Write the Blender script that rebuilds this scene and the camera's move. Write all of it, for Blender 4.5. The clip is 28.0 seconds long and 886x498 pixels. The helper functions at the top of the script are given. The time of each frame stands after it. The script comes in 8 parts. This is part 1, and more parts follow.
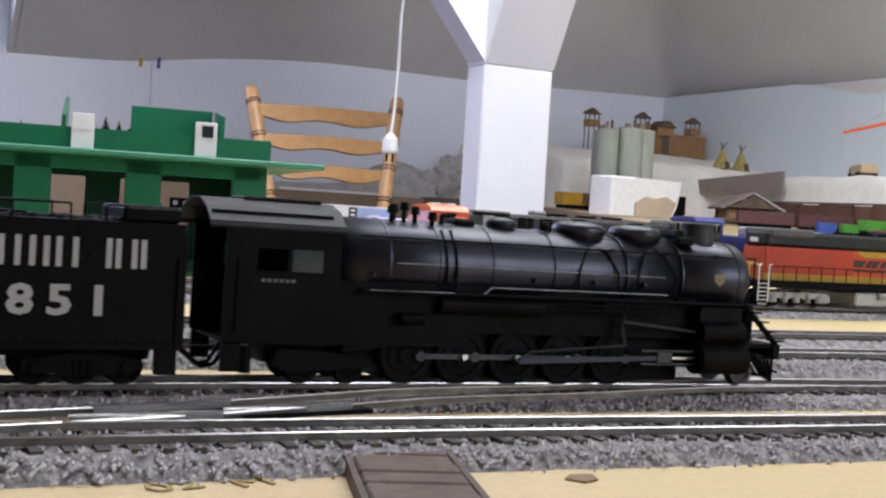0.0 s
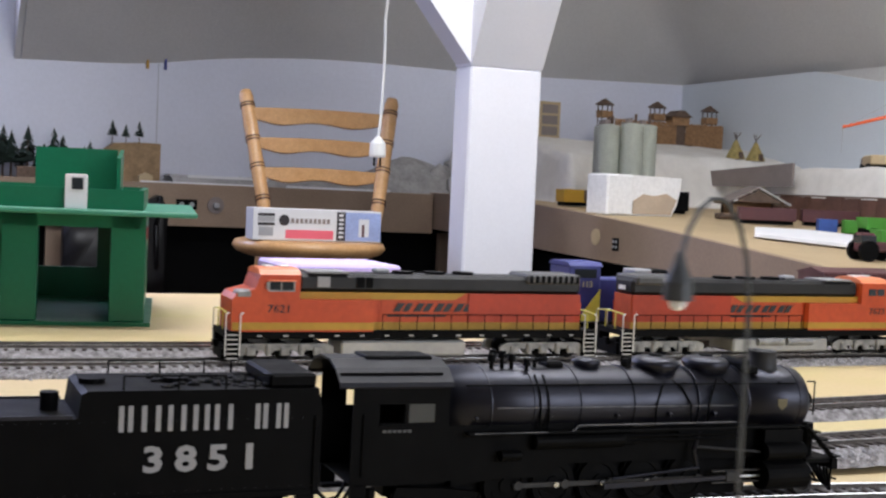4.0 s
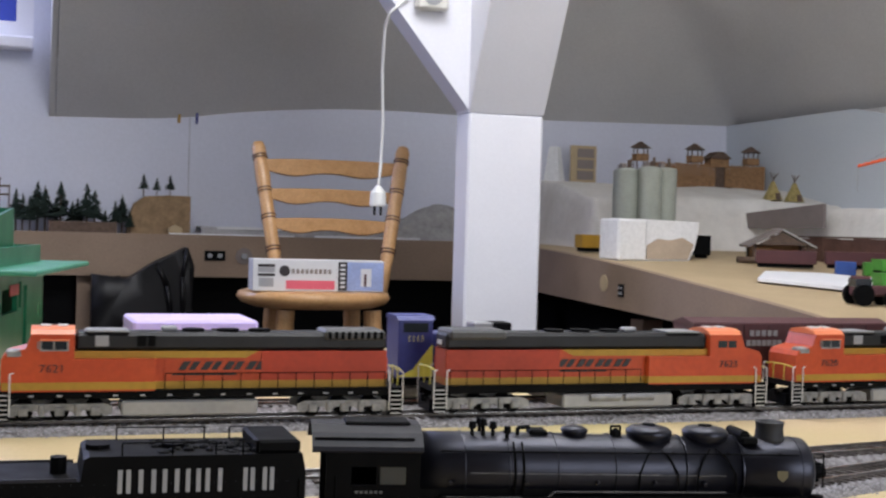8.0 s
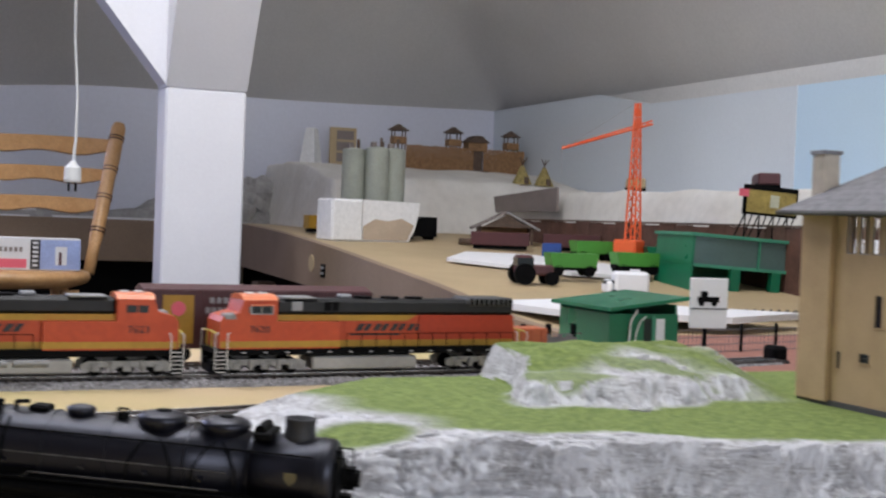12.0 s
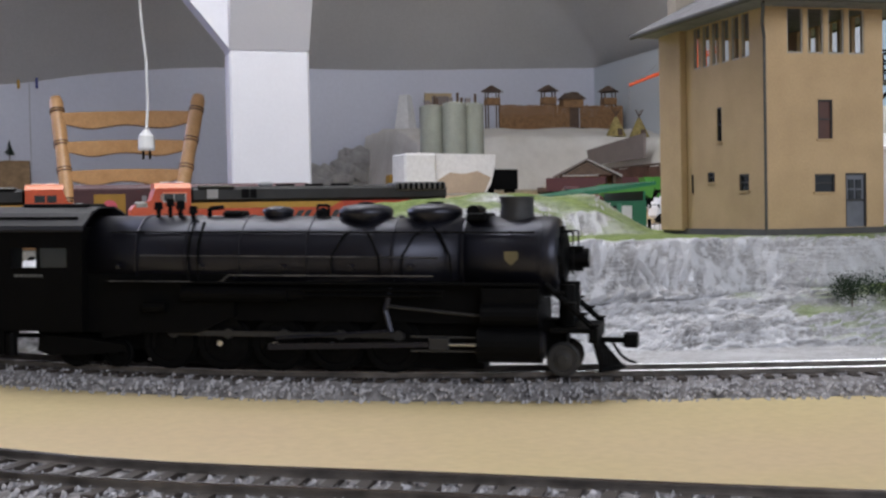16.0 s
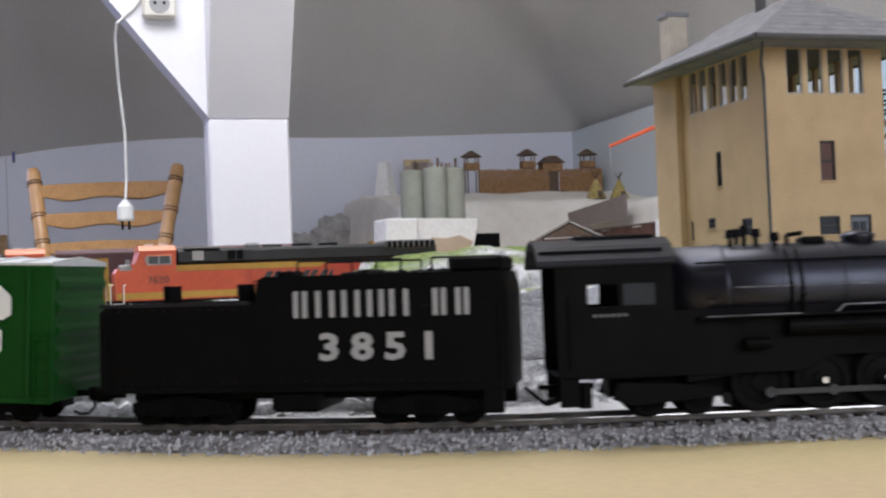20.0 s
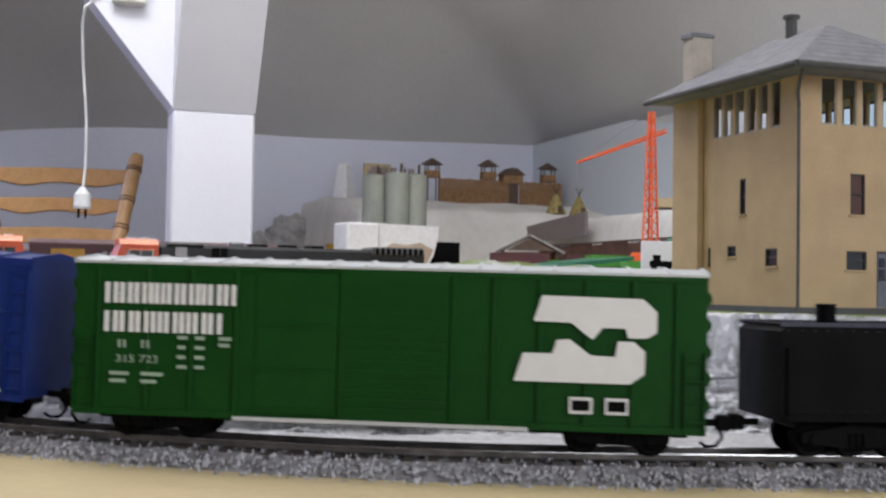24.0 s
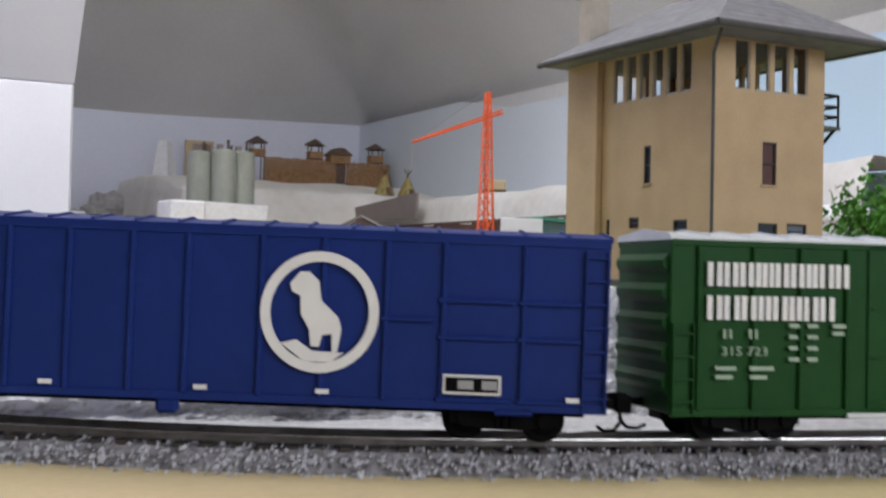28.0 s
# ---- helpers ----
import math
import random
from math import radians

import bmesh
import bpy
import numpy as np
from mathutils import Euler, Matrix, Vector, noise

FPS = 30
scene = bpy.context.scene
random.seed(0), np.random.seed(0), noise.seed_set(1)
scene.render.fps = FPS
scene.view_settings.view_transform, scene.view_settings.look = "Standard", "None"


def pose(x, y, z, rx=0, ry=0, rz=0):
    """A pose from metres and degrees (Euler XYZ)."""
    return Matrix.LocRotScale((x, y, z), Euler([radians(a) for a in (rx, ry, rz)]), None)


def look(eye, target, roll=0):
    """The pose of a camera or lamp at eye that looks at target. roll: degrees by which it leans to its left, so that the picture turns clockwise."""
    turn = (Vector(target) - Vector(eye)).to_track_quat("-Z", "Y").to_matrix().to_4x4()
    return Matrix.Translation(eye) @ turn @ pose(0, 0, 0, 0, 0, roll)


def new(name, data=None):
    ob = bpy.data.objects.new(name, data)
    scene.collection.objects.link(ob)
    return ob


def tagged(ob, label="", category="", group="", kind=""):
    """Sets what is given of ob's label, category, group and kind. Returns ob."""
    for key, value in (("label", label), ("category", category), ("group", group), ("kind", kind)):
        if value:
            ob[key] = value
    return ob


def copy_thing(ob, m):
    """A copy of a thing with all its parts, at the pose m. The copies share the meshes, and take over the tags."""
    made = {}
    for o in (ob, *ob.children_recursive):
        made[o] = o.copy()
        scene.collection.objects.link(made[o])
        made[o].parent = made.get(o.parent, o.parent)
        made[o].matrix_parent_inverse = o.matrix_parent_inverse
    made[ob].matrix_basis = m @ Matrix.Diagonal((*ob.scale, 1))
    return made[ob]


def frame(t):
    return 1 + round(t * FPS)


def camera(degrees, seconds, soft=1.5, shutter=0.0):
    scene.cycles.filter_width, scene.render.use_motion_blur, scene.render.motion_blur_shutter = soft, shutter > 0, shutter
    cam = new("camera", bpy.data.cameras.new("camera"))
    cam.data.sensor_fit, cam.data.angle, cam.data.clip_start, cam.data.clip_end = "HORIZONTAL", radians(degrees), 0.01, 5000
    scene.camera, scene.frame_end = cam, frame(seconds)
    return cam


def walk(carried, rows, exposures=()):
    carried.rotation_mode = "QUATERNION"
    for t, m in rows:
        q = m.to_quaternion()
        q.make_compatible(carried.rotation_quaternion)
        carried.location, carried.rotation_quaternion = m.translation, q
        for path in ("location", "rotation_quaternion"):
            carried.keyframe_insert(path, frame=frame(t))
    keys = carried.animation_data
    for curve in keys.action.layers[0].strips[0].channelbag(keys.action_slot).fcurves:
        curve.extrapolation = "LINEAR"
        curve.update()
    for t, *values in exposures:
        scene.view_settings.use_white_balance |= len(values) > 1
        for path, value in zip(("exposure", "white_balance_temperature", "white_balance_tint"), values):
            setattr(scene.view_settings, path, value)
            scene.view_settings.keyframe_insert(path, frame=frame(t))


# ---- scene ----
cam = camera(38.9, 28.0, soft=2.3, shutter=0.5)
PATH = [
    (0, (-0.328, 0.019, 0.057), (0.546, 1.817, 0.003), 3.5),
    (0.5, (-0.334, 0.019, 0.057), (0.562, 1.806, -0.006), 3.2),
    (1, (-0.338, 0.015, 0.059), (0.57, 1.796, 0.009), 3.0),
    (1.5, (-0.342, 0.012, 0.061), (0.575, 1.789, 0.022), 3.5),
    (2, (-0.336, 0.008, 0.08), (0.576, 1.788, 0.051), 3.7),
    (2.5, (-0.325, -0.005, 0.095), (0.575, 1.78, 0.06), 4.1),
    (4.5, (-0.154, -0.032, 0.117), (0.582, 1.824, 0.0), 2.0),
    (5, (-0.121, -0.044, 0.115), (0.583, 1.824, -0.017), 1.7),
    (5.5, (-0.085, -0.057, 0.115), (0.599, 1.817, -0.034), 0.7),
    (6, (-0.051, -0.065, 0.11), (0.597, 1.821, -0.035), 0.8),
    (6.5, (-0.025, -0.074, 0.113), (0.579, 1.828, -0.014), 1.8),
    (7, (-0.024, -0.071, 0.123), (0.574, 1.835, 0.023), 2.0),
    (7.5, (-0.017, -0.067, 0.128), (0.571, 1.844, 0.079), 2.0),
    (8, (-0.006, -0.075, 0.128), (0.613, 1.827, 0.096), 1.6),
    (8.5, (0.001, -0.074, 0.129), (0.67, 1.811, 0.093), 1.6),
    (9, (0.002, -0.074, 0.13), (0.702, 1.799, 0.089), 1.6),
    (9.5, (0.006, -0.077, 0.129), (0.728, 1.787, 0.083), 1.5),
    (10, (0.034, -0.087, 0.134), (0.779, 1.768, 0.081), 1.0),
    (10.5, (0.068, -0.103, 0.135), (0.844, 1.74, 0.089), 1.9),
    (11, (0.122, -0.112, 0.13), (0.938, 1.714, 0.095), 2.5),
    (11.5, (0.219, -0.133, 0.126), (1.036, 1.692, 0.087), 2.1),
    (13.5, (0.437, -0.189, 0.085), (1.117, 1.691, 0.0476), 2.1),
    (14, (0.459, -0.195, 0.076), (1.074, 1.708, 0.0448), 1),
    (14.5, (0.482, -0.196, 0.057), (1.046, 1.722, 0), 0.5),
    (15, (0.482, -0.2, 0.047), (1.034, 1.719, -0.0602), -1.2),
    (15.5, (0.482, -0.203, 0.039), (1.016, 1.723, -0.054), -2.4),
    (16, (0.48, -0.2, 0.037), (1.03, 1.722, -0.017), -1.1),
    (16.5, (0.486, -0.199, 0.034), (1.011, 1.731, 0.025), -4.9),
    (17, (0.489, -0.204, 0.034), (1.029, 1.72, 0.091), -5.0),
    (17.5, (0.484, -0.213, 0.029), (1.087, 1.692, 0.1122), -5.5),
    (18, (0.487, -0.21, 0.0305), (1.123, 1.684, 0.1063), -5.1),
    (18.5, (0.488, -0.21, 0.028), (1.147, 1.677, 0.1042), -5.5),
    (19, (0.484, -0.207, 0.025), (1.149, 1.678, 0.0794), -3.9),
    (19.5, (0.478, -0.194, 0.027), (1.114, 1.702, 0.071), -2.2),
    (20, (0.476, -0.181, 0.029), (1.062, 1.73, 0.084), -2.3),
    (20.5, (0.477, -0.162, 0.029), (1.039, 1.756, 0.082), -2.3),
    (21, (0.471, -0.164, 0.027), (1.008, 1.762, 0.087), -1.3),
    (21.5, (0.474, -0.16, 0.025), (0.995, 1.771, 0.077), -1.3),
    (23.5, (0.458, -0.162, 0.025), (1.072, 1.741, 0.057), 0.2),
    (24, (0.451, -0.15, 0.033), (1.123, 1.732, 0.097), 0.9),
    (24.5, (0.437, -0.135, 0.033), (1.146, 1.729, 0.1815), -2),
    (25, (0.429, -0.099, 0.031), (1.23, 1.724, 0.216), -2.6),
    (25.5, (0.42, -0.101, 0.03), (1.269, 1.704, 0.187), -0.8),
    (26, (0.426, -0.102, 0.0265), (1.282, 1.703, 0.1197), -0.9),
    (26.5, (0.428, -0.109, 0.0245), (1.293, 1.694, 0.0622), -0.5),
    (27, (0.44, -0.098, 0.025), (1.314, 1.701, 0.038), -0.6),
    (27.5, (0.438, -0.104, 0.0245), (1.334, 1.684, 0.0247), -0.6),
    (28, (0.439, -0.09, 0.027), (1.383, 1.672, 0.0715), 1.2),
]
walk(cam, [(t, look(eye, target, roll)) for t, eye, target, roll in PATH],
     exposures=[(t, e, 6430, 13) for t, e in ((0, 0.14), (2, 0.1), (5, 0.02), (7, -0.1), (9, -0.25), (11.5, -0.3), (13.5, -0.48), (14.5, -0.64), (15.2, -0.59), (16, -0.36), (16.5, -0.27), (18, -0.11), (21, -0.1), (24, -0.16), (28, -0.18))])

# ---- world and lights ----
world = bpy.data.worlds.new("world")
scene.world = world
world.use_nodes = True
world.node_tree.nodes["Background"].inputs[0].default_value = (0.75, 0.82, 1.0, 1)
world.node_tree.nodes["Background"].inputs[1].default_value = 0.05
scene.view_settings.exposure = 0.0


def area(name, m, sx, sy, power, colour):
    lamp = bpy.data.lights.new(name, "AREA")
    lamp.shape, lamp.size, lamp.size_y, lamp.energy, lamp.color = "RECTANGLE", sx, sy, power, colour
    ob = new(name, lamp)
    ob.matrix_world = m
    return ob


# two unseen tubes under the flat ceiling; daylight at the dormer window and behind the camera
area("tube_lamp_front", look((0.1, 0.62, 1.42), (0.1, 0.60, 0.0)), 1.5, 0.14, 18, (0.93, 0.96, 1.0))
area("tube_lamp_side", look((0.42, 1.3, 1.46), (0.85, 2.3, 0.0)), 1.1, 0.14, 17, (0.93, 0.96, 1.0))
# added fill aimed upwards to brighten the ceiling; no tube hangs here
area("ceiling_fill", look((0.35, 0.95, 1.36), (0.75, 1.35, 1.9)), 1.2, 0.10, 9.0, (1.0, 0.95, 0.88))
area("dormer_daylight", look((-0.72, 3.06, 0.88), (-0.5, 0.6, 0.1)), 1.1, 0.6, 24, (0.62, 0.68, 1.0))
# added daylight from the room side; the wall there has no opening
area("daylight_behind_camera", look((1.0, -1.45, 0.6), (1.0, 1.4, 0.15)), 1.4, 0.9, 22, (0.86, 0.92, 1.0))


# ---- materials ----
def mat(name, colour, rough=0.5, metal=0.0, var=0.12, size=0.05, bump=0.0, fine=0.004, second=None, mix=0.5, coat=0.0, emit=0.0, spec=0.5):
    """Principled surface with two scales of noise: size for patches, fine for grain (metres)."""
    m = bpy.data.materials.new(name)
    m.use_nodes = True
    n, l = m.node_tree.nodes, m.node_tree.links
    b = n["Principled BSDF"]
    b.inputs["Roughness"].default_value, b.inputs["Metallic"].default_value = rough, metal
    b.inputs["Specular IOR Level"].default_value = spec
    b.inputs["Coat Weight"].default_value = coat
    tc = n.new("ShaderNodeTexCoord")
    big, small = n.new("ShaderNodeTexNoise"), n.new("ShaderNodeTexNoise")
    big.inputs["Scale"].default_value, small.inputs["Scale"].default_value = 1 / size, 1 / fine
    big.inputs["Detail"].default_value = small.inputs["Detail"].default_value = 4
    l.new(tc.outputs["Object"], big.inputs["Vector"])
    l.new(tc.outputs["Object"], small.inputs["Vector"])
    ramp = n.new("ShaderNodeMixRGB")
    other = second or tuple(max(c * (1 - 2.2 * var), 0) for c in colour)
    ramp.inputs[1].default_value, ramp.inputs[2].default_value = (*colour, 1), (*other, 1)
    thr = n.new("ShaderNodeMapRange")
    thr.inputs[1].default_value, thr.inputs[2].default_value = mix - 0.14, mix + 0.2
    l.new(big.outputs[0], thr.inputs[0])
    l.new(thr.outputs[0], ramp.inputs[0])
    grain = n.new("ShaderNodeMixRGB")
    grain.blend_type = "MULTIPLY"
    grain.inputs[0].default_value = min(1.0, var * 3)
    g2 = n.new("ShaderNodeMapRange")
    g2.inputs[1].default_value, g2.inputs[2].default_value, g2.inputs[3].default_value, g2.inputs[4].default_value = 0.3, 0.7, 0.6, 1.2
    l.new(small.outputs[0], g2.inputs[0])
    l.new(ramp.outputs[0], grain.inputs[1])
    l.new(g2.outputs[0], grain.inputs[2])
    l.new(grain.outputs[0], b.inputs["Base Color"])
    rv = n.new("ShaderNodeMapRange")
    rv.inputs[3].default_value, rv.inputs[4].default_value = max(rough - 0.1, 0.02), min(rough + 0.12, 1)
    l.new(big.outputs[0], rv.inputs[0])
    l.new(rv.outputs[0], b.inputs["Roughness"])
    if bump:
        bp = n.new("ShaderNodeBump")
        bp.inputs["Strength"].default_value, bp.inputs["Distance"].default_value = 0.6, bump
        l.new(small.outputs[0], bp.inputs["Height"])
        l.new(bp.outputs[0], b.inputs["Normal"])
    if emit:
        b.inputs["Emission Color"].default_value = (*colour, 1)
        b.inputs["Emission Strength"].default_value = emit
    return m


WALL = mat("white_wall_paint", (0.68, 0.70, 0.80), 0.7, var=0.03, size=0.6, bump=0.0006, fine=0.01)
SKY = mat("sky_blue_backdrop_paint", (0.54, 0.70, 0.84), 0.7, var=0.03, size=0.5)
HAZE = mat("pale_haze_backdrop_paint", (0.62, 0.67, 0.72), 0.7, var=0.03, size=0.5)
CEIL = mat("grey_ceiling_board", (0.66, 0.65, 0.635), 0.8, var=0.05, size=0.5, bump=0.0008, fine=0.006)
POST = mat("white_post_paint", (0.82, 0.82, 0.87), 0.45, var=0.02, size=0.2)
FLOOR = mat("dark_floor", (0.07, 0.06, 0.055), 0.7, size=0.3)
OCHRE = mat("ochre_painted_plywood", (0.59, 0.45, 0.27), 0.55, var=0.06, size=0.22, second=(0.55, 0.46, 0.21), bump=0.0002, fine=0.003)
BENCH = mat("beige_board", (0.50, 0.38, 0.22), 0.6, var=0.06, size=0.2)
FASCIA = mat("brown_hardboard", (0.30, 0.21, 0.145), 0.6, var=0.08, size=0.15)
BALLAST = mat("grey_ballast_bed", (0.34, 0.325, 0.33), 0.9, var=0.25, size=0.004, fine=0.0012, bump=0.0008, second=(0.12, 0.11, 0.11))
STONE = mat("grey_gravel", (0.60, 0.585, 0.61), 0.9, var=0.28, size=0.002, fine=0.001)
TIE = mat("dark_tie_plastic", (0.055, 0.042, 0.035), 0.7, var=0.2, size=0.01)
RAIL = mat("nickel_silver_rail", (0.72, 0.70, 0.68), 0.22, 1.0, var=0.1, size=0.02)
RAILWEB = mat("weathered_rail_side", (0.17, 0.15, 0.135), 0.5, 0.35, var=0.25, size=0.01)
BLACK = mat("black_engine_paint", (0.0040, 0.0040, 0.0065), 0.36, var=0.1, size=0.01, spec=0.6)
BLACK.node_tree.nodes["Principled BSDF"].inputs["Specular Tint"].default_value = (0.80, 0.82, 1.0, 1)
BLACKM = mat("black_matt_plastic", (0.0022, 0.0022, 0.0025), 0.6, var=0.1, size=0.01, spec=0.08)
RODM = mat("oiled_rod_metal", (0.055, 0.054, 0.055), 0.5, 0.6, var=0.2, size=0.004)
DULL = mat("dull_grey_metal", (0.15, 0.15, 0.16), 0.4, 0.7, var=0.3, size=0.01)
# engine chimney: the light falling on it is put into the grey
STACK = mat("lit_grey_chimney_metal", (0.045, 0.045, 0.048), 0.55, 0.3, var=0.2, size=0.004)
BRIGHT = mat("bright_steel", (0.75, 0.75, 0.74), 0.25, 1.0, var=0.05)
WHITE = mat("white_lettering", (0.75, 0.75, 0.74), 0.6, var=0.03)
GREYLET = mat("grey_lettering", (0.34, 0.34, 0.35), 0.6, var=0.03)
ORANGE = mat("orange_engine_paint", (0.56, 0.082, 0.022), 0.42, var=0.09, size=0.03, second=(0.47, 0.06, 0.016), spec=0.35)
# the engine orange again, brightened in colour for overhead light on the cab top
ROOFORANGE = mat("toplit_orange_roof_paint", (0.90, 0.27, 0.12), 0.3, var=0.03, size=0.02)
YELLOW = mat("yellow_paint", (0.47, 0.27, 0.035), 0.45, var=0.08, spec=0.3)
LIME = mat("yellow_handrail_paint", (0.68, 0.62, 0.10), 0.5, var=0.05)
# black hood top, lifted in colour for the light from above
HOODTOP = mat("toplit_black_hood_paint", (0.011, 0.0105, 0.011), 0.5, var=0.2, size=0.02, spec=0.4)
DKTEXT = mat("black_lettering", (0.02, 0.015, 0.015), 0.5, var=0.02)
SILVER = mat("silver_truck_plastic", (0.33, 0.33, 0.325), 0.5, 0.1, var=0.2, size=0.006)
TANK = mat("grey_fuel_tank", (0.42, 0.42, 0.415), 0.5, 0.1, var=0.08)
WINDOW = mat("dark_window_glass", (0.03, 0.035, 0.04), 0.08, var=0.02)
BNGREEN = mat("green_boxcar_paint", (0.005, 0.056, 0.007), 0.45, var=0.07, size=0.03, spec=0.15)
GNBLUE = mat("blue_boxcar_paint", (0.010, 0.029, 0.17), 0.45, var=0.07, size=0.03, spec=0.15)
CARROOF = mat("galvanised_roof", (0.62, 0.64, 0.64), 0.4, 0.2, var=0.06)
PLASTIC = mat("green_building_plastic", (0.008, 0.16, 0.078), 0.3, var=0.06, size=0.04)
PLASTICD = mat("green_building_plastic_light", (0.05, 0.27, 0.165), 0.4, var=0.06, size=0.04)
STUCCO = mat("tan_stucco", (0.56, 0.39, 0.215), 0.75, var=0.06, size=0.02, bump=0.0001, fine=0.001)
SLATE = mat("grey_slate_roof", (0.215, 0.21, 0.225), 0.6, var=0.12, size=0.006, bump=0.0001, fine=0.0012)
SLATED = mat("dark_eave_board", (0.09, 0.085, 0.08), 0.6)
PINE = mat("varnished_pine", (0.56, 0.32, 0.14), 0.4, var=0.12, size=0.02, second=(0.48, 0.26, 0.10), coat=0.15)
PINED = mat("burnt_ring_wood", (0.10, 0.038, 0.012), 0.4)
CORD = mat("white_cord_plastic", (0.80, 0.80, 0.78), 0.4, var=0.02)
FOAM = mat("white_foam", (0.80, 0.80, 0.80), 0.8, var=0.05, size=0.01, bump=0.0008, fine=0.004)
PLASTER = mat("white_plaster_terrain", (0.75, 0.73, 0.69), 0.9, var=0.05, size=0.1, second=(0.66, 0.63, 0.58), bump=0.003, fine=0.02)
SANDF = mat("sand_stain", (0.50, 0.40, 0.30), 0.8, var=0.05)
SILO = mat("grey_green_silo", (0.36, 0.38, 0.32), 0.6, var=0.06, size=0.03)
FORT = mat("brown_log_wood", (0.34, 0.19, 0.09), 0.8, var=0.15, size=0.01)
FORTD = mat("dark_log_wood", (0.13, 0.085, 0.06), 0.8, var=0.15, size=0.01)
CRANE = mat("orange_crane_plastic", (0.85, 0.14, 0.04), 0.4, var=0.04)
PAPER = mat("white_paper", (0.80, 0.80, 0.82), 0.8, var=0.02)
# white lid; the lavender cast of bluish light is put into its colour
LAV = mat("bluelit_carton_lid", (0.66, 0.54, 1.0), 0.6, var=0.02)
GREEN = mat("green_farm_plastic", (0.06, 0.27, 0.03), 0.5, var=0.08)
MAROON = mat("maroon_paint", (0.085, 0.024, 0.027), 0.5, var=0.08)
NAVY = mat("navy_engine_paint", (0.03, 0.04, 0.22), 0.45, var=0.08)
BROWNW = mat("brown_board_wall", (0.125, 0.058, 0.04), 0.7, var=0.15, size=0.03)
GREYCARD = mat("grey_brown_card", (0.24, 0.20, 0.185), 0.8, var=0.05, size=0.05)
PLANK = mat("dark_brown_plank", (0.11, 0.075, 0.06), 0.7, var=0.15, size=0.006)
DARKFIR = mat("dark_fir", (0.012, 0.03, 0.018), 0.9, var=0.2, size=0.01)
BUSH = mat("dark_bush_leaf", (0.022, 0.055, 0.018), 0.8, var=0.3, size=0.004)
LEAF = mat("bright_leaf", (0.10, 0.31, 0.03), 0.7, var=0.25, size=0.006)
BARK = mat("bark", (0.09, 0.06, 0.04), 0.9)
BAG = mat("black_bag_plastic", (0.006, 0.0055, 0.006), 0.42, var=0.1, spec=0.3)
CARTON = mat("carton_white_print", (0.66, 0.66, 0.67), 0.5, var=0.03)
PINK = mat("red_print", (0.72, 0.12, 0.17), 0.5, var=0.03)
PALEBLUE = mat("pale_blue_print", (0.34, 0.42, 0.70), 0.5, var=0.1, size=0.04)
REDPAVE = mat("red_brick_paving_sheet", (0.36, 0.16, 0.12), 0.8, var=0.1, size=0.02)
MESHG = mat("grey_fence", (0.20, 0.19, 0.20), 0.7, var=0.1)
BLIND = mat("blue_blind_cloth", (0.05, 0.09, 0.5), 0.7, var=0.05)
GREYMET = mat("grey_lamp_metal", (0.07, 0.075, 0.08), 0.45, 0.3)
GREYSCEN = mat("grey_scenery_plaster", (0.40, 0.39, 0.38), 0.9, var=0.12, size=0.03, bump=0.002, fine=0.01)
SOCKET = mat("socket_plastic", (0.72, 0.70, 0.64), 0.35, var=0.02)


# ---- mesh helpers ----
def link(name, bm, material, parent=None, label="", smooth=False):
    me = bpy.data.meshes.new(name)
    bmesh.ops.recalc_face_normals(bm, faces=bm.faces)
    bm.to_mesh(me)
    bm.free()
    if material:
        me.materials.append(material)
    if smooth:
        for p in me.polygons:
            p.use_smooth = True
    ob = new(name, me)
    if parent:
        ob.parent = parent
    if label:
        ob["label"] = label
    return ob


def part(name, bm, material, parent, label="", smooth=False):
    return link(name, bm, material, parent, label, smooth)


def thing(name, m, label, category, group="", kind=""):
    ob = new(name)
    ob.empty_display_size = 0.01
    ob.matrix_world = m
    return tagged(ob, label, category, group, kind)


def box(bm, x0, x1, y0, y1, z0, z1, bev=0.0, m=None):
    vs = [bm.verts.new((x, y, z)) for x in (x0, x1) for y in (y0, y1) for z in (z0, z1)]
    fs = [bm.faces.new([vs[i] for i in q]) for q in ((0, 1, 3, 2), (4, 6, 7, 5), (0, 4, 5, 1), (2, 3, 7, 6), (0, 2, 6, 4), (1, 5, 7, 3))]
    if bev:
        es = list({e for f in fs for e in f.edges})
        r = bmesh.ops.bevel(bm, geom=es, offset=bev, segments=1, affect="EDGES")
        vs = list({v for f in r["faces"] for v in f.verts} | {v for v in vs if v.is_valid})
    if m is not None:
        bmesh.ops.transform(bm, matrix=m, verts=[v for v in vs if v.is_valid])
    return bm


def nb(*a, **k):
    return box(bmesh.new(), *a, **k)


def cyl(bm, a, b, r0, r1=None, n=12, cap=True):
    a, b = Vector(a), Vector(b)
    r1 = r0 if r1 is None else r1
    q = (b - a).to_track_quat("Z", "Y").to_matrix()
    rings = []
    for p, r in ((a, r0), (b, r1)):
        rings.append([bm.verts.new(p + q @ Vector((r * math.cos(2 * math.pi * i / n), r * math.sin(2 * math.pi * i / n), 0))) for i in range(n)])
    for i in range(n):
        bm.faces.new((rings[0][i], rings[0][(i + 1) % n], rings[1][(i + 1) % n], rings[1][i]))
    if cap:
        bm.faces.new(rings[0][::-1])
        bm.faces.new(rings[1])
    return bm


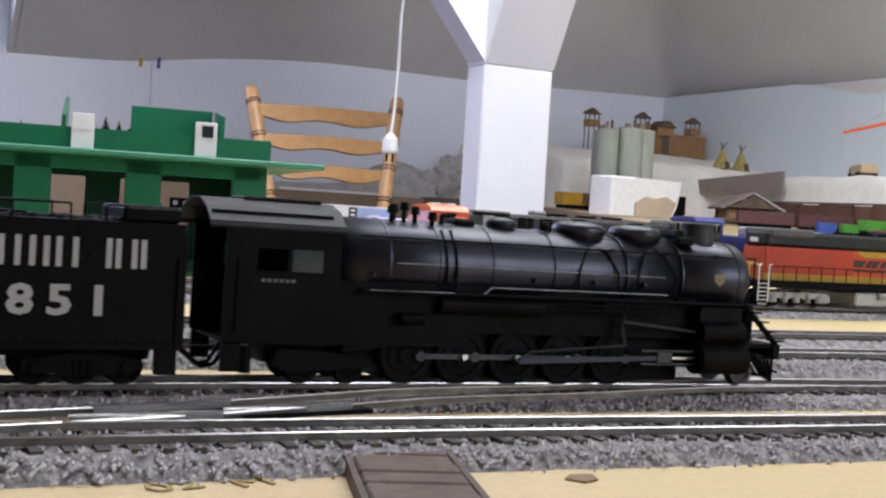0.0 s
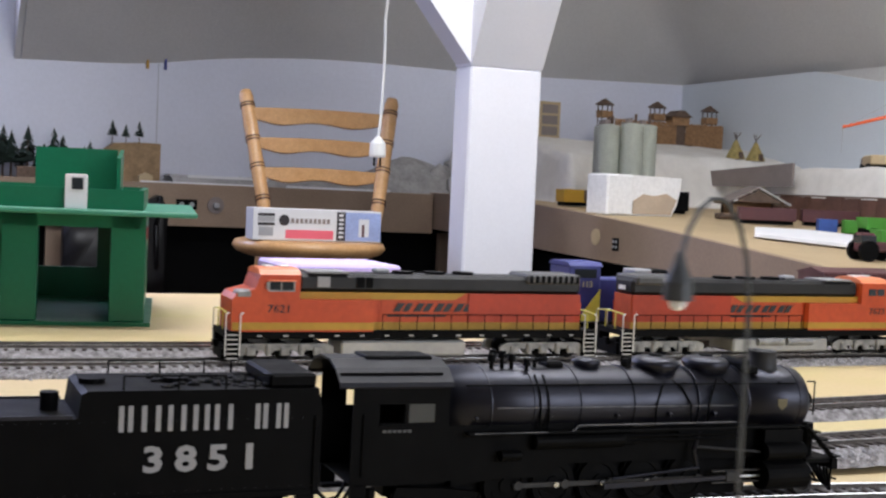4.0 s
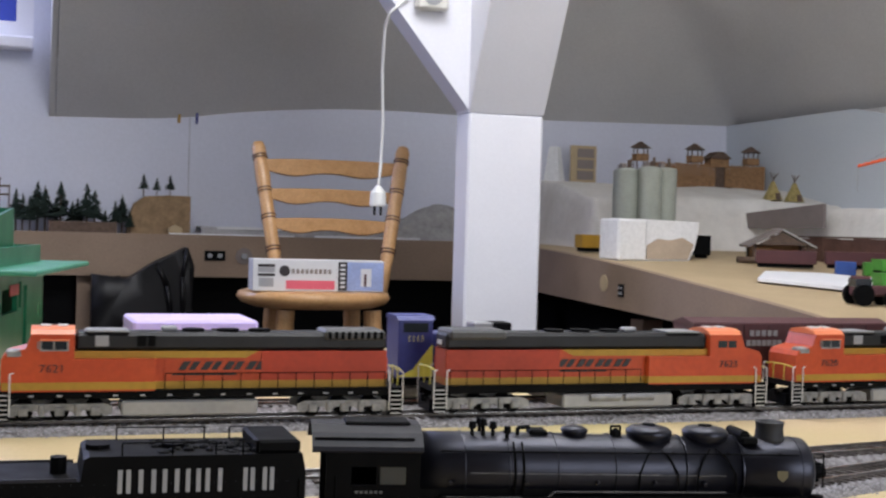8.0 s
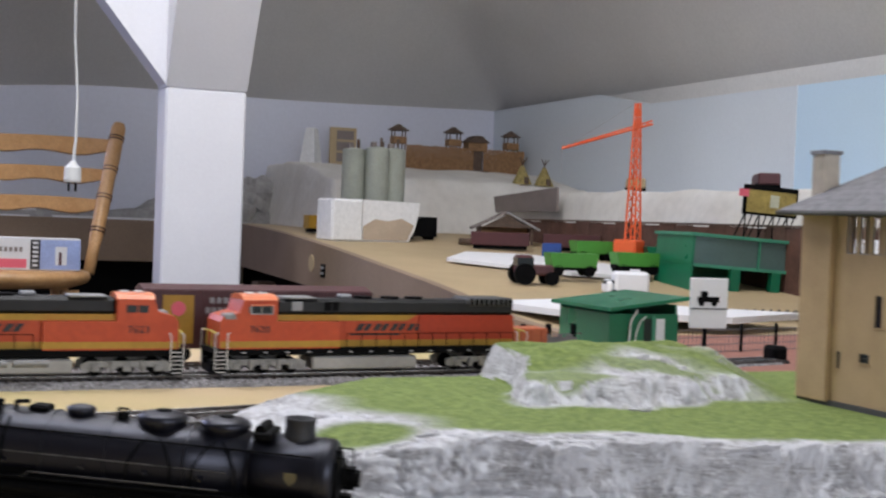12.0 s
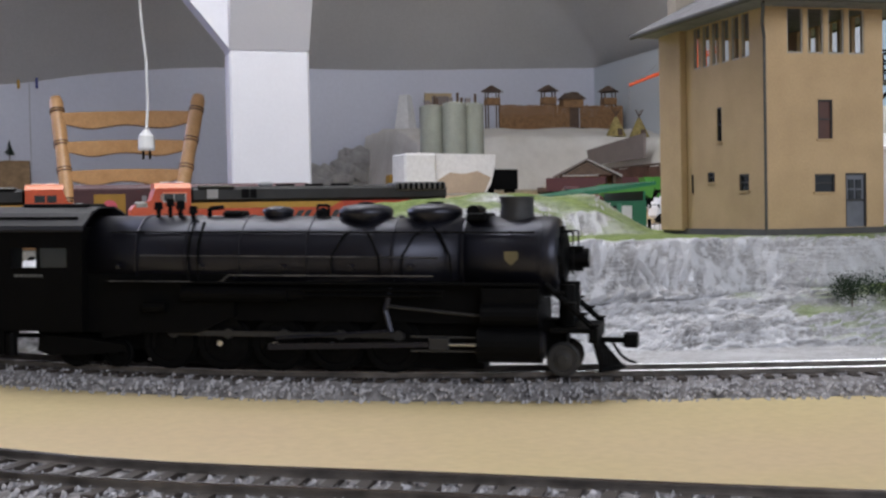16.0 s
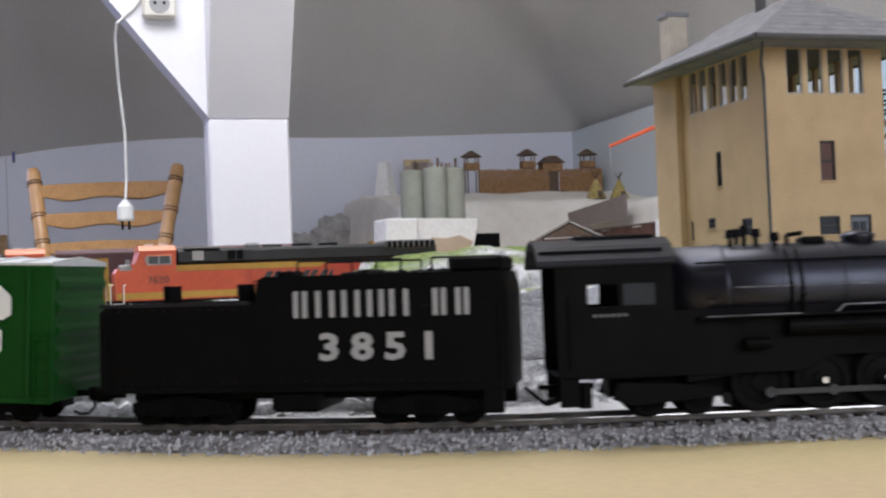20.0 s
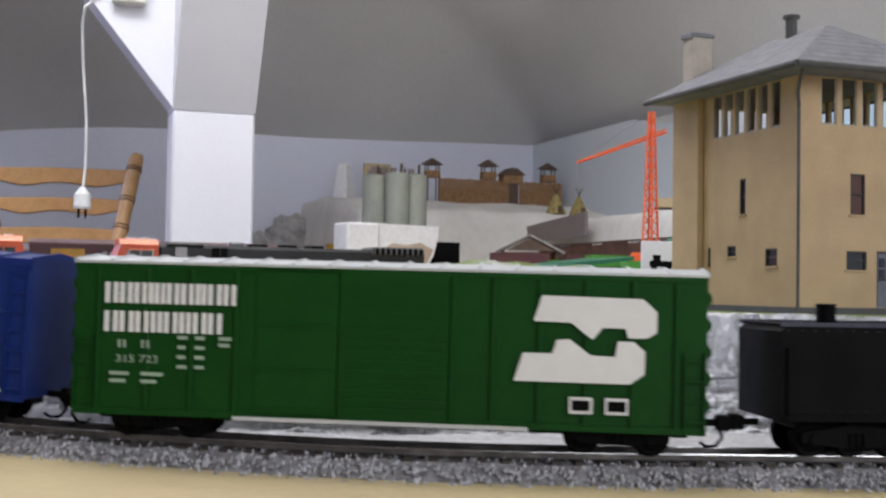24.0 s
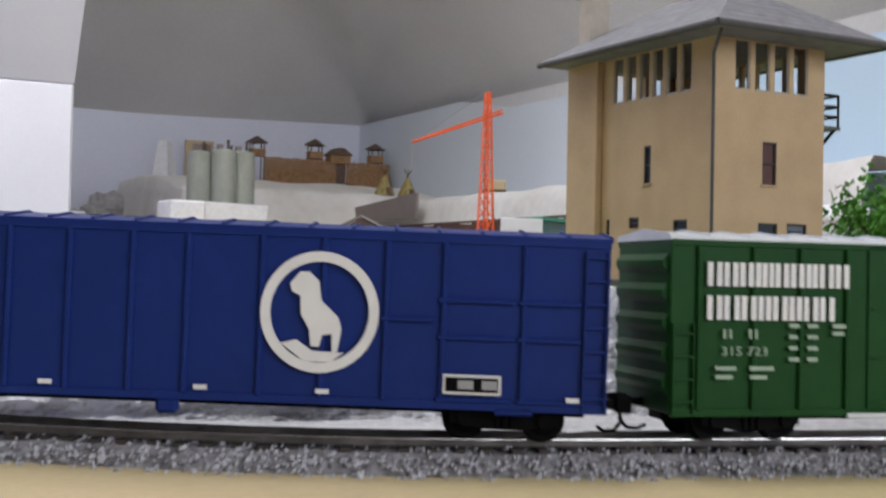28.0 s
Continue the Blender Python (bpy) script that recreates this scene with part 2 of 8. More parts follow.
def lathe(bm, profile, m=None, n=16):
    """profile of (r, z); turned about z, then moved by m."""
    m = m or Matrix()
    rings = [[bm.verts.new(m @ Vector((r * math.cos(2 * math.pi * i / n), r * math.sin(2 * math.pi * i / n), z))) for i in range(n)] for r, z in profile]
    for a, b in zip(rings, rings[1:]):
        for i in range(n):
            bm.faces.new((a[i], a[(i + 1) % n], b[(i + 1) % n], b[i]))
    bm.faces.new(rings[0][::-1])
    bm.faces.new(rings[-1])
    return bm


def prism(bm, poly, d0, d1, plane="xz"):
    """poly in two axes, pushed along the third from d0 to d1."""
    def at(p, d):
        return {"xz": (p[0], d, p[1]), "xy": (p[0], p[1], d), "yz": (d, p[0], p[1])}[plane]
    a, b = [bm.verts.new(at(p, d0)) for p in poly], [bm.verts.new(at(p, d1)) for p in poly]
    bm.faces.new(a)
    bm.faces.new(b[::-1])
    for i in range(len(poly)):
        j = (i + 1) % len(poly)
        bm.faces.new((a[i], a[j], b[j], b[i]))
    return bm


def ball(bm, c, rx, ry, rz, n=10):
    r = bmesh.ops.create_uvsphere(bm, u_segments=n + 4, v_segments=n, radius=1)
    bmesh.ops.transform(bm, matrix=Matrix.Translation(c) @ Matrix.Diagonal((rx, ry, rz, 1)), verts=r["verts"])
    return bm


def tube(bm, pts, r, n=6):
    for a, b in zip(pts, pts[1:]):
        cyl(bm, a, b, r, n=n)
    return bm


def text(name, s, size, m, material, parent, depth=0.0002, sx=1.0, bold=0.0, shear=0.0):
    cu = bpy.data.curves.new(name, "FONT")
    cu.body, cu.size, cu.align_x, cu.align_y = s, size, "CENTER", "CENTER"
    cu.extrude, cu.offset, cu.shear, cu.resolution_u = depth, bold, shear, 2
    ob = new(name, cu)
    dg = bpy.context.evaluated_depsgraph_get()
    me = bpy.data.meshes.new_from_object(ob.evaluated_get(dg))
    bpy.data.objects.remove(ob)
    me.transform(m @ Matrix.Diagonal((sx, 1, 1, 1)))
    me.materials.clear()
    me.materials.append(material)
    out = new(name, me)
    out.parent = parent
    return out


SIDE = Matrix(((1, 0, 0, 0), (0, 0, -1, 0), (0, 1, 0, 0), (0, 0, 0, 1)))  # flat writing stood up, facing -y


def bars(name, xs, z0, z1, y, material, parent, slant=0.0):
    """upright bars that stand for the letters of a word."""
    bm = bmesh.new()
    for x0, x1 in xs:
        prism(bm, [(x0, z0), (x1, z0), (x1 + slant, z1), (x0 + slant, z1)], y - 0.0003, y + 0.0002)
    return part(name, bm, material, parent)


# ---- the lines of the tracks ----
def pchip(kx, ky):
    kx, ky = np.array(kx, float), np.array(ky, float)
    h = np.diff(kx)
    d = np.diff(ky) / h
    s = np.zeros(len(kx))
    s[0], s[-1] = d[0], d[-1]
    for i in range(1, len(kx) - 1):
        s[i] = 0 if d[i - 1] * d[i] <= 0 else (h[i] * d[i - 1] + h[i - 1] * d[i]) / (h[i] + h[i - 1])

    def f(x):
        x = np.asarray(x, float)
        i = np.clip(np.searchsorted(kx, x) - 1, 0, len(h) - 1)
        u = (x - kx[i]) / h[i]
        return (2 * u**3 - 3 * u**2 + 1) * ky[i] + (u**3 - 2 * u**2 + u) * h[i] * s[i] + (-2 * u**3 + 3 * u**2) * ky[i + 1] + (u**3 - u**2) * h[i] * s[i + 1]
    return f


steam_y = pchip([-1.5, -0.6, -0.2, 0, 0.15, 0.26, 0.36, 0.45, 0.50, 0.55, 0.60, 0.65, 0.70, 0.78, 0.9, 1.05, 1.8],
                [0.378, 0.378, 0.378, 0.378, 0.373, 0.353, 0.313, 0.263, 0.234, 0.2065, 0.184, 0.167, 0.152, 0.132, 0.108, 0.082, -0.03])
grade = pchip([-1.5, -0.25, 0.0, 0.15, 0.3, 0.4, 0.5, 0.6, 1.8], [0, 0, -0.002, -0.004, -0.008, -0.0135, -0.0185, -0.020, -0.020])
dip = pchip([-1.5, -0.6, -0.3, -0.05, 0.1, 0.2, 0.33, 1.8], [-0.0028, -0.0028, -0.0026, -0.0022, -0.0022, -0.0012, 0.0, 0.0])
foot_of_rock = pchip([-1.5, 0.3, 0.42, 0.577, 0.72, 0.8, 1.8], [0.045, 0.048, 0.055, 0.084, 0.101, 0.106, 0.11])


def ground_z(x, y):
    """the table top: level behind, sinking to the right in front of the rock cut."""
    k = np.clip((np.asarray(y) - (steam_y(x) + 1.07 * foot_of_rock(x) + 0.012)) / 0.05, 0, 1)
    u = np.clip((np.abs(np.asarray(y) - steam_y(x)) - 0.017) / 0.030, 0, 1)
    return grade(x) * (1 - k) + dip(x) * (1 - u * u * (3 - 2 * u))


SX = np.arange(-1.5, 1.8, 0.002)
SY = steam_y(SX)
SS = np.concatenate([[0], np.cumsum(np.hypot(np.diff(SX), np.diff(SY)))])
SS -= np.interp(0, SX, SS)


def on_steam(s):
    x = float(np.interp(s, SS, SX))
    return Vector((x, float(steam_y(x)), float(grade(x) + dip(x)) + 0.0075))


def ride(s, half):
    """the pose of a vehicle whose trucks stand half a wheelbase before and behind s."""
    a, b = on_steam(s - half), on_steam(s + half)
    d = (b - a).normalized()
    yaw, pitch = math.atan2(d.y, d.x), -math.asin(d.z)
    return Matrix.Translation((a + b) / 2) @ Euler((0, pitch, yaw)).to_matrix().to_4x4()


# ---- the room ----
def structure(name, bm, material, label, smooth=False):
    return tagged(link(name, bm, material, smooth=smooth), label, kind="structure", category=name.split("_")[0])


def build_room():
    structure("floor", nb(-2.4, 2.1, -1.7, 3.3, -0.76, -0.72), FLOOR, "dark floor under the benches")
    structure("wall_north", nb(-2.4, 2.1, 3.139, 3.22, -0.72, 0.52), WALL, "white painted low wall behind the benches")
    # the part of the wall in the dormer, with its window
    bm = nb(-2.4, -1.30, 3.139, 3.22, 0.52, 1.6)
    box(bm, -1.30, 0.03, 3.139, 3.22, 0.52, 0.56)
    box(bm, -1.30, 0.03, 3.139, 3.22, 1.17, 1.6)
    box(bm, -0.02, 0.03, 3.139, 3.22, 0.56, 1.17)
    structure("wall_dormer", bm, WALL, "white dormer wall round the window")
    win = thing("window_1", Matrix.Translation((-0.63, 3.143, 0.56)), "window with a blue blind and a white sill", "window", kind="structure")
    part("window_sill", nb(-0.62, 0.61, -0.06, 0.05, -0.03, 0.0, 0.004), POST, win)
    bm = nb(-0.61, -0.57, -0.005, 0.03, 0, 0.61)
    box(bm, 0.57, 0.61, -0.005, 0.03, 0, 0.61)
    box(bm, -0.57, 0.57, -0.005, 0.03, 0.57, 0.61)
    box(bm, -0.57, 0.57, -0.005, 0.03, 0, 0.04)
    part("window_frame", bm, POST, win)
    part("blind", nb(-0.57, 0.57, 0.012, 0.016, 0.04, 0.57), BLIND, win, "blue cloth blind")
    structure("wall_east", nb(1.935, 2.1, -1.7, 3.139, -0.72, 1.6), CEIL, "grey gable wall")
    structure("wall_west", nb(-2.5, -2.4, -1.7, 3.3, -0.72, 1.6), WALL, "white side wall")
    # never in view; kept dark so the black engine sides mirror less
    structure("wall_south", nb(-2.4, 2.1, -1.8, -1.7, -0.72, 1.6), FASCIA, "unseen brown wall behind the camera, dark to cut reflections")
    structure("ceiling_flat", nb(-2.5, 2.1, -1.8, 1.80, 1.53, 1.63), CEIL, "grey flat ceiling")
    structure("ceiling_dormer", nb(-2.5, 0.035, 1.80, 3.3, 1.53, 1.63), CEIL, "grey dormer ceiling")
    # sloping roof board, coved into a hip over the gable boards; its lower edge dips towards the dormer
    edge = pchip([0.035, 0.338, 0.5, 0.69, 1.3, 1.9, 2.1], [0.376, 0.390, 0.413, 0.430, 0.435, 0.449, 0.452])
    xs, ys = np.linspace(0.035, 1.935, 90), np.linspace(-1.7, 3.139, 200)
    gx, gy = np.meshgrid(xs, ys, indexing="ij")
    north = edge(gx) + (3.139 - gy) * 0.825
    east = 0.452 + (1.935 - gx) * 1.25
    r = 0.45 * np.clip((np.minimum(north, east) - 0.44) / 0.35, 0.02, 1)
    gz = np.minimum(north, east) - r / 4 * (np.maximum(r - np.abs(north - east), 0) / r) ** 2
    gz = np.minimum(gz, 1.56)
    nx, ny = len(xs), len(ys)
    verts = np.stack([gx, gy, gz], -1).reshape(-1, 3)
    faces = [(i * ny + j, i * ny + j + 1, (i + 1) * ny + j + 1, (i + 1) * ny + j) for i in range(nx - 1) for j in range(ny - 1)]
    me = bpy.data.meshes.new("ceiling_slope")
    me.from_pydata(verts.tolist(), [], faces)
    me.materials.append(CEIL)
    for p in me.polygons:
        p.use_smooth = True
    tagged(new("ceiling_slope", me), "grey sloping roof board coved over the gable", "ceiling", kind="structure")
    structure("dormer_cheek", prism(bmesh.new(), [(3.139, 0.376), (3.139, 1.6), (1.70, 1.6)], 0.020, 0.034, "yz"), CEIL, "grey cheek of the dormer")
    # painted boards along the gable wall
    bm = prism(bmesh.new(), [(3.137, -0.1), (3.137, 0.449), (2.546, 0.450), (2.32, 0.411), (1.80, 0.409), (1.80, -0.1)], 1.894, 1.904, "yz")
    structure("backdrop_board", bm, HAZE, "pale backdrop board with a peaked edge")
    bm = prism(bmesh.new(), [(1.80, -0.1), (1.80, 0.409), (1.53, 0.409), (0.6, 0.405), (-0.9, 0.405), (-0.9, -0.1)], 1.896, 1.906, "yz")
    structure("backdrop_sky", bm, SKY, "pale sky-blue backdrop board")


def build_post():
    p = thing("post", Matrix.Translation((0.8095, 2.155, -0.72)), "white painted timber post with two braces", "post", kind="structure")
    part("shaft", nb(-0.0695, 0.0765, -0.070, 0.004, 0, 1.0622, 0.004), POST, p)
    # head of the shaft and the brace that leans towards the room
    bm = prism(bmesh.new(), [(-0.070, 1.0624), (0.004, 1.0624), (0.004, 2.3), (-0.70, 2.3), (-0.66, 2.2)], -0.0695, 0.0765, "yz")
    part("front_brace", bm, POST, p)
    bm = prism(bmesh.new(), [(-0.0695, 1.066), (-0.0695, 1.43), (-0.40, 1.84), (-0.62, 1.84), (-0.62, 1.75)], -0.0665, 0.000)
    part("side_brace", bm, POST, p)
    out = thing("double_socket", Matrix.Translation((0.660, 2.088, 0.565)), "cream double wall socket on the post brace", "socket")
    part("housing", nb(-0.030, 0.030, -0.022, 0, -0.047, 0.047, 0.005), SOCKET, out)
    for z in (0.021, -0.021):
        bm = cyl(bmesh.new(), (0, -0.0235, z), (0, -0.021, z), 0.018, n=20)
        part("socket_well", bm, GREYLET, out)
        for dx in (-0.008, 0.008):
            part("pin_hole", cyl(bmesh.new(), (dx, -0.0245, z), (dx, -0.0236, z), 0.003, n=8), BLACKM, out)
    cord = thing("hanging_cable", Matrix.Translation((0.595, 2.139, 0.176)), "white cable with a plug hanging from the post brace", "cable")
    pts = [(0.0, 0.03, 0.02), (0.004, 0.03, 0.07), (0.003, 0.02, 0.15), (-0.006, 0.0, 0.24), (-0.011, -0.03, 0.31), (-0.008, -0.05, 0.335), (0.02, -0.055, 0.36), (0.04, -0.055, 0.39)]
    part("cord", tube(bmesh.new(), pts, 0.0026, 10), CORD, cord)
    bm = lathe(bmesh.new(), [(0.005, 0.028), (0.009, 0.022), (0.0145, 0.016), (0.0155, -0.006), (0.014, -0.010)], Matrix.Translation((0, 0.03, 0)))
    part("plug", bm, CORD, cord)
    for dx in (-0.006, 0.006):
        part("pin", cyl(bmesh.new(), (dx, 0.03, -0.026), (dx, 0.03, -0.009), 0.0022, n=8), BLACKM, cord)


bench_z = pchip([0.9, 1.05, 1.25, 1.36, 1.72, 2.14, 2.56, 3.19], [-0.004, -0.003, 0.006, 0.018, 0.046, 0.074, 0.092, 0.100])


def build_benches():
    # near table
    xs, ys = np.linspace(-1.5, 1.75, 160), np.linspace(-0.42, 1.25, 100)
    gx, gy = np.meshgrid(xs, ys, indexing="ij")
    gz = ground_z(gx, gy) - np.where(gy > 1.0, 0.004, 0)
    verts = np.stack([gx, gy, gz], -1).reshape(-1, 3)
    nx, ny = len(xs), len(ys)
    faces = [(i * ny + j, (i + 1) * ny + j, (i + 1) * ny + j + 1, i * ny + j + 1) for i in range(nx - 1) for j in range(ny - 1)]
    me = bpy.data.meshes.new("ground")
    me.from_pydata(verts.tolist(), [], faces)
    me.materials.append(OCHRE)
    for p in me.polygons:
        p.use_smooth = True
    tagged(new("ground", me), "ochre painted table top of the railway layout", "table top", kind="structure")
    structure("table_frame", nb(-1.49, 1.74, -0.41, 1.24, -0.09, -0.032), FASCIA, "brown board frame under the layout")
    for x in (-1.4, 0.1, 1.6):
        for y in (-0.3, 1.15):
            structure("table_leg", nb(x - 0.03, x + 0.03, y - 0.03, y + 0.03, -0.72, -0.09), FASCIA, "square brown table leg")
    # rear bench and its fascia
    bm = nb(-2.3, 1.05, 2.993, 3.137, 0.075, 0.093)
    structure("rear_bench_top", bm, GREYCARD, "grey brown rear bench top")
    structure("rear_fascia", nb(-2.3, 1.045, 2.975, 2.993, -0.004, 0.097), FASCIA, "brown hardboard fascia of the rear bench")
    structure("rear_skirt", nb(-2.3, 1.8, 3.04, 3.06, -0.72, 0.06), BLACKM, "black upright sheet under the rear bench")
    for x in (0.09, 0.19, 1.08):
        structure("bench_leg", nb(x, x + 0.05, 3.0, 3.025, -0.72, -0.004), FASCIA, "brown board bench leg")
    # side bench: a ramp down to the near table
    n = 40
    ys = np.linspace(1.0, 3.137, n)
    zs = bench_z(ys)
    bm = bmesh.new()
    rows = [[bm.verts.new((x, y, z - d)) for x, d in ((0.974 + 0.031 * y, 0), (1.893, 0), (1.893, 0.02), (0.974 + 0.031 * y, 0.02))] for y, z in zip(ys, zs)]
    for a, b in zip(rows, rows[1:]):
        for i in range(4):
            bm.faces.new((a[i], a[(i + 1) % 4], b[(i + 1) % 4], b[i]))
    bm.faces.new(rows[0]), bm.faces.new(rows[-1][::-1])
    structure("side_bench_top", bm, BENCH, "beige sloping board of the side bench")
    bm = bmesh.new()
    rows = [[bm.verts.new(p) for p in ((0.957 + 0.031 * y, y, z + 0.003), (0.973 + 0.031 * y, y, z + 0.003), (0.973 + 0.031 * y, y, min(z - 0.02, -0.012 + 0.02 * (y - 2))), (0.957 + 0.031 * y, y, min(z - 0.02, -0.012 + 0.02 * (y - 2))))] for y, z in zip(ys, zs)]
    for a, b in zip(rows, rows[1:]):
        for i in range(4):
            bm.faces.new((a[i], a[(i + 1) % 4], b[(i + 1) % 4], b[i]))
    bm.faces.new(rows[0]), bm.faces.new(rows[-1][::-1])
    structure("side_fascia", bm, FASCIA, "brown hardboard fascia of the side bench")
    structure("side_skirt", nb(1.16, 1.18, 1.26, 3.04, -0.72, -0.03), BLACKM, "black upright sheet under the side bench")
    for y in (1.4, 2.0, 2.6):
        structure("bench_leg", nb(1.06, 1.10, y, y + 0.05, -0.72, -0.03), FASCIA, "brown board bench leg")
    # fittings let into the fascias
    s = thing("fascia_socket", Matrix.Translation((0.408, 2.975, 0.048)), "black double panel socket in the rear fascia", "socket")
    part("plate", nb(-0.025, 0.025, -0.003, 0, -0.012, 0.012, 0.001), BLACKM, s)
    for x in (-0.012, 0.012):
        part("jack", cyl(bmesh.new(), (x, -0.004, 0), (x, -0.003, 0), 0.006, n=12), GREYLET, s)
    s = thing("control_knob", Matrix.Translation((0.478, 2.975, 0.048)), "round grey knob plate in the rear fascia", "knob")
    part("plate", cyl(bmesh.new(), (0, -0.004, 0), (0, 0, 0), 0.02, n=24), GREYCARD, s)
    part("knob", cyl(bmesh.new(), (0, -0.014, 0), (0, -0.004, 0), 0.007, n=16), GREYLET, s)
    s = thing("fascia_socket", Matrix.Translation((1.0195, 2.01, 0.024)), "black panel socket in the side fascia", "socket")
    part("plate", nb(-0.003, 0, -0.011, 0.011, -0.012, 0.012, 0.001), BLACKM, s)
    for y, z in ((-0.005, 0.005), (0.005, 0.005), (-0.005, -0.005), (0.005, -0.005)):
        part("jack", cyl(bmesh.new(), (-0.004, y, z), (-0.003, y, z), 0.003, n=8), GREYLET, s)
    s = thing("control_knob", Matrix.Translation((1.022, 2.09, 0.034)), "round recessed wooden knob in the side fascia", "knob")
    part("rim", cyl(bmesh.new(), (-0.002, 0, 0), (0, 0, 0), 0.016, n=20), BENCH, s)


# ---- railway track ----
GAUGE = 0.00825


def centre(fy, x0, x1, step):
    xs = np.arange(x0, x1, 0.004)
    ys = fy(xs)
    ss = np.concatenate([[0], np.cumsum(np.hypot(np.diff(xs), np.diff(ys)))])
    s = np.arange(0, ss[-1], step)
    x = np.interp(s, ss, xs)
    y = np.interp(x, xs, ys)
    tx, ty = np.gradient(x), np.gradient(y)
    k = np.hypot(tx, ty)
    return x, y, tx / k, ty / k


def strip(bm, x, y, tx, ty, z, profile):
    """a closed profile of (offset to the left, height) swept along a line."""
    rings = []
    for i in range(len(x)):
        rings.append([bm.verts.new((x[i] - ty[i] * o, y[i] + tx[i] * o, z[i] + h)) for o, h in profile])
    n = len(profile)
    for a, b in zip(rings, rings[1:]):
        for i in range(n):
            bm.faces.new((a[i], b[i], b[(i + 1) % n], a[(i + 1) % n]))
    bm.faces.new(rings[0]), bm.faces.new(rings[-1][::-1])
    return bm


TIE_MESH = None


def build_track(label, fy, x0, x1, zf, single_ties=False, ballast=True, wide=0.024, ties=True):
    global TIE_MESH
    tr = thing("track", Matrix(), label, "railway track", "tracks of the layout")
    x, y, tx, ty = centre(fy, x0, x1, 0.02)
    z = zf(x, y)
    if ballast:
        bm = strip(bmesh.new(), x, y, tx, ty, z, [(-wide, -0.002), (-wide * 0.62, 0.0047), (wide * 0.62, 0.0047), (wide, -0.002)])
        bmesh.ops.subdivide_edges(bm, edges=[e for e in bm.edges], cuts=3, use_grid_fill=True)
        for v in bm.verts:
            v.co.z += 0.0009 * noise.noise(v.co * 300)
        part("ballast_bed", bm, BALLAST, tr)
    for side in (-1, 1):
        o = side * GAUGE
        bm = strip(bmesh.new(), x, y, tx, ty, z + 0.0055, [(o - 0.0008, 0.0), (o + 0.0008, 0.0), (o + 0.00025, 0.0004), (o + 0.00025, 0.0010), (o + 0.0004, 0.0012), (o + 0.0004, 0.0017), (o - 0.0004, 0.0017), (o - 0.0004, 0.0012), (o - 0.00025, 0.0010), (o - 0.00025, 0.0004)])
        web = part("rail_web", bm, RAILWEB, tr)
        bm = strip(bmesh.new(), x, y, tx, ty, z + 0.0055, [(o - 0.0004, 0.0017), (o + 0.0004, 0.0017), (o + 0.0003, 0.00198), (o - 0.0003, 0.00198)])
        part("rail_head", bm, RAIL, tr, "bright worn rail head")
    if not ties:
        return tr
    x, y, tx, ty = centre(fy, x0, x1, 0.0066)
    z = zf(x, y)
    if single_ties:
        if TIE_MESH is None:
            bm = nb(-0.0013, 0.0013, -0.0145, 0.0145, 0.0030, 0.0056)
            TIE_MESH = bpy.data.meshes.new("tie")
            bm.to_mesh(TIE_MESH)
            bm.free()
            TIE_MESH.materials.append(TIE)
        for i in range(len(x)):
            ob = new("tie", TIE_MESH)
            ob.parent = tr
            ob.matrix_basis = pose(x[i], y[i], z[i], 0, 0, math.degrees(math.atan2(ty[i], tx[i])) + random.uniform(-1.5, 1.5))
    else:
        bm = bmesh.new()
        for i in range(len(x)):
            box(bm, -0.0013, 0.0013, -0.0145, 0.0145, 0.0030, 0.0056, m=pose(x[i], y[i], z[i], 0, 0, math.degrees(math.atan2(ty[i], tx[i]))))
        tagged(part("tie_strip", bm, TIE, tr), kind="stuff")
    return tr


def scatter_gravel(name, label, fy, x0, x1, zf, count, inner, outer, seed):
    rng = np.random.default_rng(seed)
    xs = rng.uniform(x0, x1, count)
    side = np.where(rng.random(count) < 0.62, -1, 1)
    off = rng.triangular(inner, inner + 0.35 * (outer - inner), outer, count) * side
    ys0 = fy(xs)
    sl = (fy(xs + 0.01) - ys0) / 0.01
    k = np.hypot(1, sl)
    px, py = xs - sl / k * off, ys0 + off / k
    pz = zf(px, py) + np.clip(0.0047 * (1 - (np.abs(off) - 0.014) / 0.010), 0, 0.0047)
    verts, faces = [], []
    base = np.array([(1, 0, 0), (-1, 0, 0), (0, 1, 0), (0, -1, 0), (0, 0, 1), (0, 0, -1)], float)
    tri = [(0, 2, 4), (2, 1, 4), (1, 3, 4), (3, 0, 4), (2, 0, 5), (1, 2, 5), (3, 1, 5), (0, 3, 5)]
    for i in range(count):
        r = rng.uniform(0.0004, 0.00095)
        v = base * r * rng.uniform(0.6, 1.3, (6, 1))
        a = rng.uniform(0, 6.28)
        c, s = math.cos(a), math.sin(a)
        v = v @ np.array([[c, -s, 0], [s, c, 0], [0, 0, 1]])
        v[:, 2] += 0.3 * v[:, 0]
        n = len(verts)
        verts += (v + (px[i], py[i], pz[i] + r * 0.3)).tolist()
        faces += [(n + p, n + q, n + t) for p, q, t in tri]
    me = bpy.data.meshes.new(name)
    me.from_pydata(verts, [], faces)
    me.materials.append(STONE)
    return tagged(new(name, me), label, "gravel", kind="stuff")


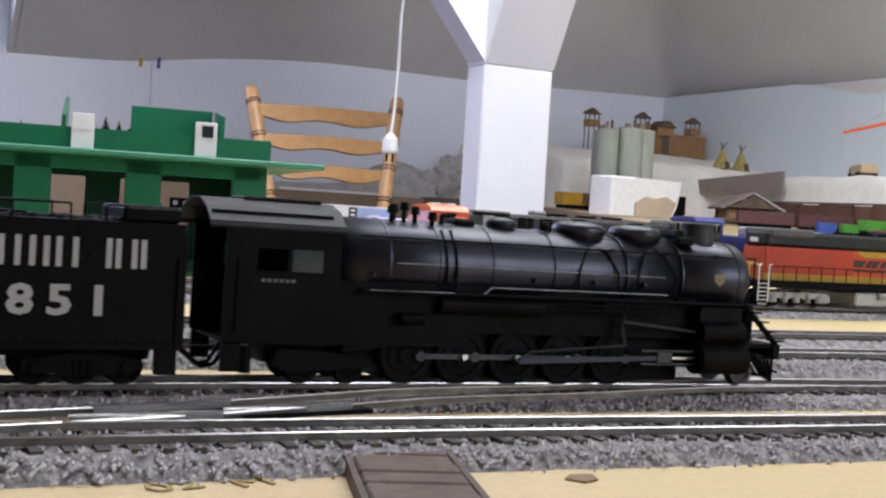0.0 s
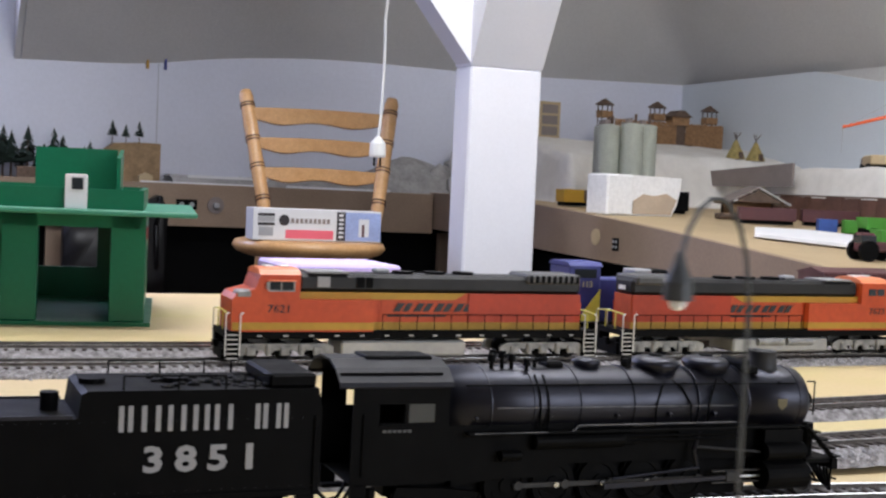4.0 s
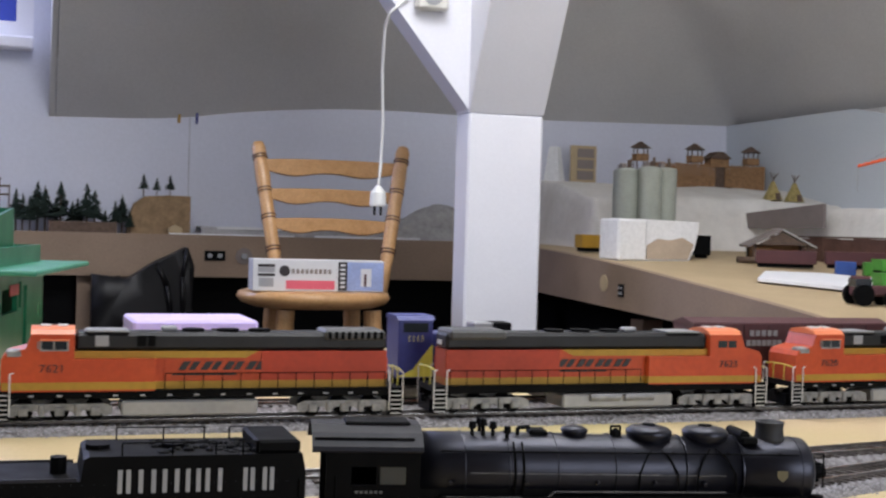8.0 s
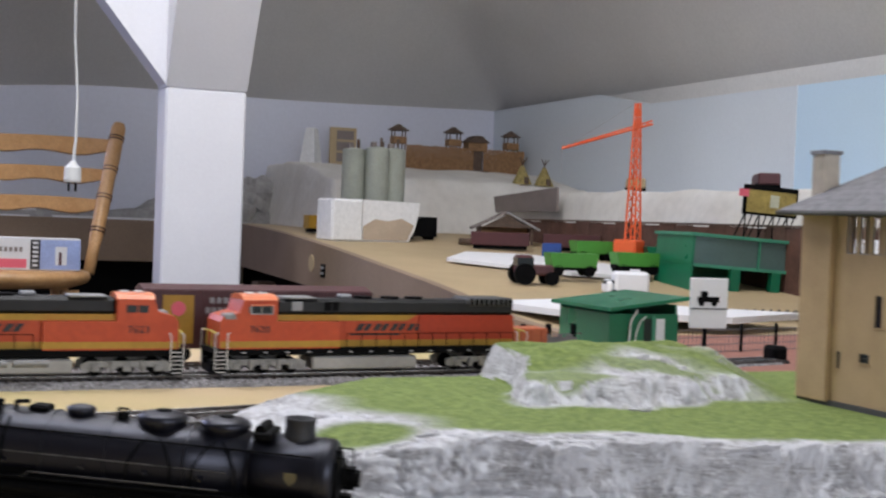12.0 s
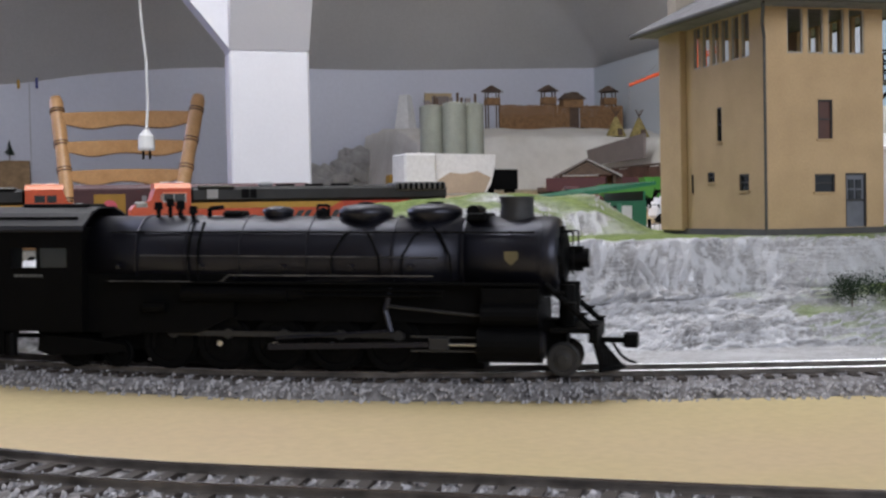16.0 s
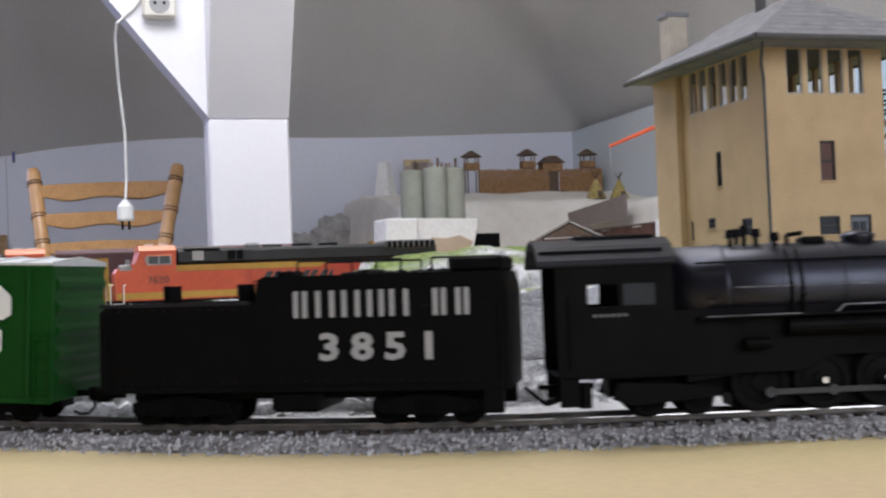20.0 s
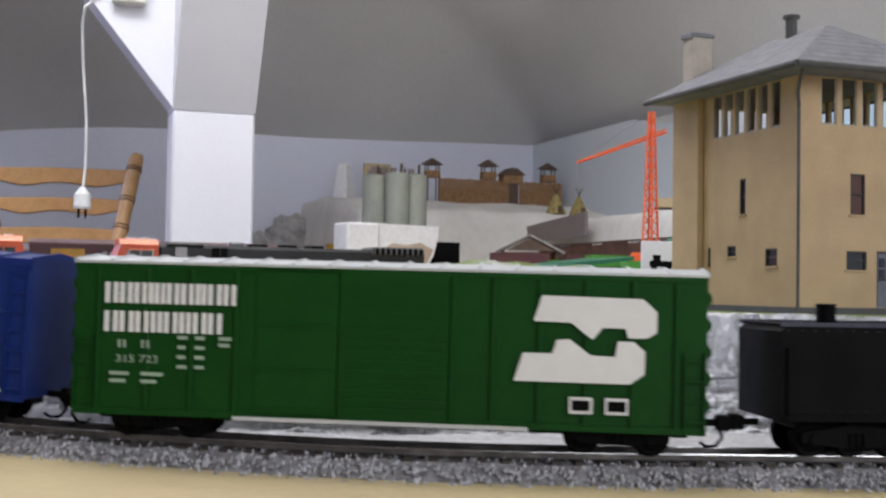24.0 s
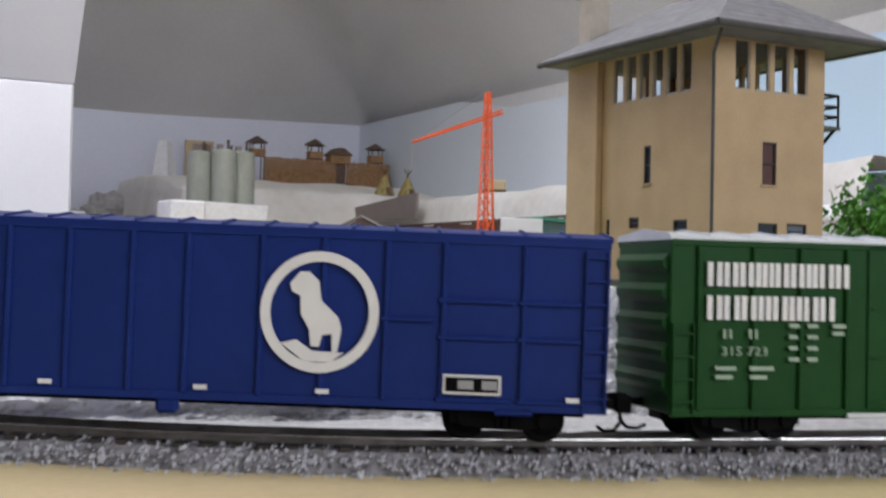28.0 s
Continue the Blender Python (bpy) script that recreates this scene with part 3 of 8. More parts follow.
bnsf_y = pchip([-1.5, -0.5, 0.0, 0.5, 0.65, 0.78, 0.95, 1.3], [0.80, 0.735, 0.712, 0.712, 0.717, 0.727, 0.75, 0.83])
yard_a = pchip([-1.5, -0.4, 0.2, 0.44, 0.8], [0.57, 0.545, 0.525, 0.545, 0.63])
yard_b = pchip([-1.5, -0.4, 0.0, 0.30, 0.41, 0.62], [0.49, 0.462, 0.446, 0.452, 0.486, 0.56])
front_y = pchip([-1.5, -0.5, -0.25, -0.09, 0.1, 0.2, 0.26, 0.33, 0.4605, 0.5445, 0.6135, 1.0], [0.296, 0.294, 0.288, 0.2865, 0.287, 0.278, 0.258, 0.200, 0.0635, 0.0200, -0.021, -0.27])
spur_y = pchip([-1.5, -0.45, -0.35, -0.235, -0.191, -0.123, -0.05, 0.02, 0.1], [0.295, 0.2936, 0.2965, 0.316, 0.331, 0.355, 0.372, 0.3775, 0.378])


def flat(x, y):
    return np.zeros_like(np.asarray(x, float))


def build_tracks():
    build_track("nickel-silver main track the steam train runs on", steam_y, -0.62, 0.98, ground_z, single_ties=True)
    build_track("nickel-silver front track beside the table edge", front_y, -0.62, 0.85, ground_z, single_ties=True)
    build_track("diverging track of a turnout", spur_y, -0.42, 0.0, ground_z, ballast=False, ties=False)
    build_track("track under the standing diesel engines", bnsf_y, -1.3, 1.05, flat)
    build_track("yard track on grey ballast", yard_a, -1.3, 0.72, flat)
    build_track("yard track on grey ballast", yard_b, -1.3, 0.55, flat)
    siding = pchip([-1.3, -0.4, 0.1, 0.8, 0.95], [0.94, 0.81, 0.778, 0.772, 0.775])
    build_track("siding behind the standing engines", siding, -1.3, 0.80, flat)
    scatter_gravel("gravel", "loose grey gravel along the main track", steam_y, -0.55, 0.95, ground_z, 11000, 0.0125, 0.028, 1)
    scatter_gravel("gravel", "loose grey gravel along the front track", front_y, -0.55, 0.75, ground_z, 10000, 0.012, 0.0245, 2)
    scatter_gravel("gravel", "grey gravel filled between the ties of the front track", front_y, -0.55, 0.72, ground_z, 9000, 0.0, 0.0150, 5)
    scatter_gravel("gravel", "grey gravel filled between the ties of the main track", steam_y, -0.40, 0.95, ground_z, 6000, 0.0, 0.0140, 6)
    scatter_gravel("gravel", "loose grey gravel along the yard", yard_b, -0.5, 0.5, flat, 4000, 0.012, 0.026, 3)
    scatter_gravel("gravel", "loose grey gravel beside the siding", bnsf_y, -0.5, 0.9, flat, 3500, 0.014, 0.026, 4)
    # turnout machine and plank crossing
    bm = bmesh.new()
    sw = thing("turnout_motor", Matrix.Translation((-0.235, 0.288, 0.0)), "black turnout motor box beside the front track", "switch machine")
    part("body", nb(-0.012, 0.008, -0.004, 0.002, 0, 0.0035, 0.0005), BLACKM, sw)
    part("lever", nb(-0.006, -0.003, -0.013, -0.006, 0.001, 0.003), BLACKM, sw)
    for x, y, a in ((-0.255, 0.3135, 14), (-0.262, 0.3005, 4), (-0.225, 0.3095, 10)):
        fr = thing("guard_rail", pose(x, y, 0.0056, 0, 0, a), "dark guard rail plate inside the turnout", "guard rail", "guard rails")
        part("plate", nb(-0.022, 0.022, -0.0022, 0.0022, 0, 0.0012), BLACKM, fr)
        part("check_bar", nb(-0.018, 0.018, 0.0012, 0.0020, 0.0012, 0.0028), RAIL, fr)
    pc = thing("plank_crossing", pose(-0.217, 0.258, 0.0, 0, 0, -16.9), "dark brown wooden plank ramp beside the front track", "crossing")
    for i in range(9):
        part("plank", nb(-0.0108, 0.0108, 0.026 - i * 0.0096 - 0.0045, 0.026 - i * 0.0096 + 0.0045, 0.0008, 0.0042 - 0.0002 * (i % 3), 0.0005), PLANK, pc)
    for x in (-0.0125, 0.0111):
        part("side_beam", nb(x, x + 0.0014, -0.058, 0.031, 0.0, 0.0036), PLANK, pc)
    # pencil writing and a scuff on the bare table
    pen = mat("faint_pencil", (0.34, 0.25, 0.10), 0.7, var=0.1)
    text("pencil_note", "02", 0.010, pose(-0.2655, 0.2625, 0.0003, 0, 0, 12) , pen, tagged(thing_at("pencil_writing", "faint pencil note on the ochre table top", "writing"), kind="structure"), depth=0.0001, sx=1.2)
    text("pencil_note", "M", 0.010, pose(-0.2490, 0.2635, 0.0003, 0, 0, 14), pen, bpy.data.objects["pencil_writing"], depth=0.0001, sx=1.2)
    scuff = prism(bmesh.new(), [(-0.1795, 0.2555), (-0.176, 0.259), (-0.1705, 0.2585), (-0.172, 0.2535), (-0.1765, 0.2515)], -0.0005, 0.0003, "xy")
    tagged(link("brown_scuff", scuff, mat("brown_scuff", (0.26, 0.16, 0.09), 0.7, var=0.15, size=0.004)), "small brown scuff on the table", "stain", kind="structure")


def thing_at(name, label, category):
    return thing(name, Matrix(), label, category)


# ---- the rock cut and the green hill ----
def rock_material():
    m = bpy.data.materials.new("painted_plaster_rock")
    m.use_nodes = True
    n, l = m.node_tree.nodes, m.node_tree.links
    b = n["Principled BSDF"]
    b.inputs["Roughness"].default_value = 0.8
    tc, geo = n.new("ShaderNodeTexCoord"), n.new("ShaderNodeNewGeometry")
    a, c = n.new("ShaderNodeTexNoise"), n.new("ShaderNodeTexNoise")
    a.inputs["Scale"].default_value, c.inputs["Scale"].default_value = 45, 260
    a.inputs["Detail"].default_value, c.inputs["Detail"].default_value = 6, 5
    mp = n.new("ShaderNodeMapping")
    mp.inputs["Scale"].default_value = (1, 1, 3.5)
    l.new(tc.outputs["Object"], mp.inputs["Vector"])
    l.new(mp.outputs[0], a.inputs["Vector"])
    l.new(tc.outputs["Object"], c.inputs["Vector"])
    r1 = n.new("ShaderNodeValToRGB")
    e = r1.color_ramp.elements
    e[0].position, e[0].color, e[1].position, e[1].color = 0.34, (0.36, 0.347, 0.35, 1), 0.66, (0.58, 0.57, 0.58, 1)
    l.new(a.outputs[0], r1.inputs[0])
    # white plaster dragged down the face
    drag, dm = n.new("ShaderNodeTexNoise"), n.new("ShaderNodeMapping")
    dm.inputs["Scale"].default_value = (60, 60, 48)
    dm.inputs["Rotation"].default_value = (0, 0.35, 0)
    drag.inputs["Scale"].default_value, drag.inputs["Detail"].default_value, drag.inputs["Distortion"].default_value = 1.0, 7, 0.8
    l.new(tc.outputs["Object"], dm.inputs["Vector"])
    l.new(dm.outputs[0], drag.inputs["Vector"])
    dr = n.new("ShaderNodeMapRange")
    dr.inputs[1].default_value, dr.inputs[2].default_value, dr.inputs[4].default_value = 0.55, 0.66, 0.35
    l.new(drag.outputs[0], dr.inputs[0])
    white = n.new("ShaderNodeMixRGB")
    white.inputs[2].default_value = (0.80, 0.80, 0.82, 1)
    l.new(dr.outputs[0], white.inputs[0])
    # thin wandering crests at three sizes where ridges of plaster were left
    def crests(scale, width):
        sq = n.new("ShaderNodeTexNoise")
        sq.inputs["Scale"].default_value, sq.inputs["Detail"].default_value, sq.inputs["Distortion"].default_value = scale, 4, 1.2
        l.new(mp.outputs[0], sq.inputs["Vector"])
        off, ab, ln = n.new("ShaderNodeMath"), n.new("ShaderNodeMath"), n.new("ShaderNodeMapRange")
        off.operation, off.inputs[1].default_value, ab.operation = "SUBTRACT", 0.5, "ABSOLUTE"
        ln.inputs[1].default_value, ln.inputs[2].default_value, ln.inputs[3].default_value, ln.inputs[4].default_value = 0.0, width, 1.0, 0.0
        l.new(sq.outputs[0], off.inputs[0])
        l.new(off.outputs[0], ab.inputs[0])
        l.new(ab.outputs[0], ln.inputs[0])
        return ln.outputs[0]

    def total(p, q, how):
        t = n.new("ShaderNodeMath")
        t.operation = how
        l.new(p, t.inputs[0])
        l.new(q, t.inputs[1])
        return t.outputs[0]
    wide, mid, thin = crests(48, 0.035), crests(115, 0.045), crests(280, 0.07)
    relief = total(total(wide, mid, "ADD"), thin, "ADD")
    ln = n.new("ShaderNodeMapRange")
    ln.inputs[1].default_value, ln.inputs[2].default_value, ln.inputs[4].default_value = 0.50, 1.2, 0.9
    l.new(relief, ln.inputs[0])
    lined = n.new("ShaderNodeMixRGB")
    lined.inputs[2].default_value = (0.86, 0.86, 0.88, 1)
    l.new(ln.outputs[0], lined.inputs[0])
    l.new(r1.outputs[0], lined.inputs[1])
    # fine level lines combed into the wet plaster
    comb, cm = n.new("ShaderNodeTexNoise"), n.new("ShaderNodeMapping")
    cm.inputs["Scale"].default_value = (42, 42, 900)
    comb.inputs["Scale"].default_value, comb.inputs["Detail"].default_value = 1.0, 3
    l.new(tc.outputs["Object"], cm.inputs["Vector"])
    l.new(cm.outputs[0], comb.inputs["Vector"])
    cr = n.new("ShaderNodeMapRange")
    cr.inputs[1].default_value, cr.inputs[2].default_value, cr.inputs[4].default_value = 0.53, 0.62, 0.8
    l.new(comb.outputs[0], cr.inputs[0])
    patch = n.new("ShaderNodeTexNoise")
    patch.inputs["Scale"].default_value, patch.inputs["Detail"].default_value = 38, 2
    l.new(tc.outputs["Object"], patch.inputs["Vector"])
    pr = n.new("ShaderNodeMapRange")
    pr.inputs[1].default_value, pr.inputs[2].default_value = 0.46, 0.60
    l.new(patch.outputs[0], pr.inputs[0])
    combed = n.new("ShaderNodeMixRGB")
    combed.inputs[2].default_value = (0.86, 0.86, 0.88, 1)
    l.new(total(cr.outputs[0], pr.outputs[0], "MULTIPLY"), combed.inputs[0])
    l.new(lined.outputs[0], combed.inputs[1])
    l.new(combed.outputs[0], white.inputs[1])
    r2 = n.new("ShaderNodeValToRGB")
    e = r2.color_ramp.elements
    e[0].position, e[0].color, e[1].position, e[1].color = 0.35, (0.15, 0.22, 0.045, 1), 0.7, (0.29, 0.37, 0.10, 1)
    l.new(c.outputs[0], r2.inputs[0])
    sep = n.new("ShaderNodeSeparateXYZ")
    l.new(geo.outputs["Normal"], sep.inputs[0])
    add = n.new("ShaderNodeMath")
    add.operation = "ADD"
    k = n.new("ShaderNodeMath")
    k.operation, k.inputs[1].default_value = "MULTIPLY", 0.55
    l.new(a.outputs[0], k.inputs[0])
    l.new(sep.outputs[2], add.inputs[0])
    l.new(k.outputs[0], add.inputs[1])
    att = n.new("ShaderNodeAttribute")
    att.attribute_name = "turf"
    mr = n.new("ShaderNodeMapRange")
    mr.inputs[1].default_value, mr.inputs[2].default_value = 0.90, 1.02
    l.new(add.outputs[0], mr.inputs[0])
    mul = n.new("ShaderNodeMath")
    mul.operation = "MULTIPLY"
    l.new(mr.outputs[0], mul.inputs[0])
    l.new(att.outputs["Fac"], mul.inputs[1])
    mx = n.new("ShaderNodeMixRGB")
    l.new(mul.outputs[0], mx.inputs[0])
    # level ground is plain pale grey
    flat = n.new("ShaderNodeMapRange")
    flat.inputs[1].default_value, flat.inputs[2].default_value, flat.inputs[4].default_value = 0.93, 0.99, 0.45
    l.new(sep.outputs[2], flat.inputs[0])
    plain = n.new("ShaderNodeMixRGB")
    plain.inputs[2].default_value = (0.56, 0.555, 0.56, 1)
    l.new(flat.outputs[0], plain.inputs[0])
    rid = n.new("ShaderNodeAttribute")
    rid.attribute_name = "ridge"
    brush = n.new("ShaderNodeMapRange")
    brush.inputs[1].default_value, brush.inputs[2].default_value, brush.inputs[4].default_value = 0.02, 0.22, 1.0
    l.new(rid.outputs["Fac"], brush.inputs[0])
    crest = n.new("ShaderNodeMixRGB")
    crest.inputs[2].default_value = (0.84, 0.84, 0.87, 1)
    l.new(brush.outputs[0], crest.inputs[0])
    l.new(white.outputs[0], crest.inputs[1])
    l.new(crest.outputs[0], plain.inputs[1])
    l.new(plain.outputs[0], mx.inputs[1])
    l.new(r2.outputs[0], mx.inputs[2])
    l.new(mx.outputs[0], b.inputs["Base Color"])
    bp = n.new("ShaderNodeBump")
    bp.inputs["Strength"].default_value, bp.inputs["Distance"].default_value = 0.7, 0.0007
    l.new(total(relief, c.outputs[0], "ADD"), bp.inputs["Height"])
    l.new(bp.outputs[0], b.inputs["Normal"])
    return m


def ss(a, b, x):
    t = np.clip((x - a) / (b - a), 0, 1)
    return t * t * (3 - 2 * t)


def hill_height(x, y):
    """height of the hill, how far a place lies within it, and where turf may grow."""
    d = (y - steam_y(x)) / 1.07
    wob = 0.010 * np.sin(x * 31) + 0.005 * np.sin(x * 83 + 1)
    e = d - foot_of_rock(x) - 0.5 * wob
    start = ss(0.34, 0.52, x + 0.3 * (y - 0.42))
    low = grade(x) + 0.0012
    # a broken lower bank, a ledge, and a steep upper face
    deep = 0.45 + 0.55 * ss(0.42, 0.60, x)
    ledge = deep * (0.030 + 0.005 * np.sin(x * 23 + 2) + 0.003 * np.sin(x * 61))
    share = 0.44 + 0.08 * np.sin(x * 17)
    face = share * (0.6 * ss(0, 0.012 * deep, e) + 0.4 * ss(0.012 * deep, ledge, e)) + (1 - share) * ss(ledge + 0.004, ledge + 0.013, e)
    back = np.minimum(0.44 + np.maximum(0, x - 0.40) * 0.9, 0.59)
    fade = 1 - ss(-0.045, 0.0, y - back)
    top = 0.0245 * start * fade
    z = low + (top - low) * face
    across = x - 0.30 * (y - 0.42) + 0.006 * np.sin(y * 60)
    rise = y - 0.010 * np.sin(x * 52 + 1) - 0.004 * np.sin(x * 140)
    mound = ss(0.606, 0.618, across) * (1 - ss(0.742, 0.792, across)) * (0.62 * ss(0.415, 0.432, rise) + 0.38 * ss(0.440, 0.485, rise)) * (1 - ss(0.545, 0.585, y))
    z = z + 0.0205 * mound * (1 + 0.14 * np.sin(x * 37) * np.sin(y * 29) + 0.12 * np.sin(x * 95 + 1) * np.sin(y * 150))
    inside = (x > 0.33) & (d > 0.021) & (y < back)
    green = ss(0.505, 0.545, x + 0.30 * (y - 0.42) + 0.008 * np.sin(y * 90)) * ss(0.004, 0.012, e - ledge - 0.010 - 0.020 * (1 - ss(0.60, 0.66, x)))
    # bare rock shows round the mound, with turf in its folds
    bare = ss(0.600, 0.612, across) * (1 - ss(0.760, 0.790, across)) * ss(0.408, 0.418, rise) * (1 - ss(0.455, 0.480, y + 0.016 * np.sin(x * 60) - 0.05 * ss(0.69, 0.72, across)))
    fold = ss(0.25, 0.6, np.sin(x * 46 + 0.6) * np.sin(y * 95 + x * 30) + 0.20)
    green = green * (1 - bare * (1 - 0.85 * fold))
    green = np.maximum(green, 1 - ss(0.018, 0.03, np.hypot(x - 0.5, y - 0.375)))
    lower = ss(0.762, 0.786, x + 0.25 * (y - 0.25) + 0.02 * np.sin(x * 120) * np.sin(y * 140))
    green = np.maximum(green, lower * ss(-0.004, 0.006, e) * (0.75 + 0.25 * np.sin(x * 90 + y * 60)))
    lip = ss(0.001, 0.006, e - ledge) * (1 - ss(0.010, 0.022, e - ledge)) * ss(0.45, 0.55, x)
    return z, inside, green, lip


def build_hill():
    # close rows over the rock face, wider ones over the top
    xs = np.concatenate([np.arange(0.33, 0.87, 0.0018), np.arange(0.87, 1.35, 0.006)])
    es = np.concatenate([np.linspace(-0.09, -0.006, 9), np.linspace(-0.004, 0.060, 72), np.linspace(0.0635, 0.43, 88)])
    gx, ge = np.meshgrid(xs, es, indexing="ij")
    gy = steam_y(gx) + 1.07 * (foot_of_rock(gx) + ge)
    z, inside, green, lip = hill_height(gx, gy)
    nx, ny = len(xs), len(es)
    d = (gy - steam_y(gx)) / 1.07
    rough = ss(-0.010, 0.004, ge) * ss(0.33, 0.40, gx) * (1 - 0.8 * green)
    upper = ss(0.002, 0.008, z) * (1 - ss(0.021, 0.0245, z)) * ss(0.54, 0.62, gx)
    verts, ridge = [], []
    for i in range(nx):
        for j in range(ny):
            p = Vector((gx[i, j], gy[i, j], z[i, j]))
            r, up = float(rough[i, j]), float(upper[i, j])
            calm = 0.3 if (p.x > 0.77 and p.y > 0.31) else 1.0
            k = r * calm
            # crumpled plaster: sharp crests at two sizes
            a = 1 - 2.4 * abs(noise.noise(p * 85 + Vector((3, 1, 7))))
            b = 1 - 2.4 * abs(noise.noise(Vector((p.x * 190, p.y * 190, p.z * 330))))
            c = noise.noise(p * 520)
            # level beds that stand out from the face
            course = p.z * 210 + 1.3 * noise.noise(Vector((p.x * 9, p.y * 9, 4.4))) + 0.5 * noise.noise(p * 60)
            layer = math.floor(course)
            bed = (course - layer) ** 1.6 * (0.55 + 0.9 * noise.noise(Vector((p.x * 22, 3.1, layer * 3.7)))) * 1.3
            # plaster drawn down the upper face in folds
            drape = 1 - 2.4 * abs(noise.noise(Vector((p.x * 165 + 1.8 * noise.noise(p * 70), 8.3, p.z * 22))))
            low = 1 - up
            fall = up * float(ss(0.64, 0.70, np.array(p.x)))
            out = k * (low * (0.0058 * bed + 0.0012 * b) + (up - fall) * 0.0012 * bed + fall * 0.0030 * drape + 0.0007 * c + 0.0012 * a)
            p.y -= out + 0.009 * float(lip[i, j]) * (0.35 + 0.9 * noise.noise(Vector((p.x * 24, 1.7, 0)))) * calm
            p.z += k * (0.0010 * a + 0.0007 * b + 0.0005 * c + 0.0012 * low * bed - 0.0008)
            crest = max(0.0, b - 0.72) * 2.2 + max(0.0, a - 0.80) * 2.2 + max(0.0, drape - 0.62) * 1.6 * fall + max(0.0, course - layer - 0.72) * 2.4 * low
            ridge.append(min(1.0, crest * k * max(0.0, 0.65 + 1.9 * noise.noise(p * 42))))
            verts.append(p)
    ok = inside
    faces = [(i * ny + j, (i + 1) * ny + j, (i + 1) * ny + j + 1, i * ny + j + 1) for i in range(nx - 1) for j in range(ny - 1) if ok[i, j] and ok[i + 1, j] and ok[i, j + 1] and ok[i + 1, j + 1]]
    me = bpy.data.meshes.new("rock_hill")
    me.from_pydata([tuple(v) for v in verts], [], faces)
    me.materials.append(rock_material())
    at = me.attributes.new("turf", "FLOAT", "POINT")
    at.data.foreach_set("value", green.reshape(-1).tolist())
    at = me.attributes.new("ridge", "FLOAT", "POINT")
    at.data.foreach_set("value", ridge)
    tagged(new("rock_hill", me), "grey plaster rock cut with bright green turf on top", "hill", kind="structure")


# ---- rolling stock ----
AXLE = Euler((radians(-90), 0, 0)).to_matrix().to_4x4()


def wheelset(parent, x, r, material=BLACKM, spokes=False):
    half = [(0.3 * r, 0.0104), (0.3 * r, 0.0096), (0.72 * r, 0.0093), (0.74 * r, 0.0099), (r, 0.0099), (r, 0.0080), (r + 0.0007, 0.0078), (r + 0.0007, 0.0070), (0.0009, 0.0068)]
    bm = lathe(bmesh.new(), [(a, -b) for a, b in half] + [(a, b) for a, b in half[::-1]], AXLE, 20)
    ob = part("wheelset", bm, material, parent)
    ob.location = (x, 0, r)
    if spokes:
        for s in (-1, 1):
            bm = prism(bmesh.new(), [(r * 0.70 * math.cos(a), r * 0.70 * math.sin(a)) for a in np.linspace(2.3, 3.98, 8)], s * 0.0097 - 0.0003, s * 0.0097 + 0.0003)
            part("counterweight", bm, material, ob)
    SPIN.append((ob, x, r))
    return ob


SPIN = []


def freight_truck(parent, x, base=0.0105, axles=2):
    tr = part("truck", bmesh.new(), BLACKM, parent)
    me = tr.data
    bm = bmesh.new()
    for s in (-1, 1):
        y = s * 0.0125
        prism(bm, [(-base - 0.004, 0.0045), (-base - 0.004, 0.0078), (-0.004, 0.0098), (0.004, 0.0098), (base + 0.004, 0.0078), (base + 0.004, 0.0045), (0.005, 0.003), (-0.005, 0.003)], y - 0.001, y + 0.001)
        for k in (-1, 1):
            cyl(bm, (k * base, y + s * 0.0008, 0.0056), (k * base, y + s * 0.002, 0.0056), 0.002, n=10)
        for k in (-0.002, 0, 0.002):
            cyl(bm, (k, y + s * 0.0012, 0.0035), (k, y + s * 0.0012, 0.0075), 0.0008, n=6)
    box(bm, -0.003, 0.003, -0.012, 0.012, 0.006, 0.0105)
    bm.to_mesh(me)
    bm.free()
    tr.location = (x, 0, 0)
    n = axles
    for i in range(n):
        wheelset(tr, (-base + 2 * base * i / (n - 1)), 0.0052)
    return tr


def coupler(parent, x, sign):
    bm = nb(min(x, x + sign * 0.006), max(x, x + sign * 0.006), -0.0012, 0.0012, 0.0085, 0.0105)
    box(bm, *(sorted((x + sign * 0.005, x + sign * 0.0095))), -0.0026, 0.0026, 0.0072, 0.0118, 0.0005)
    return part("coupler", bm, BLACKM, parent)


def trip_pin(parent, x, sign):
    pts = [(x, -0.001, 0.0085), (x + sign * 0.001, -0.001, 0.005), (x - sign * 0.001, -0.0015, 0.0025), (x - sign * 0.004, -0.002, 0.0022), (x - sign * 0.006, -0.003, 0.0035)]
    return part("air_hose", tube(bmesh.new(), pts, 0.0005, 6), BLACKM, parent)


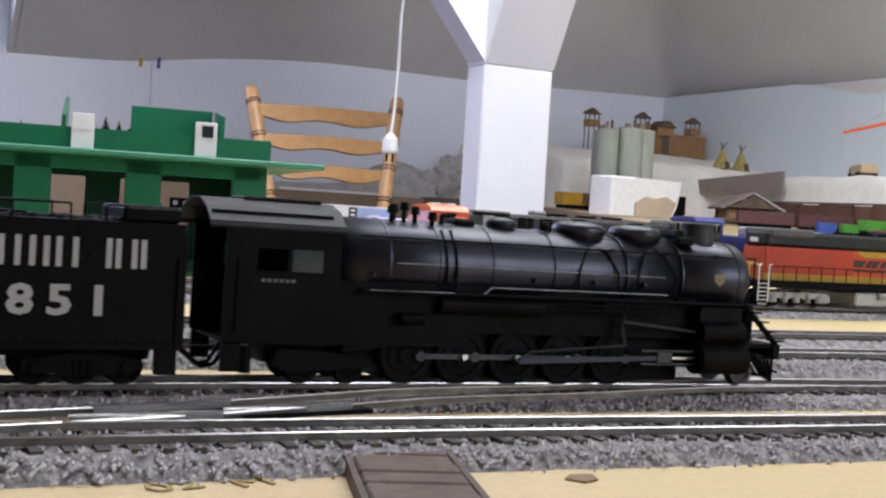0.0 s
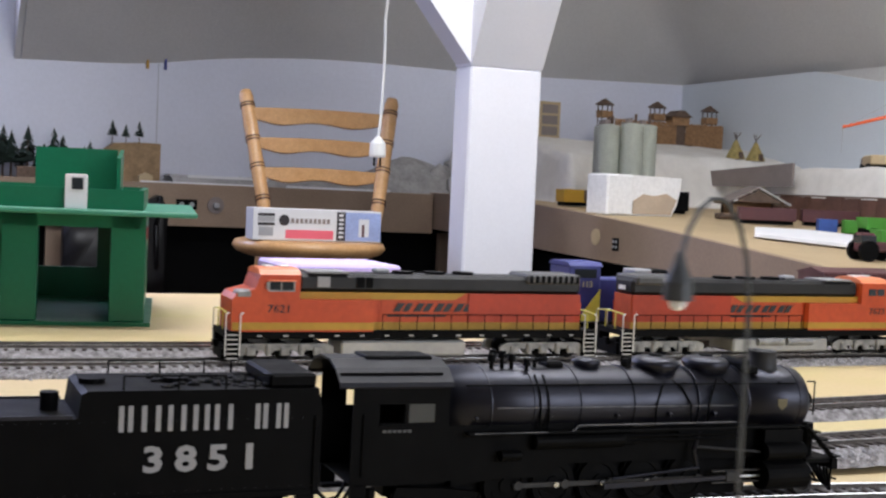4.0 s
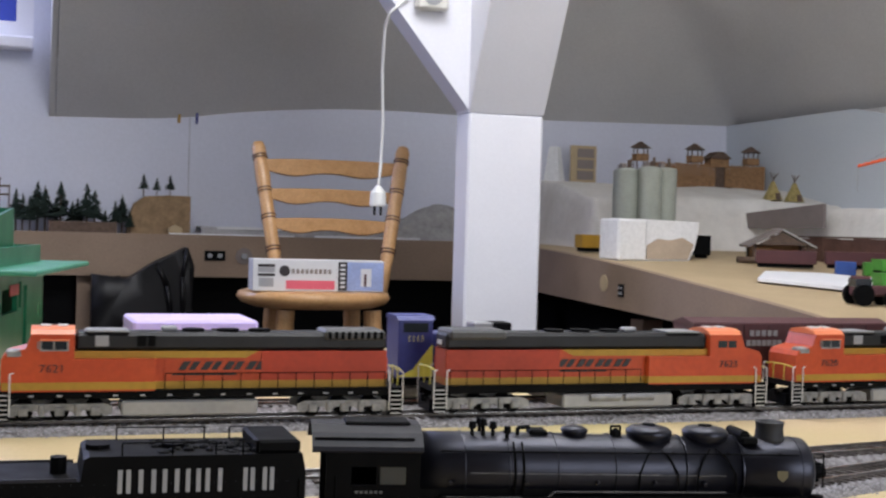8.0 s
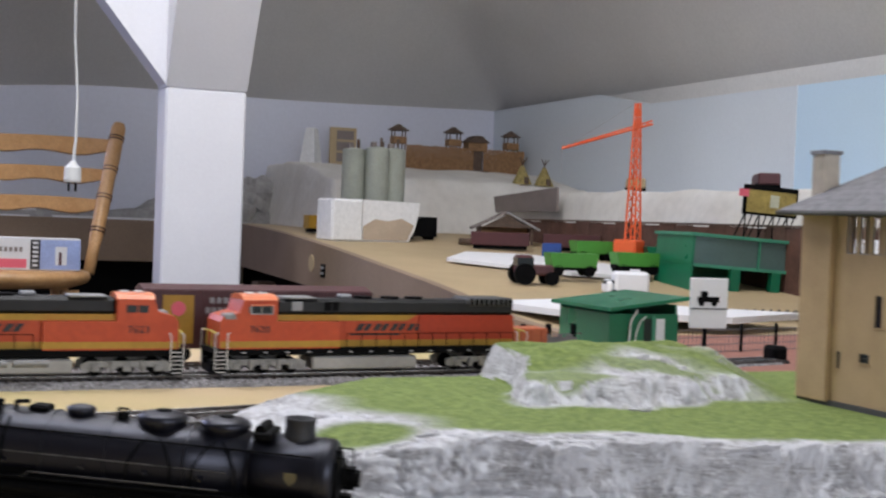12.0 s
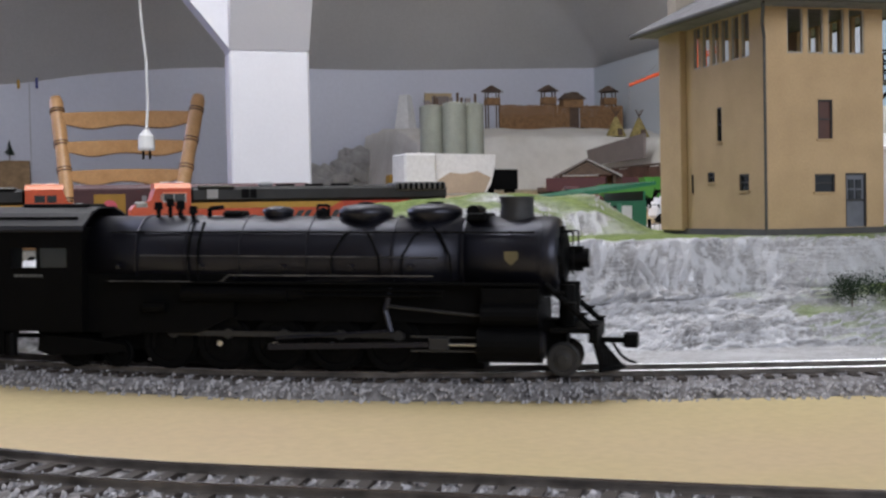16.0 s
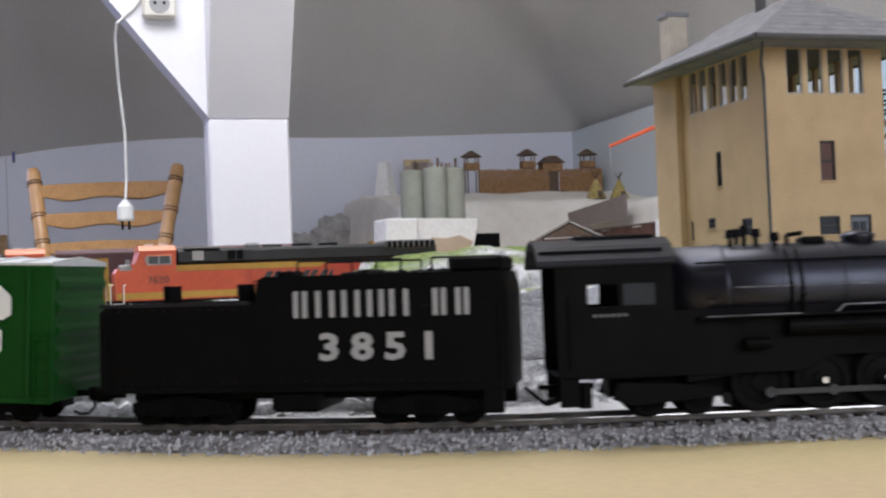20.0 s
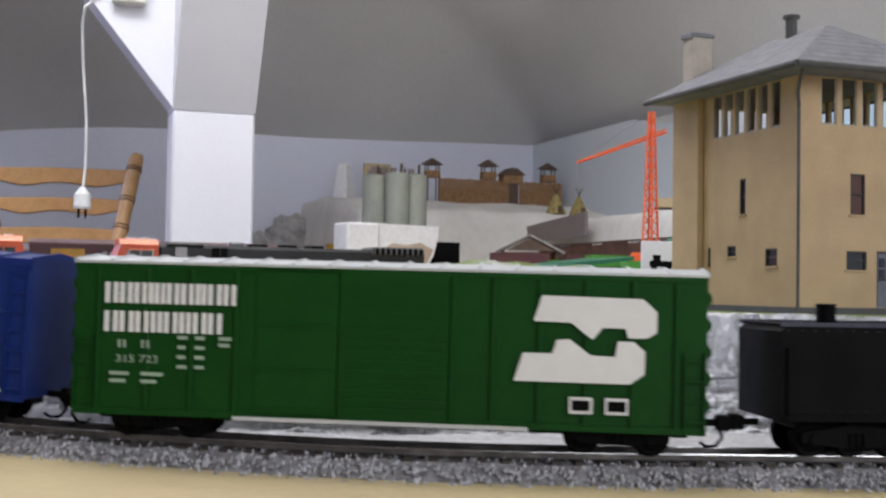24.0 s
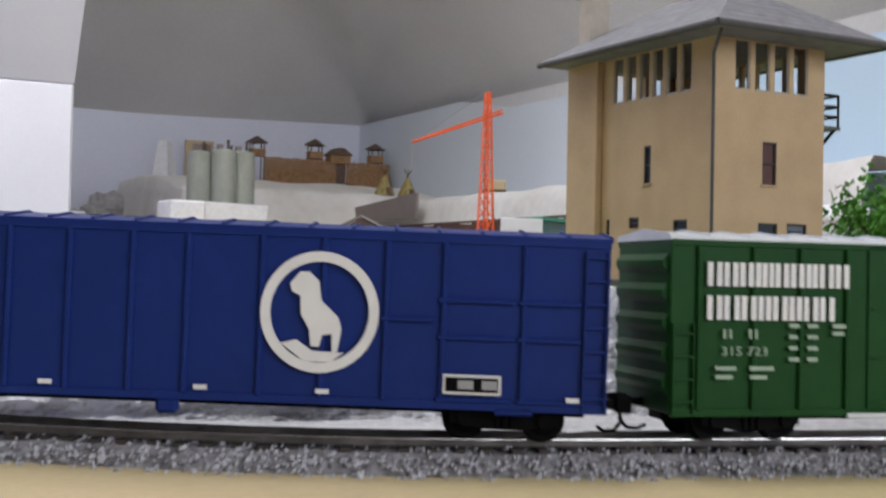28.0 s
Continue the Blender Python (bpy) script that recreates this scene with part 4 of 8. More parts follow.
def steam_engine():
    e = thing("steam_engine", Matrix(), "black ten-coupled model steam engine pulling the train", "locomotive")
    # boiler with its taper, jacket bands and firebox
    zc = 0.0402
    m = Matrix.Translation((0, 0, zc)) @ Euler((0, radians(90), 0)).to_matrix().to_4x4()
    part("boiler", lathe(bmesh.new(), [(0.0148, -0.073), (0.0148, -0.03), (0.0145, 0.0), (0.0140, 0.03), (0.0138, 0.064)], m, 48), BLACK, e, smooth=True)
    part("smokebox", lathe(bmesh.new(), [(0.0141, 0.064), (0.0141, 0.0925), (0.0138, 0.0945), (0.0128, 0.0955)], m, 48), BLACK, e, smooth=True)
    front = part("smokebox_door", lathe(bmesh.new(), [(0.0100, 0.0955), (0.0096, 0.0972), (0.005, 0.0984), (0.0015, 0.099)], m, 24), BLACKM, e)
    for k in range(10):
        a = k * 0.628
        part("door_dog", nb(0.0955, 0.0968, 0.0105 * math.cos(a) - 0.0006, 0.0105 * math.cos(a) + 0.0006, zc + 0.0105 * math.sin(a) - 0.0006, zc + 0.0105 * math.sin(a) + 0.0006), BLACKM, front)
    for x in (-0.052, -0.034, -0.014, 0.010, 0.040, 0.064, 0.090):
        r = 0.0149 - max(0, x + 0.03) * 0.0085 + (0.0002 if x > 0.06 else 0)
        part("boiler_band", lathe(bmesh.new(), [(r, x - 0.0004), (r + 0.0003, x - 0.0003), (r + 0.0003, x + 0.0003), (r, x + 0.0004)], m, 48), BLACK, e)
    bm = prism(bmesh.new(), [(-0.073, 0.013), (-0.073, 0.040), (-0.016, 0.040), (-0.016, 0.019), (-0.03, 0.013)], -0.0135, 0.0135)
    part("firebox", bm, BLACKM, e)
    # wide bowl-shaped domes, stack and fittings on the boiler top
    for x in (0.0275, 0.0520):
        bm = lathe(bmesh.new(), [(0.002, 0.0465), (0.0052, 0.0495), (0.0082, 0.0525), (0.0096, 0.0552), (0.0095, 0.0567), (0.0080, 0.0580), (0.0045, 0.0588), (0.001, 0.0590)], Matrix.Translation((x, 0, 0)), 28)
        dome = part("sand_dome", bm, BLACK, e, smooth=True)
        part("filler_lid", lathe(bmesh.new(), [(0.0028, 0.0588), (0.0028, 0.0594), (0.0008, 0.0597)], Matrix.Translation((x, 0, 0)), 14), BLACKM, dome)
    part("steam_dome", lathe(bmesh.new(), [(0.0025, 0.0500), (0.0042, 0.0535), (0.0056, 0.0560), (0.0055, 0.0570), (0.0035, 0.0580), (0.001, 0.0583)], Matrix.Translation((-0.0045, 0, 0)), 20), BLACK, e, smooth=True)
    part("chimney", lathe(bmesh.new(), [(0.0068, -0.002), (0.0060, 0.0014), (0.0056, 0.0050), (0.0059, 0.0074), (0.0061, 0.0080), (0.0050, 0.0080), (0.0046, 0.004)], Matrix.Translation((0.0805, 0, 0.0532)), 24), STACK, e, "dark chimney, greyed in its colour for the light on it", smooth=True)
    bm = cyl(bmesh.new(), (0.0665, -0.0075, 0.0560), (0.0665, 0.0075, 0.0560), 0.0022, n=14)
    box(bm, 0.0645, 0.0715, -0.0095, 0.0095, 0.0525, 0.0556, 0.0006)
    part("feedwater_heater", bm, BLACKM, e)
    bm = lathe(bmesh.new(), [(0.0020, 0), (0.0016, 0.002), (0.0007, 0.0032)], Matrix.Translation((0.0125, -0.002, 0.0545)), 10)
    tube(bm, [(0.0105, -0.002, 0.053), (0.0105, -0.002, 0.0585), (0.0145, -0.002, 0.0585), (0.0145, -0.002, 0.053)], 0.0005, 5)
    part("bell", bm, BLACKM, e)
    for x, y, h in ((-0.048, -0.004, 0.060), (-0.0435, -0.004, 0.0612), (-0.0395, -0.004, 0.060), (-0.0435, 0.004, 0.0605), (-0.034, -0.006, 0.0585)):
        v = part("safety_valve", cyl(bmesh.new(), (x, y, 0.052), (x, y, h - 0.0028), 0.0008, n=8), BLACKM, e)
        part("valve_cap", cyl(bmesh.new(), (x, y, h - 0.0028), (x, y, h), 0.0017, 0.0013, 9), BLACKM, v)
    part("whistle", tube(bmesh.new(), [(-0.029, -0.003, 0.054), (-0.029, -0.003, 0.0575), (-0.024, -0.003, 0.0580)], 0.0009, 6), BLACKM, e)
    part("turret", nb(-0.024, -0.0165, -0.004, 0.004, 0.0540, 0.0568, 0.0008), BLACKM, e)
    rail = part("boiler_handrail", tube(bmesh.new(), [(-0.062, -0.0127, 0.0492), (0.03, -0.0120, 0.0490), (0.088, -0.0122, 0.0488)], 0.00035, 6), BLACKM, e)
    for x in (-0.05, -0.03, -0.01, 0.01, 0.034, 0.058, 0.08):
        part("rail_post", cyl(bmesh.new(), (x, -0.0095, 0.0488), (x, -0.0125, 0.0492), 0.0005, n=5), BLACKM, rail)
    for x in (0.0275, 0.0520):
        for d in (-1, 1):
            part("sand_pipe", tube(bmesh.new(), [(x + d * 0.001, -0.0088, 0.0505), (x + d * 0.0045, -0.0125, 0.0478), (x + d * 0.008, -0.0148, 0.041), (x + d * 0.0085, -0.0148, 0.033)], 0.0004, 5), BLACKM, e)
    for x in (-0.032, -0.0285):
        part("steam_pipe", tube(bmesh.new(), [(x, -0.009, 0.0525), (x, -0.0138, 0.0465), (x, -0.0154, 0.040), (x, -0.0150, 0.030)], 0.0005, 5), BLACKM, e)
    for s in (-1, 1):
        part("running_board", nb(-0.062, 0.090, min(s * 0.0128, s * 0.0178), max(s * 0.0128, s * 0.0178), 0.0310, 0.0318), BLACKM, e)
        bm = prism(bmesh.new(), [(-0.0195, 0.0318), (-0.0165, 0.0343), (0.055, 0.0343), (0.055, 0.0338), (-0.016, 0.0338), (-0.0185, 0.0318)], s * 0.0176 - 0.0003, s * 0.0176 + 0.0003)
        part("running_board_edge", bm, DULL, e, "brighter edge strip of the raised walkway")
        part("rear_board_edge", nb(-0.060, -0.030, s * 0.0179 - 0.0002, s * 0.0179 + 0.0002, 0.0316, 0.0319), DULL, e)
        tank = part("air_tank", cyl(bmesh.new(), (-0.034, s * 0.0150, 0.0275), (0.004, s * 0.0150, 0.0275), 0.0030, n=14), BLACKM, e)
        part("cooling_pipe", tube(bmesh.new(), [(0.006, s * 0.0165, 0.0290), (0.058, s * 0.0165, 0.0290), (0.058, s * 0.0165, 0.0272), (0.006, s * 0.0165, 0.0272)], 0.0006, 6), BLACKM, e)
        # cylinder block, crosshead and guides
        bm = cyl(bmesh.new(), (0.070, s * 0.0158, 0.0108), (0.091, s * 0.0158, 0.0108), 0.0060, n=20)
        cyl(bm, (0.071, s * 0.0158, 0.0208), (0.090, s * 0.0158, 0.0208), 0.0040, n=16)
        box(bm, 0.071, 0.090, min(s * 0.008, s * 0.0165), max(s * 0.008, s * 0.0165), 0.010, 0.030)
        part("cylinder", bm, BLACKM, e)
        part("cylinder_cover", cyl(bmesh.new(), (0.091, s * 0.0158, 0.0108), (0.092, s * 0.0158, 0.0108), 0.0045, n=16), BLACK, e)
        for z in (0.0080, 0.0128):
            part("crosshead_guide", nb(0.047, 0.070, s * 0.0154 - 0.0006, s * 0.0154 + 0.0006, z, z + 0.0007), RODM, e)
        part("crosshead", nb(0.053, 0.060, s * 0.0157 - 0.001, s * 0.0157 + 0.001, 0.0084, 0.0132, 0.0005), RODM, e)
        part("piston_rod", cyl(bmesh.new(), (0.059, s * 0.0157, 0.0106), (0.071, s * 0.0157, 0.0106), 0.0006, n=8), BRIGHT, e)
        part("main_rod", prism(bmesh.new(), [(-0.003, 0.0078), (0.057, 0.0098), (0.057, 0.0114), (-0.003, 0.0100)], s * 0.0158 - 0.0004, s * 0.0158 + 0.0004), BLACK, e)
        part("valve_link", tube(bmesh.new(), [(0.040, s * 0.0150, 0.030), (0.038, s * 0.0150, 0.022), (0.040, s * 0.0150, 0.0145)], 0.0009, 6), BLACK, e)
        part("radius_rod", tube(bmesh.new(), [(0.039, s * 0.0152, 0.0235), (0.070, s * 0.0152, 0.0205)], 0.0006, 6), RODM, e)
        part("eccentric_rod", tube(bmesh.new(), [(0.0, s * 0.0166, 0.0120), (0.040, s * 0.0160, 0.0150)], 0.0006, 6), BLACK, e)
        part("lifting_shaft", nb(0.030, 0.050, s * 0.0145 - 0.001, s * 0.0145 + 0.001, 0.0262, 0.0305), BLACKM, e)
        part("injector", cyl(bmesh.new(), (-0.048, s * 0.0158, 0.0225), (-0.040, s * 0.0158, 0.0225), 0.0020, n=10), BLACKM, e)
        part("ash_pan", prism(bmesh.new(), [(-0.066, 0.0105), (-0.05, 0.0125), (-0.05, 0.018), (-0.066, 0.018)], s * 0.0115 - 0.001, s * 0.0115 + 0.001), BLACKM, e)
    # frame and wheels
    part("frame", nb(-0.090, 0.098, -0.0058, 0.0058, 0.006, 0.0185), BLACKM, e)
    part("under_boiler", nb(-0.062, 0.072, -0.0112, 0.0112, 0.0175, 0.0325), BLACKM, e)
    part("boiler_saddle", nb(0.072, 0.090, -0.0105, 0.0105, 0.0185, 0.032), BLACKM, e)
    part("brake_gear", nb(-0.050, 0.070, -0.0064, 0.0064, 0.0012, 0.0062), BLACKM, e)
    part("conduit", tube(bmesh.new(), [(-0.050, -0.0151, 0.0408), (-0.012, -0.0149, 0.0406), (0.056, -0.0143, 0.0402)], 0.0003, 5), DULL, e)
    for x in (-0.058, -0.0275, 0.002, 0.026, 0.047):
        part("check_valve", cyl(bmesh.new(), (x, -0.0135, 0.0372), (x, -0.0158, 0.0366), 0.0011, 0.0008, 8), BLACK, e)
    part("power_reverse", box(nb(-0.014, 0.010, -0.0166, -0.0135, 0.0255, 0.0302, 0.0006), -0.020, -0.014, -0.0158, -0.0145, 0.0270, 0.0286), BLACKM, e)
    xs = [-0.0420, -0.0218, -0.0016, 0.0186, 0.0388]
    for x in xs:
        d = wheelset(e, x, 0.0094, spokes=True)
        d.name = "driver_wheelset"
    for s in (-1, 1):
        bm = nb(xs[0] - 0.002, xs[-1] + 0.002, -0.0004, 0.0004, -0.0009, 0.0009)
        for x in xs:
            cyl(bm, (x, -0.0007, 0), (x, 0.0007, 0), 0.0018, n=10)
        rod = part("side_rod", bm, RODM, e)
        rod.location = (0, s * 0.0112, 0.0094)
        RODS.append((rod, s))
        for x in xs[1:4]:
            part("crank_nut", cyl(bmesh.new(), (x, s * 0.0122 - 0.0004, 0.0094), (x, s * 0.0122 + 0.0004, 0.0094), 0.0011, n=8), BRIGHT, e)
    wheelset(e, 0.097, 0.0052, RODM).name = "pilot_wheelset"
    wheelset(e, -0.078, 0.0058).name = "trailing_wheelset"
    wheelset(e, -0.062, 0.0050).name = "trailing_wheelset"
    for s in (-1, 1):
        bm = prism(bmesh.new(), [(-0.090, 0.006), (-0.088, 0.0115), (-0.070, 0.0105), (-0.056, 0.0085), (-0.056, 0.0060), (-0.070, 0.0048), (-0.084, 0.004)], s * 0.0130 - 0.0012, s * 0.0130 + 0.0012)
        part("trailing_frame", bm, BLACKM, e)
    # pilot, deck, steps, headlight
    part("pilot_deck", nb(0.0935, 0.108, -0.0155, 0.0155, 0.0150, 0.0166), BLACKM, e)
    part("pilot_beam", nb(0.106, 0.109, -0.0165, 0.0165, 0.0120, 0.0166), BLACKM, e)
    pilot = part("cowcatcher", tube(bmesh.new(), [(0.1095, -0.012, 0.0022), (0.1165, 0, 0.0022), (0.1095, 0.012, 0.0022)], 0.0008, 6), BLACKM, e)
    for i in range(-6, 7):
        y = i * 0.0024
        part("pilot_bar", tube(bmesh.new(), [(0.1075, y, 0.0125), (0.1160 - abs(i) * 0.0010, y * 0.80, 0.0022)], 0.0006, 5), BLACKM, pilot)
    for s in (-1, 1):
        st = part("front_steps", tube(bmesh.new(), [(0.092, s * 0.0150, 0.0315), (0.1085, s * 0.0150, 0.0160)], 0.0011, 6), BLACKM, e)
        for k in range(4):
            x = 0.0945 + k * 0.0038
            part("step_tread", nb(x, x + 0.0036, s * 0.0150 - 0.0028, s * 0.0150 + 0.0028, 0.0284 - k * 0.0036, 0.0290 - k * 0.0036), BLACKM, st)
    part("air_pump", cyl(bmesh.new(), (0.0985, -0.0085, 0.017), (0.0985, -0.0085, 0.031), 0.0028, n=12), BLACKM, e)
    part("air_pump", cyl(bmesh.new(), (0.0985, 0.0085, 0.017), (0.0985, 0.0085, 0.031), 0.0028, n=12), BLACKM, e)
    part("coupler", box(nb(0.109, 0.118, -0.0013, 0.0013, 0.0105, 0.0122), 0.1165, 0.1215, -0.0032, 0.0032, 0.0090, 0.0140, 0.0006), BLACKM, e)
    part("air_hose", tube(bmesh.new(), [(0.113, -0.003, 0.011), (0.1155, -0.003, 0.0068), (0.118, -0.003, 0.0048), (0.121, -0.003, 0.0038)], 0.0005, 6), BLACKM, e)
    bm = cyl(bmesh.new(), (0.0975, 0, 0.0397), (0.1050, 0, 0.0397), 0.0034, n=16)
    box(bm, 0.0965, 0.103, -0.0028, 0.0028, 0.0428, 0.0438)
    box(bm, 0.0965, 0.103, -0.0015, 0.0015, 0.0352, 0.0366)
    light = part("headlight", bm, BLACKM, e)
    part("lens", cyl(bmesh.new(), (0.1051, 0, 0.0397), (0.1054, 0, 0.0397), 0.0026, n=14), SILVER, light)
    for s in (-1, 1):
        part("front_handrail", tube(bmesh.new(), [(0.0965, s * 0.0095, 0.049), (0.1005, s * 0.0095, 0.049), (0.1005, s * 0.0095, 0.0345)], 0.00035, 5), BLACKM, e)
    part("emblem", prism(bmesh.new(), [(0.0782, 0.0424), (0.0828, 0.0424), (0.0828, 0.0398), (0.0805, 0.0376), (0.0782, 0.0398)], -0.01436, -0.0140), mat("brass_emblem", (0.16, 0.135, 0.07), 0.5, 0.3), e, "small dull gold emblem on the smokebox")
    # cab: side panels with two windows each, front, roof
    for s in (-1, 1):
        y0, y1 = sorted((s * 0.0172, s * 0.0178))
        bm = wall_with_holes(bmesh.new(), -0.1005, -0.0635, 0.0140, 0.0510, y0, y1, [(-0.0905, -0.0808, 0.0365, 0.0435), (-0.0793, -0.0692, 0.0365, 0.0435)])
        bmesh.ops.remove_doubles(bm, verts=bm.verts, dist=1e-5)
        side = part("cab_side", bm, BLACKM, e)
        part("cab_window", nb(-0.0793, -0.0692, (y0 + y1) / 2 - 0.0001, (y0 + y1) / 2 + 0.0001, 0.0365, 0.0435), WINDOW, e)
        part("arm_rest", nb(-0.0905, -0.081, min(s * 0.0178, s * 0.0188), max(s * 0.0178, s * 0.0188), 0.0357, 0.0363), BLACKM, e)
        part("cab_step", nb(-0.100, -0.094, min(s * 0.0155, s * 0.0172), max(s * 0.0155, s * 0.0172), 0.0045, 0.0140), BLACKM, e)
        part("cab_grab_iron", tube(bmesh.new(), [(-0.0965, s * 0.0182, 0.017), (-0.0965, s * 0.0182, 0.040)], 0.0004, 5), BLACKM, e)
    bars("cab_lettering", [(-0.089 + i * 0.0019, -0.0878 + i * 0.0019) for i in range(6)], 0.0330, 0.0340, -0.0179, mat("dim_lettering", (0.12, 0.12, 0.12), 0.6), e)
    part("cab_front", nb(-0.0640, -0.0635, -0.0172, 0.0172, 0.0140, 0.0510), BLACKM, e)
    part("cab_floor", nb(-0.099, -0.0640, -0.0172, 0.0172, 0.0132, 0.0140), BLACKM, e)
    part("backhead", nb(-0.072, -0.0645, -0.009, 0.009, 0.0140, 0.036, 0.002), BLACKM, e)
    pts = [(-0.0190, 0.0500), (-0.0182, 0.0516), (-0.0125, 0.0562), (-0.0055, 0.0586), (0.0055, 0.0586), (0.0125, 0.0562), (0.0182, 0.0516), (0.0190, 0.0500)]
    bm = prism(bmesh.new(), [*pts, *[(y * 0.97, z - 0.0007) for y, z in pts[::-1]]], -0.1060, -0.0625, "yz")
    roof = part("cab_roof", bm, mat("blue_black_roof_paint", (0.010, 0.010, 0.015), 0.5, var=0.1, size=0.02, spec=0.28), e, "blue-black cab roof")
    part("roof_hatch", nb(-0.0925, -0.0665, -0.0065, 0.0065, 0.0575, 0.0596, 0.0005), BLACKM, roof)
    part("rain_strip", nb(-0.105, -0.066, -0.0156, -0.0150, 0.0536, 0.0548), BLACKM, roof)
    part("drawbar", nb(-0.112, -0.094, -0.0015, 0.0015, 0.009, 0.0105), BLACKM, e)
    for y in (-0.010, -0.004):
        part("feed_hose", tube(bmesh.new(), [(-0.096, y, 0.013), (-0.100, y, 0.006), (-0.104, y, 0.005), (-0.110, y, 0.0105)], 0.0007, 6), BLACKM, e)
    part("pump", cyl(bmesh.new(), (-0.092, -0.0155, 0.004), (-0.092, -0.0155, 0.012), 0.002, n=10), BLACKM, e)
    # the cab stands clear behind the long firebox
    back = ("cab_side", "cab_window", "arm_rest", "cab_step", "cab_grab_iron", "cab_lettering", "cab_front", "cab_floor", "backhead", "cab_roof", "roof_hatch", "rain_strip", "pump", "feed_hose")
    for ob in e.children_recursive:
        if ob.name.split(".")[0] in back:
            ob.data.transform(Matrix.Translation((-0.007, 0, 0)))
    return e


RODS = []


def tender():
    t = thing("tender", Matrix(), "black coal tender with white road number behind the steam engine", "tender")
    body = bmesh.new()
    poly = [(-0.068, 0.0115), (0.068, 0.0115), (0.068, 0.0425), (0.0665, 0.0497), (-0.0115, 0.0497), (-0.0135, 0.0485), (-0.0145, 0.0405), (-0.066, 0.0405), (-0.068, 0.039)]
    prism(body, poly, -0.0176, 0.0176)
    part("tank", body, BLACKM, t)
    part("water_deck", nb(-0.0665, -0.0165, -0.0168, 0.0168, 0.0406, 0.0412), BLACKM, t)
    for y in (-0.0177, 0.0172):
        part("rear_coping", nb(-0.0678, -0.016, y, y + 0.0005, 0.0405, 0.0418), BLACK, t)
    bm = bmesh.new()
    rng = random.Random(3)
    for _ in range(90):
        x, y = rng.uniform(0.012, 0.062), rng.uniform(-0.013, 0.013)
        ball(bm, (x, y, 0.0494), rng.uniform(0.0012, 0.003), rng.uniform(0.0012, 0.003), rng.uniform(0.001, 0.002), 4)
    part("coal_load", bm, BLACKM, t)
    part("front_bunker", nb(0.049, 0.066, -0.0165, 0.0165, 0.0497, 0.0548, 0.001), BLACKM, t)
    for x in (-0.008, 0.02):
        part("hatch", cyl(bmesh.new(), (x, 0, 0.0497), (x, 0, 0.0514), 0.0045, n=16), BLACKM, t)
    for x in (-0.048, -0.022):
        part("filler", cyl(bmesh.new(), (x, -0.004, 0.0408), (x, -0.004, 0.0475), 0.003, n=12), BLACKM, t)
    for s in (-1, 1):
        bm = bmesh.new()
        for a, b in ((0.0, 0.018), (0.018, 0.034), (0.044, 0.050)):
            tube(bm, [(a, s * 0.0165, 0.0497), (a, s * 0.0165, 0.0545), (b, s * 0.0165, 0.0545), (b, s * 0.0165, 0.0497)], 0.00035, 5)
        part("deck_handrail", bm, BLACKM, t)
        for gx, top in ((0.0655, 0.040), (-0.0655, 0.034)):
            part("grab_iron", tube(bmesh.new(), [(gx, s * 0.0182, 0.012), (gx, s * 0.0182, top)], 0.0004, 5), BLACKM, t)
        part("step", nb(0.060, 0.066, min(s * 0.015, s * 0.0185), max(s * 0.015, s * 0.0185), 0.004, 0.0115), BLACKM, t)
        part("side_sill", nb(-0.067, 0.067, s * 0.0178 - 0.0003, s * 0.0178 + 0.0003, 0.0115, 0.0135), BLACKM, t)
    bm = bmesh.new()
    for i in range(34):
        for z in (0.0148, 0.0392):
            cyl(bm, (-0.065 + i * 0.00394, -0.0178, z), (-0.065 + i * 0.00394, -0.0176, z), 0.00022, n=5)
    tagged(part("rivets", bm, BLACK, t), kind="stuff")
    part("frame", nb(-0.06, 0.06, -0.009, 0.009, 0.0085, 0.0115), BLACKM, t)
    part("underfloor_box", nb(-0.010, 0.006, -0.016, 0.016, 0.0045, 0.0115, 0.001), BLACKM, t)
    for x in (-0.042, 0.040):
        freight_truck(t, x, 0.013, 3)
    # the railway's name as pairs of bars, and the road number
    x = -0.0014
    for w, gap in ((0.0056, 0.0018), (0.0072, 0.0014), (0.0070, 0.0014), (0.0064, 0.0008), (0.0072, 0.0068), (0.0053, 0.0020), (0.0053, 0)):
        bars("name_bar", [(x, x + 0.0016), (x + w - 0.0026, x + w - 0.0010)], 0.0358, 0.0446, -0.01775, GREYLET, t)
        x += w + gap
    for k, ch in enumerate("3851"):
        text("road_number", ch, 0.0122, Matrix.Translation((0.0102 + k * 0.0108, -0.0178, 0.0256)) @ SIDE, GREYLET, t, sx=1.22, bold=0.00038)
    coupler(t, -0.068, -1)
    return t


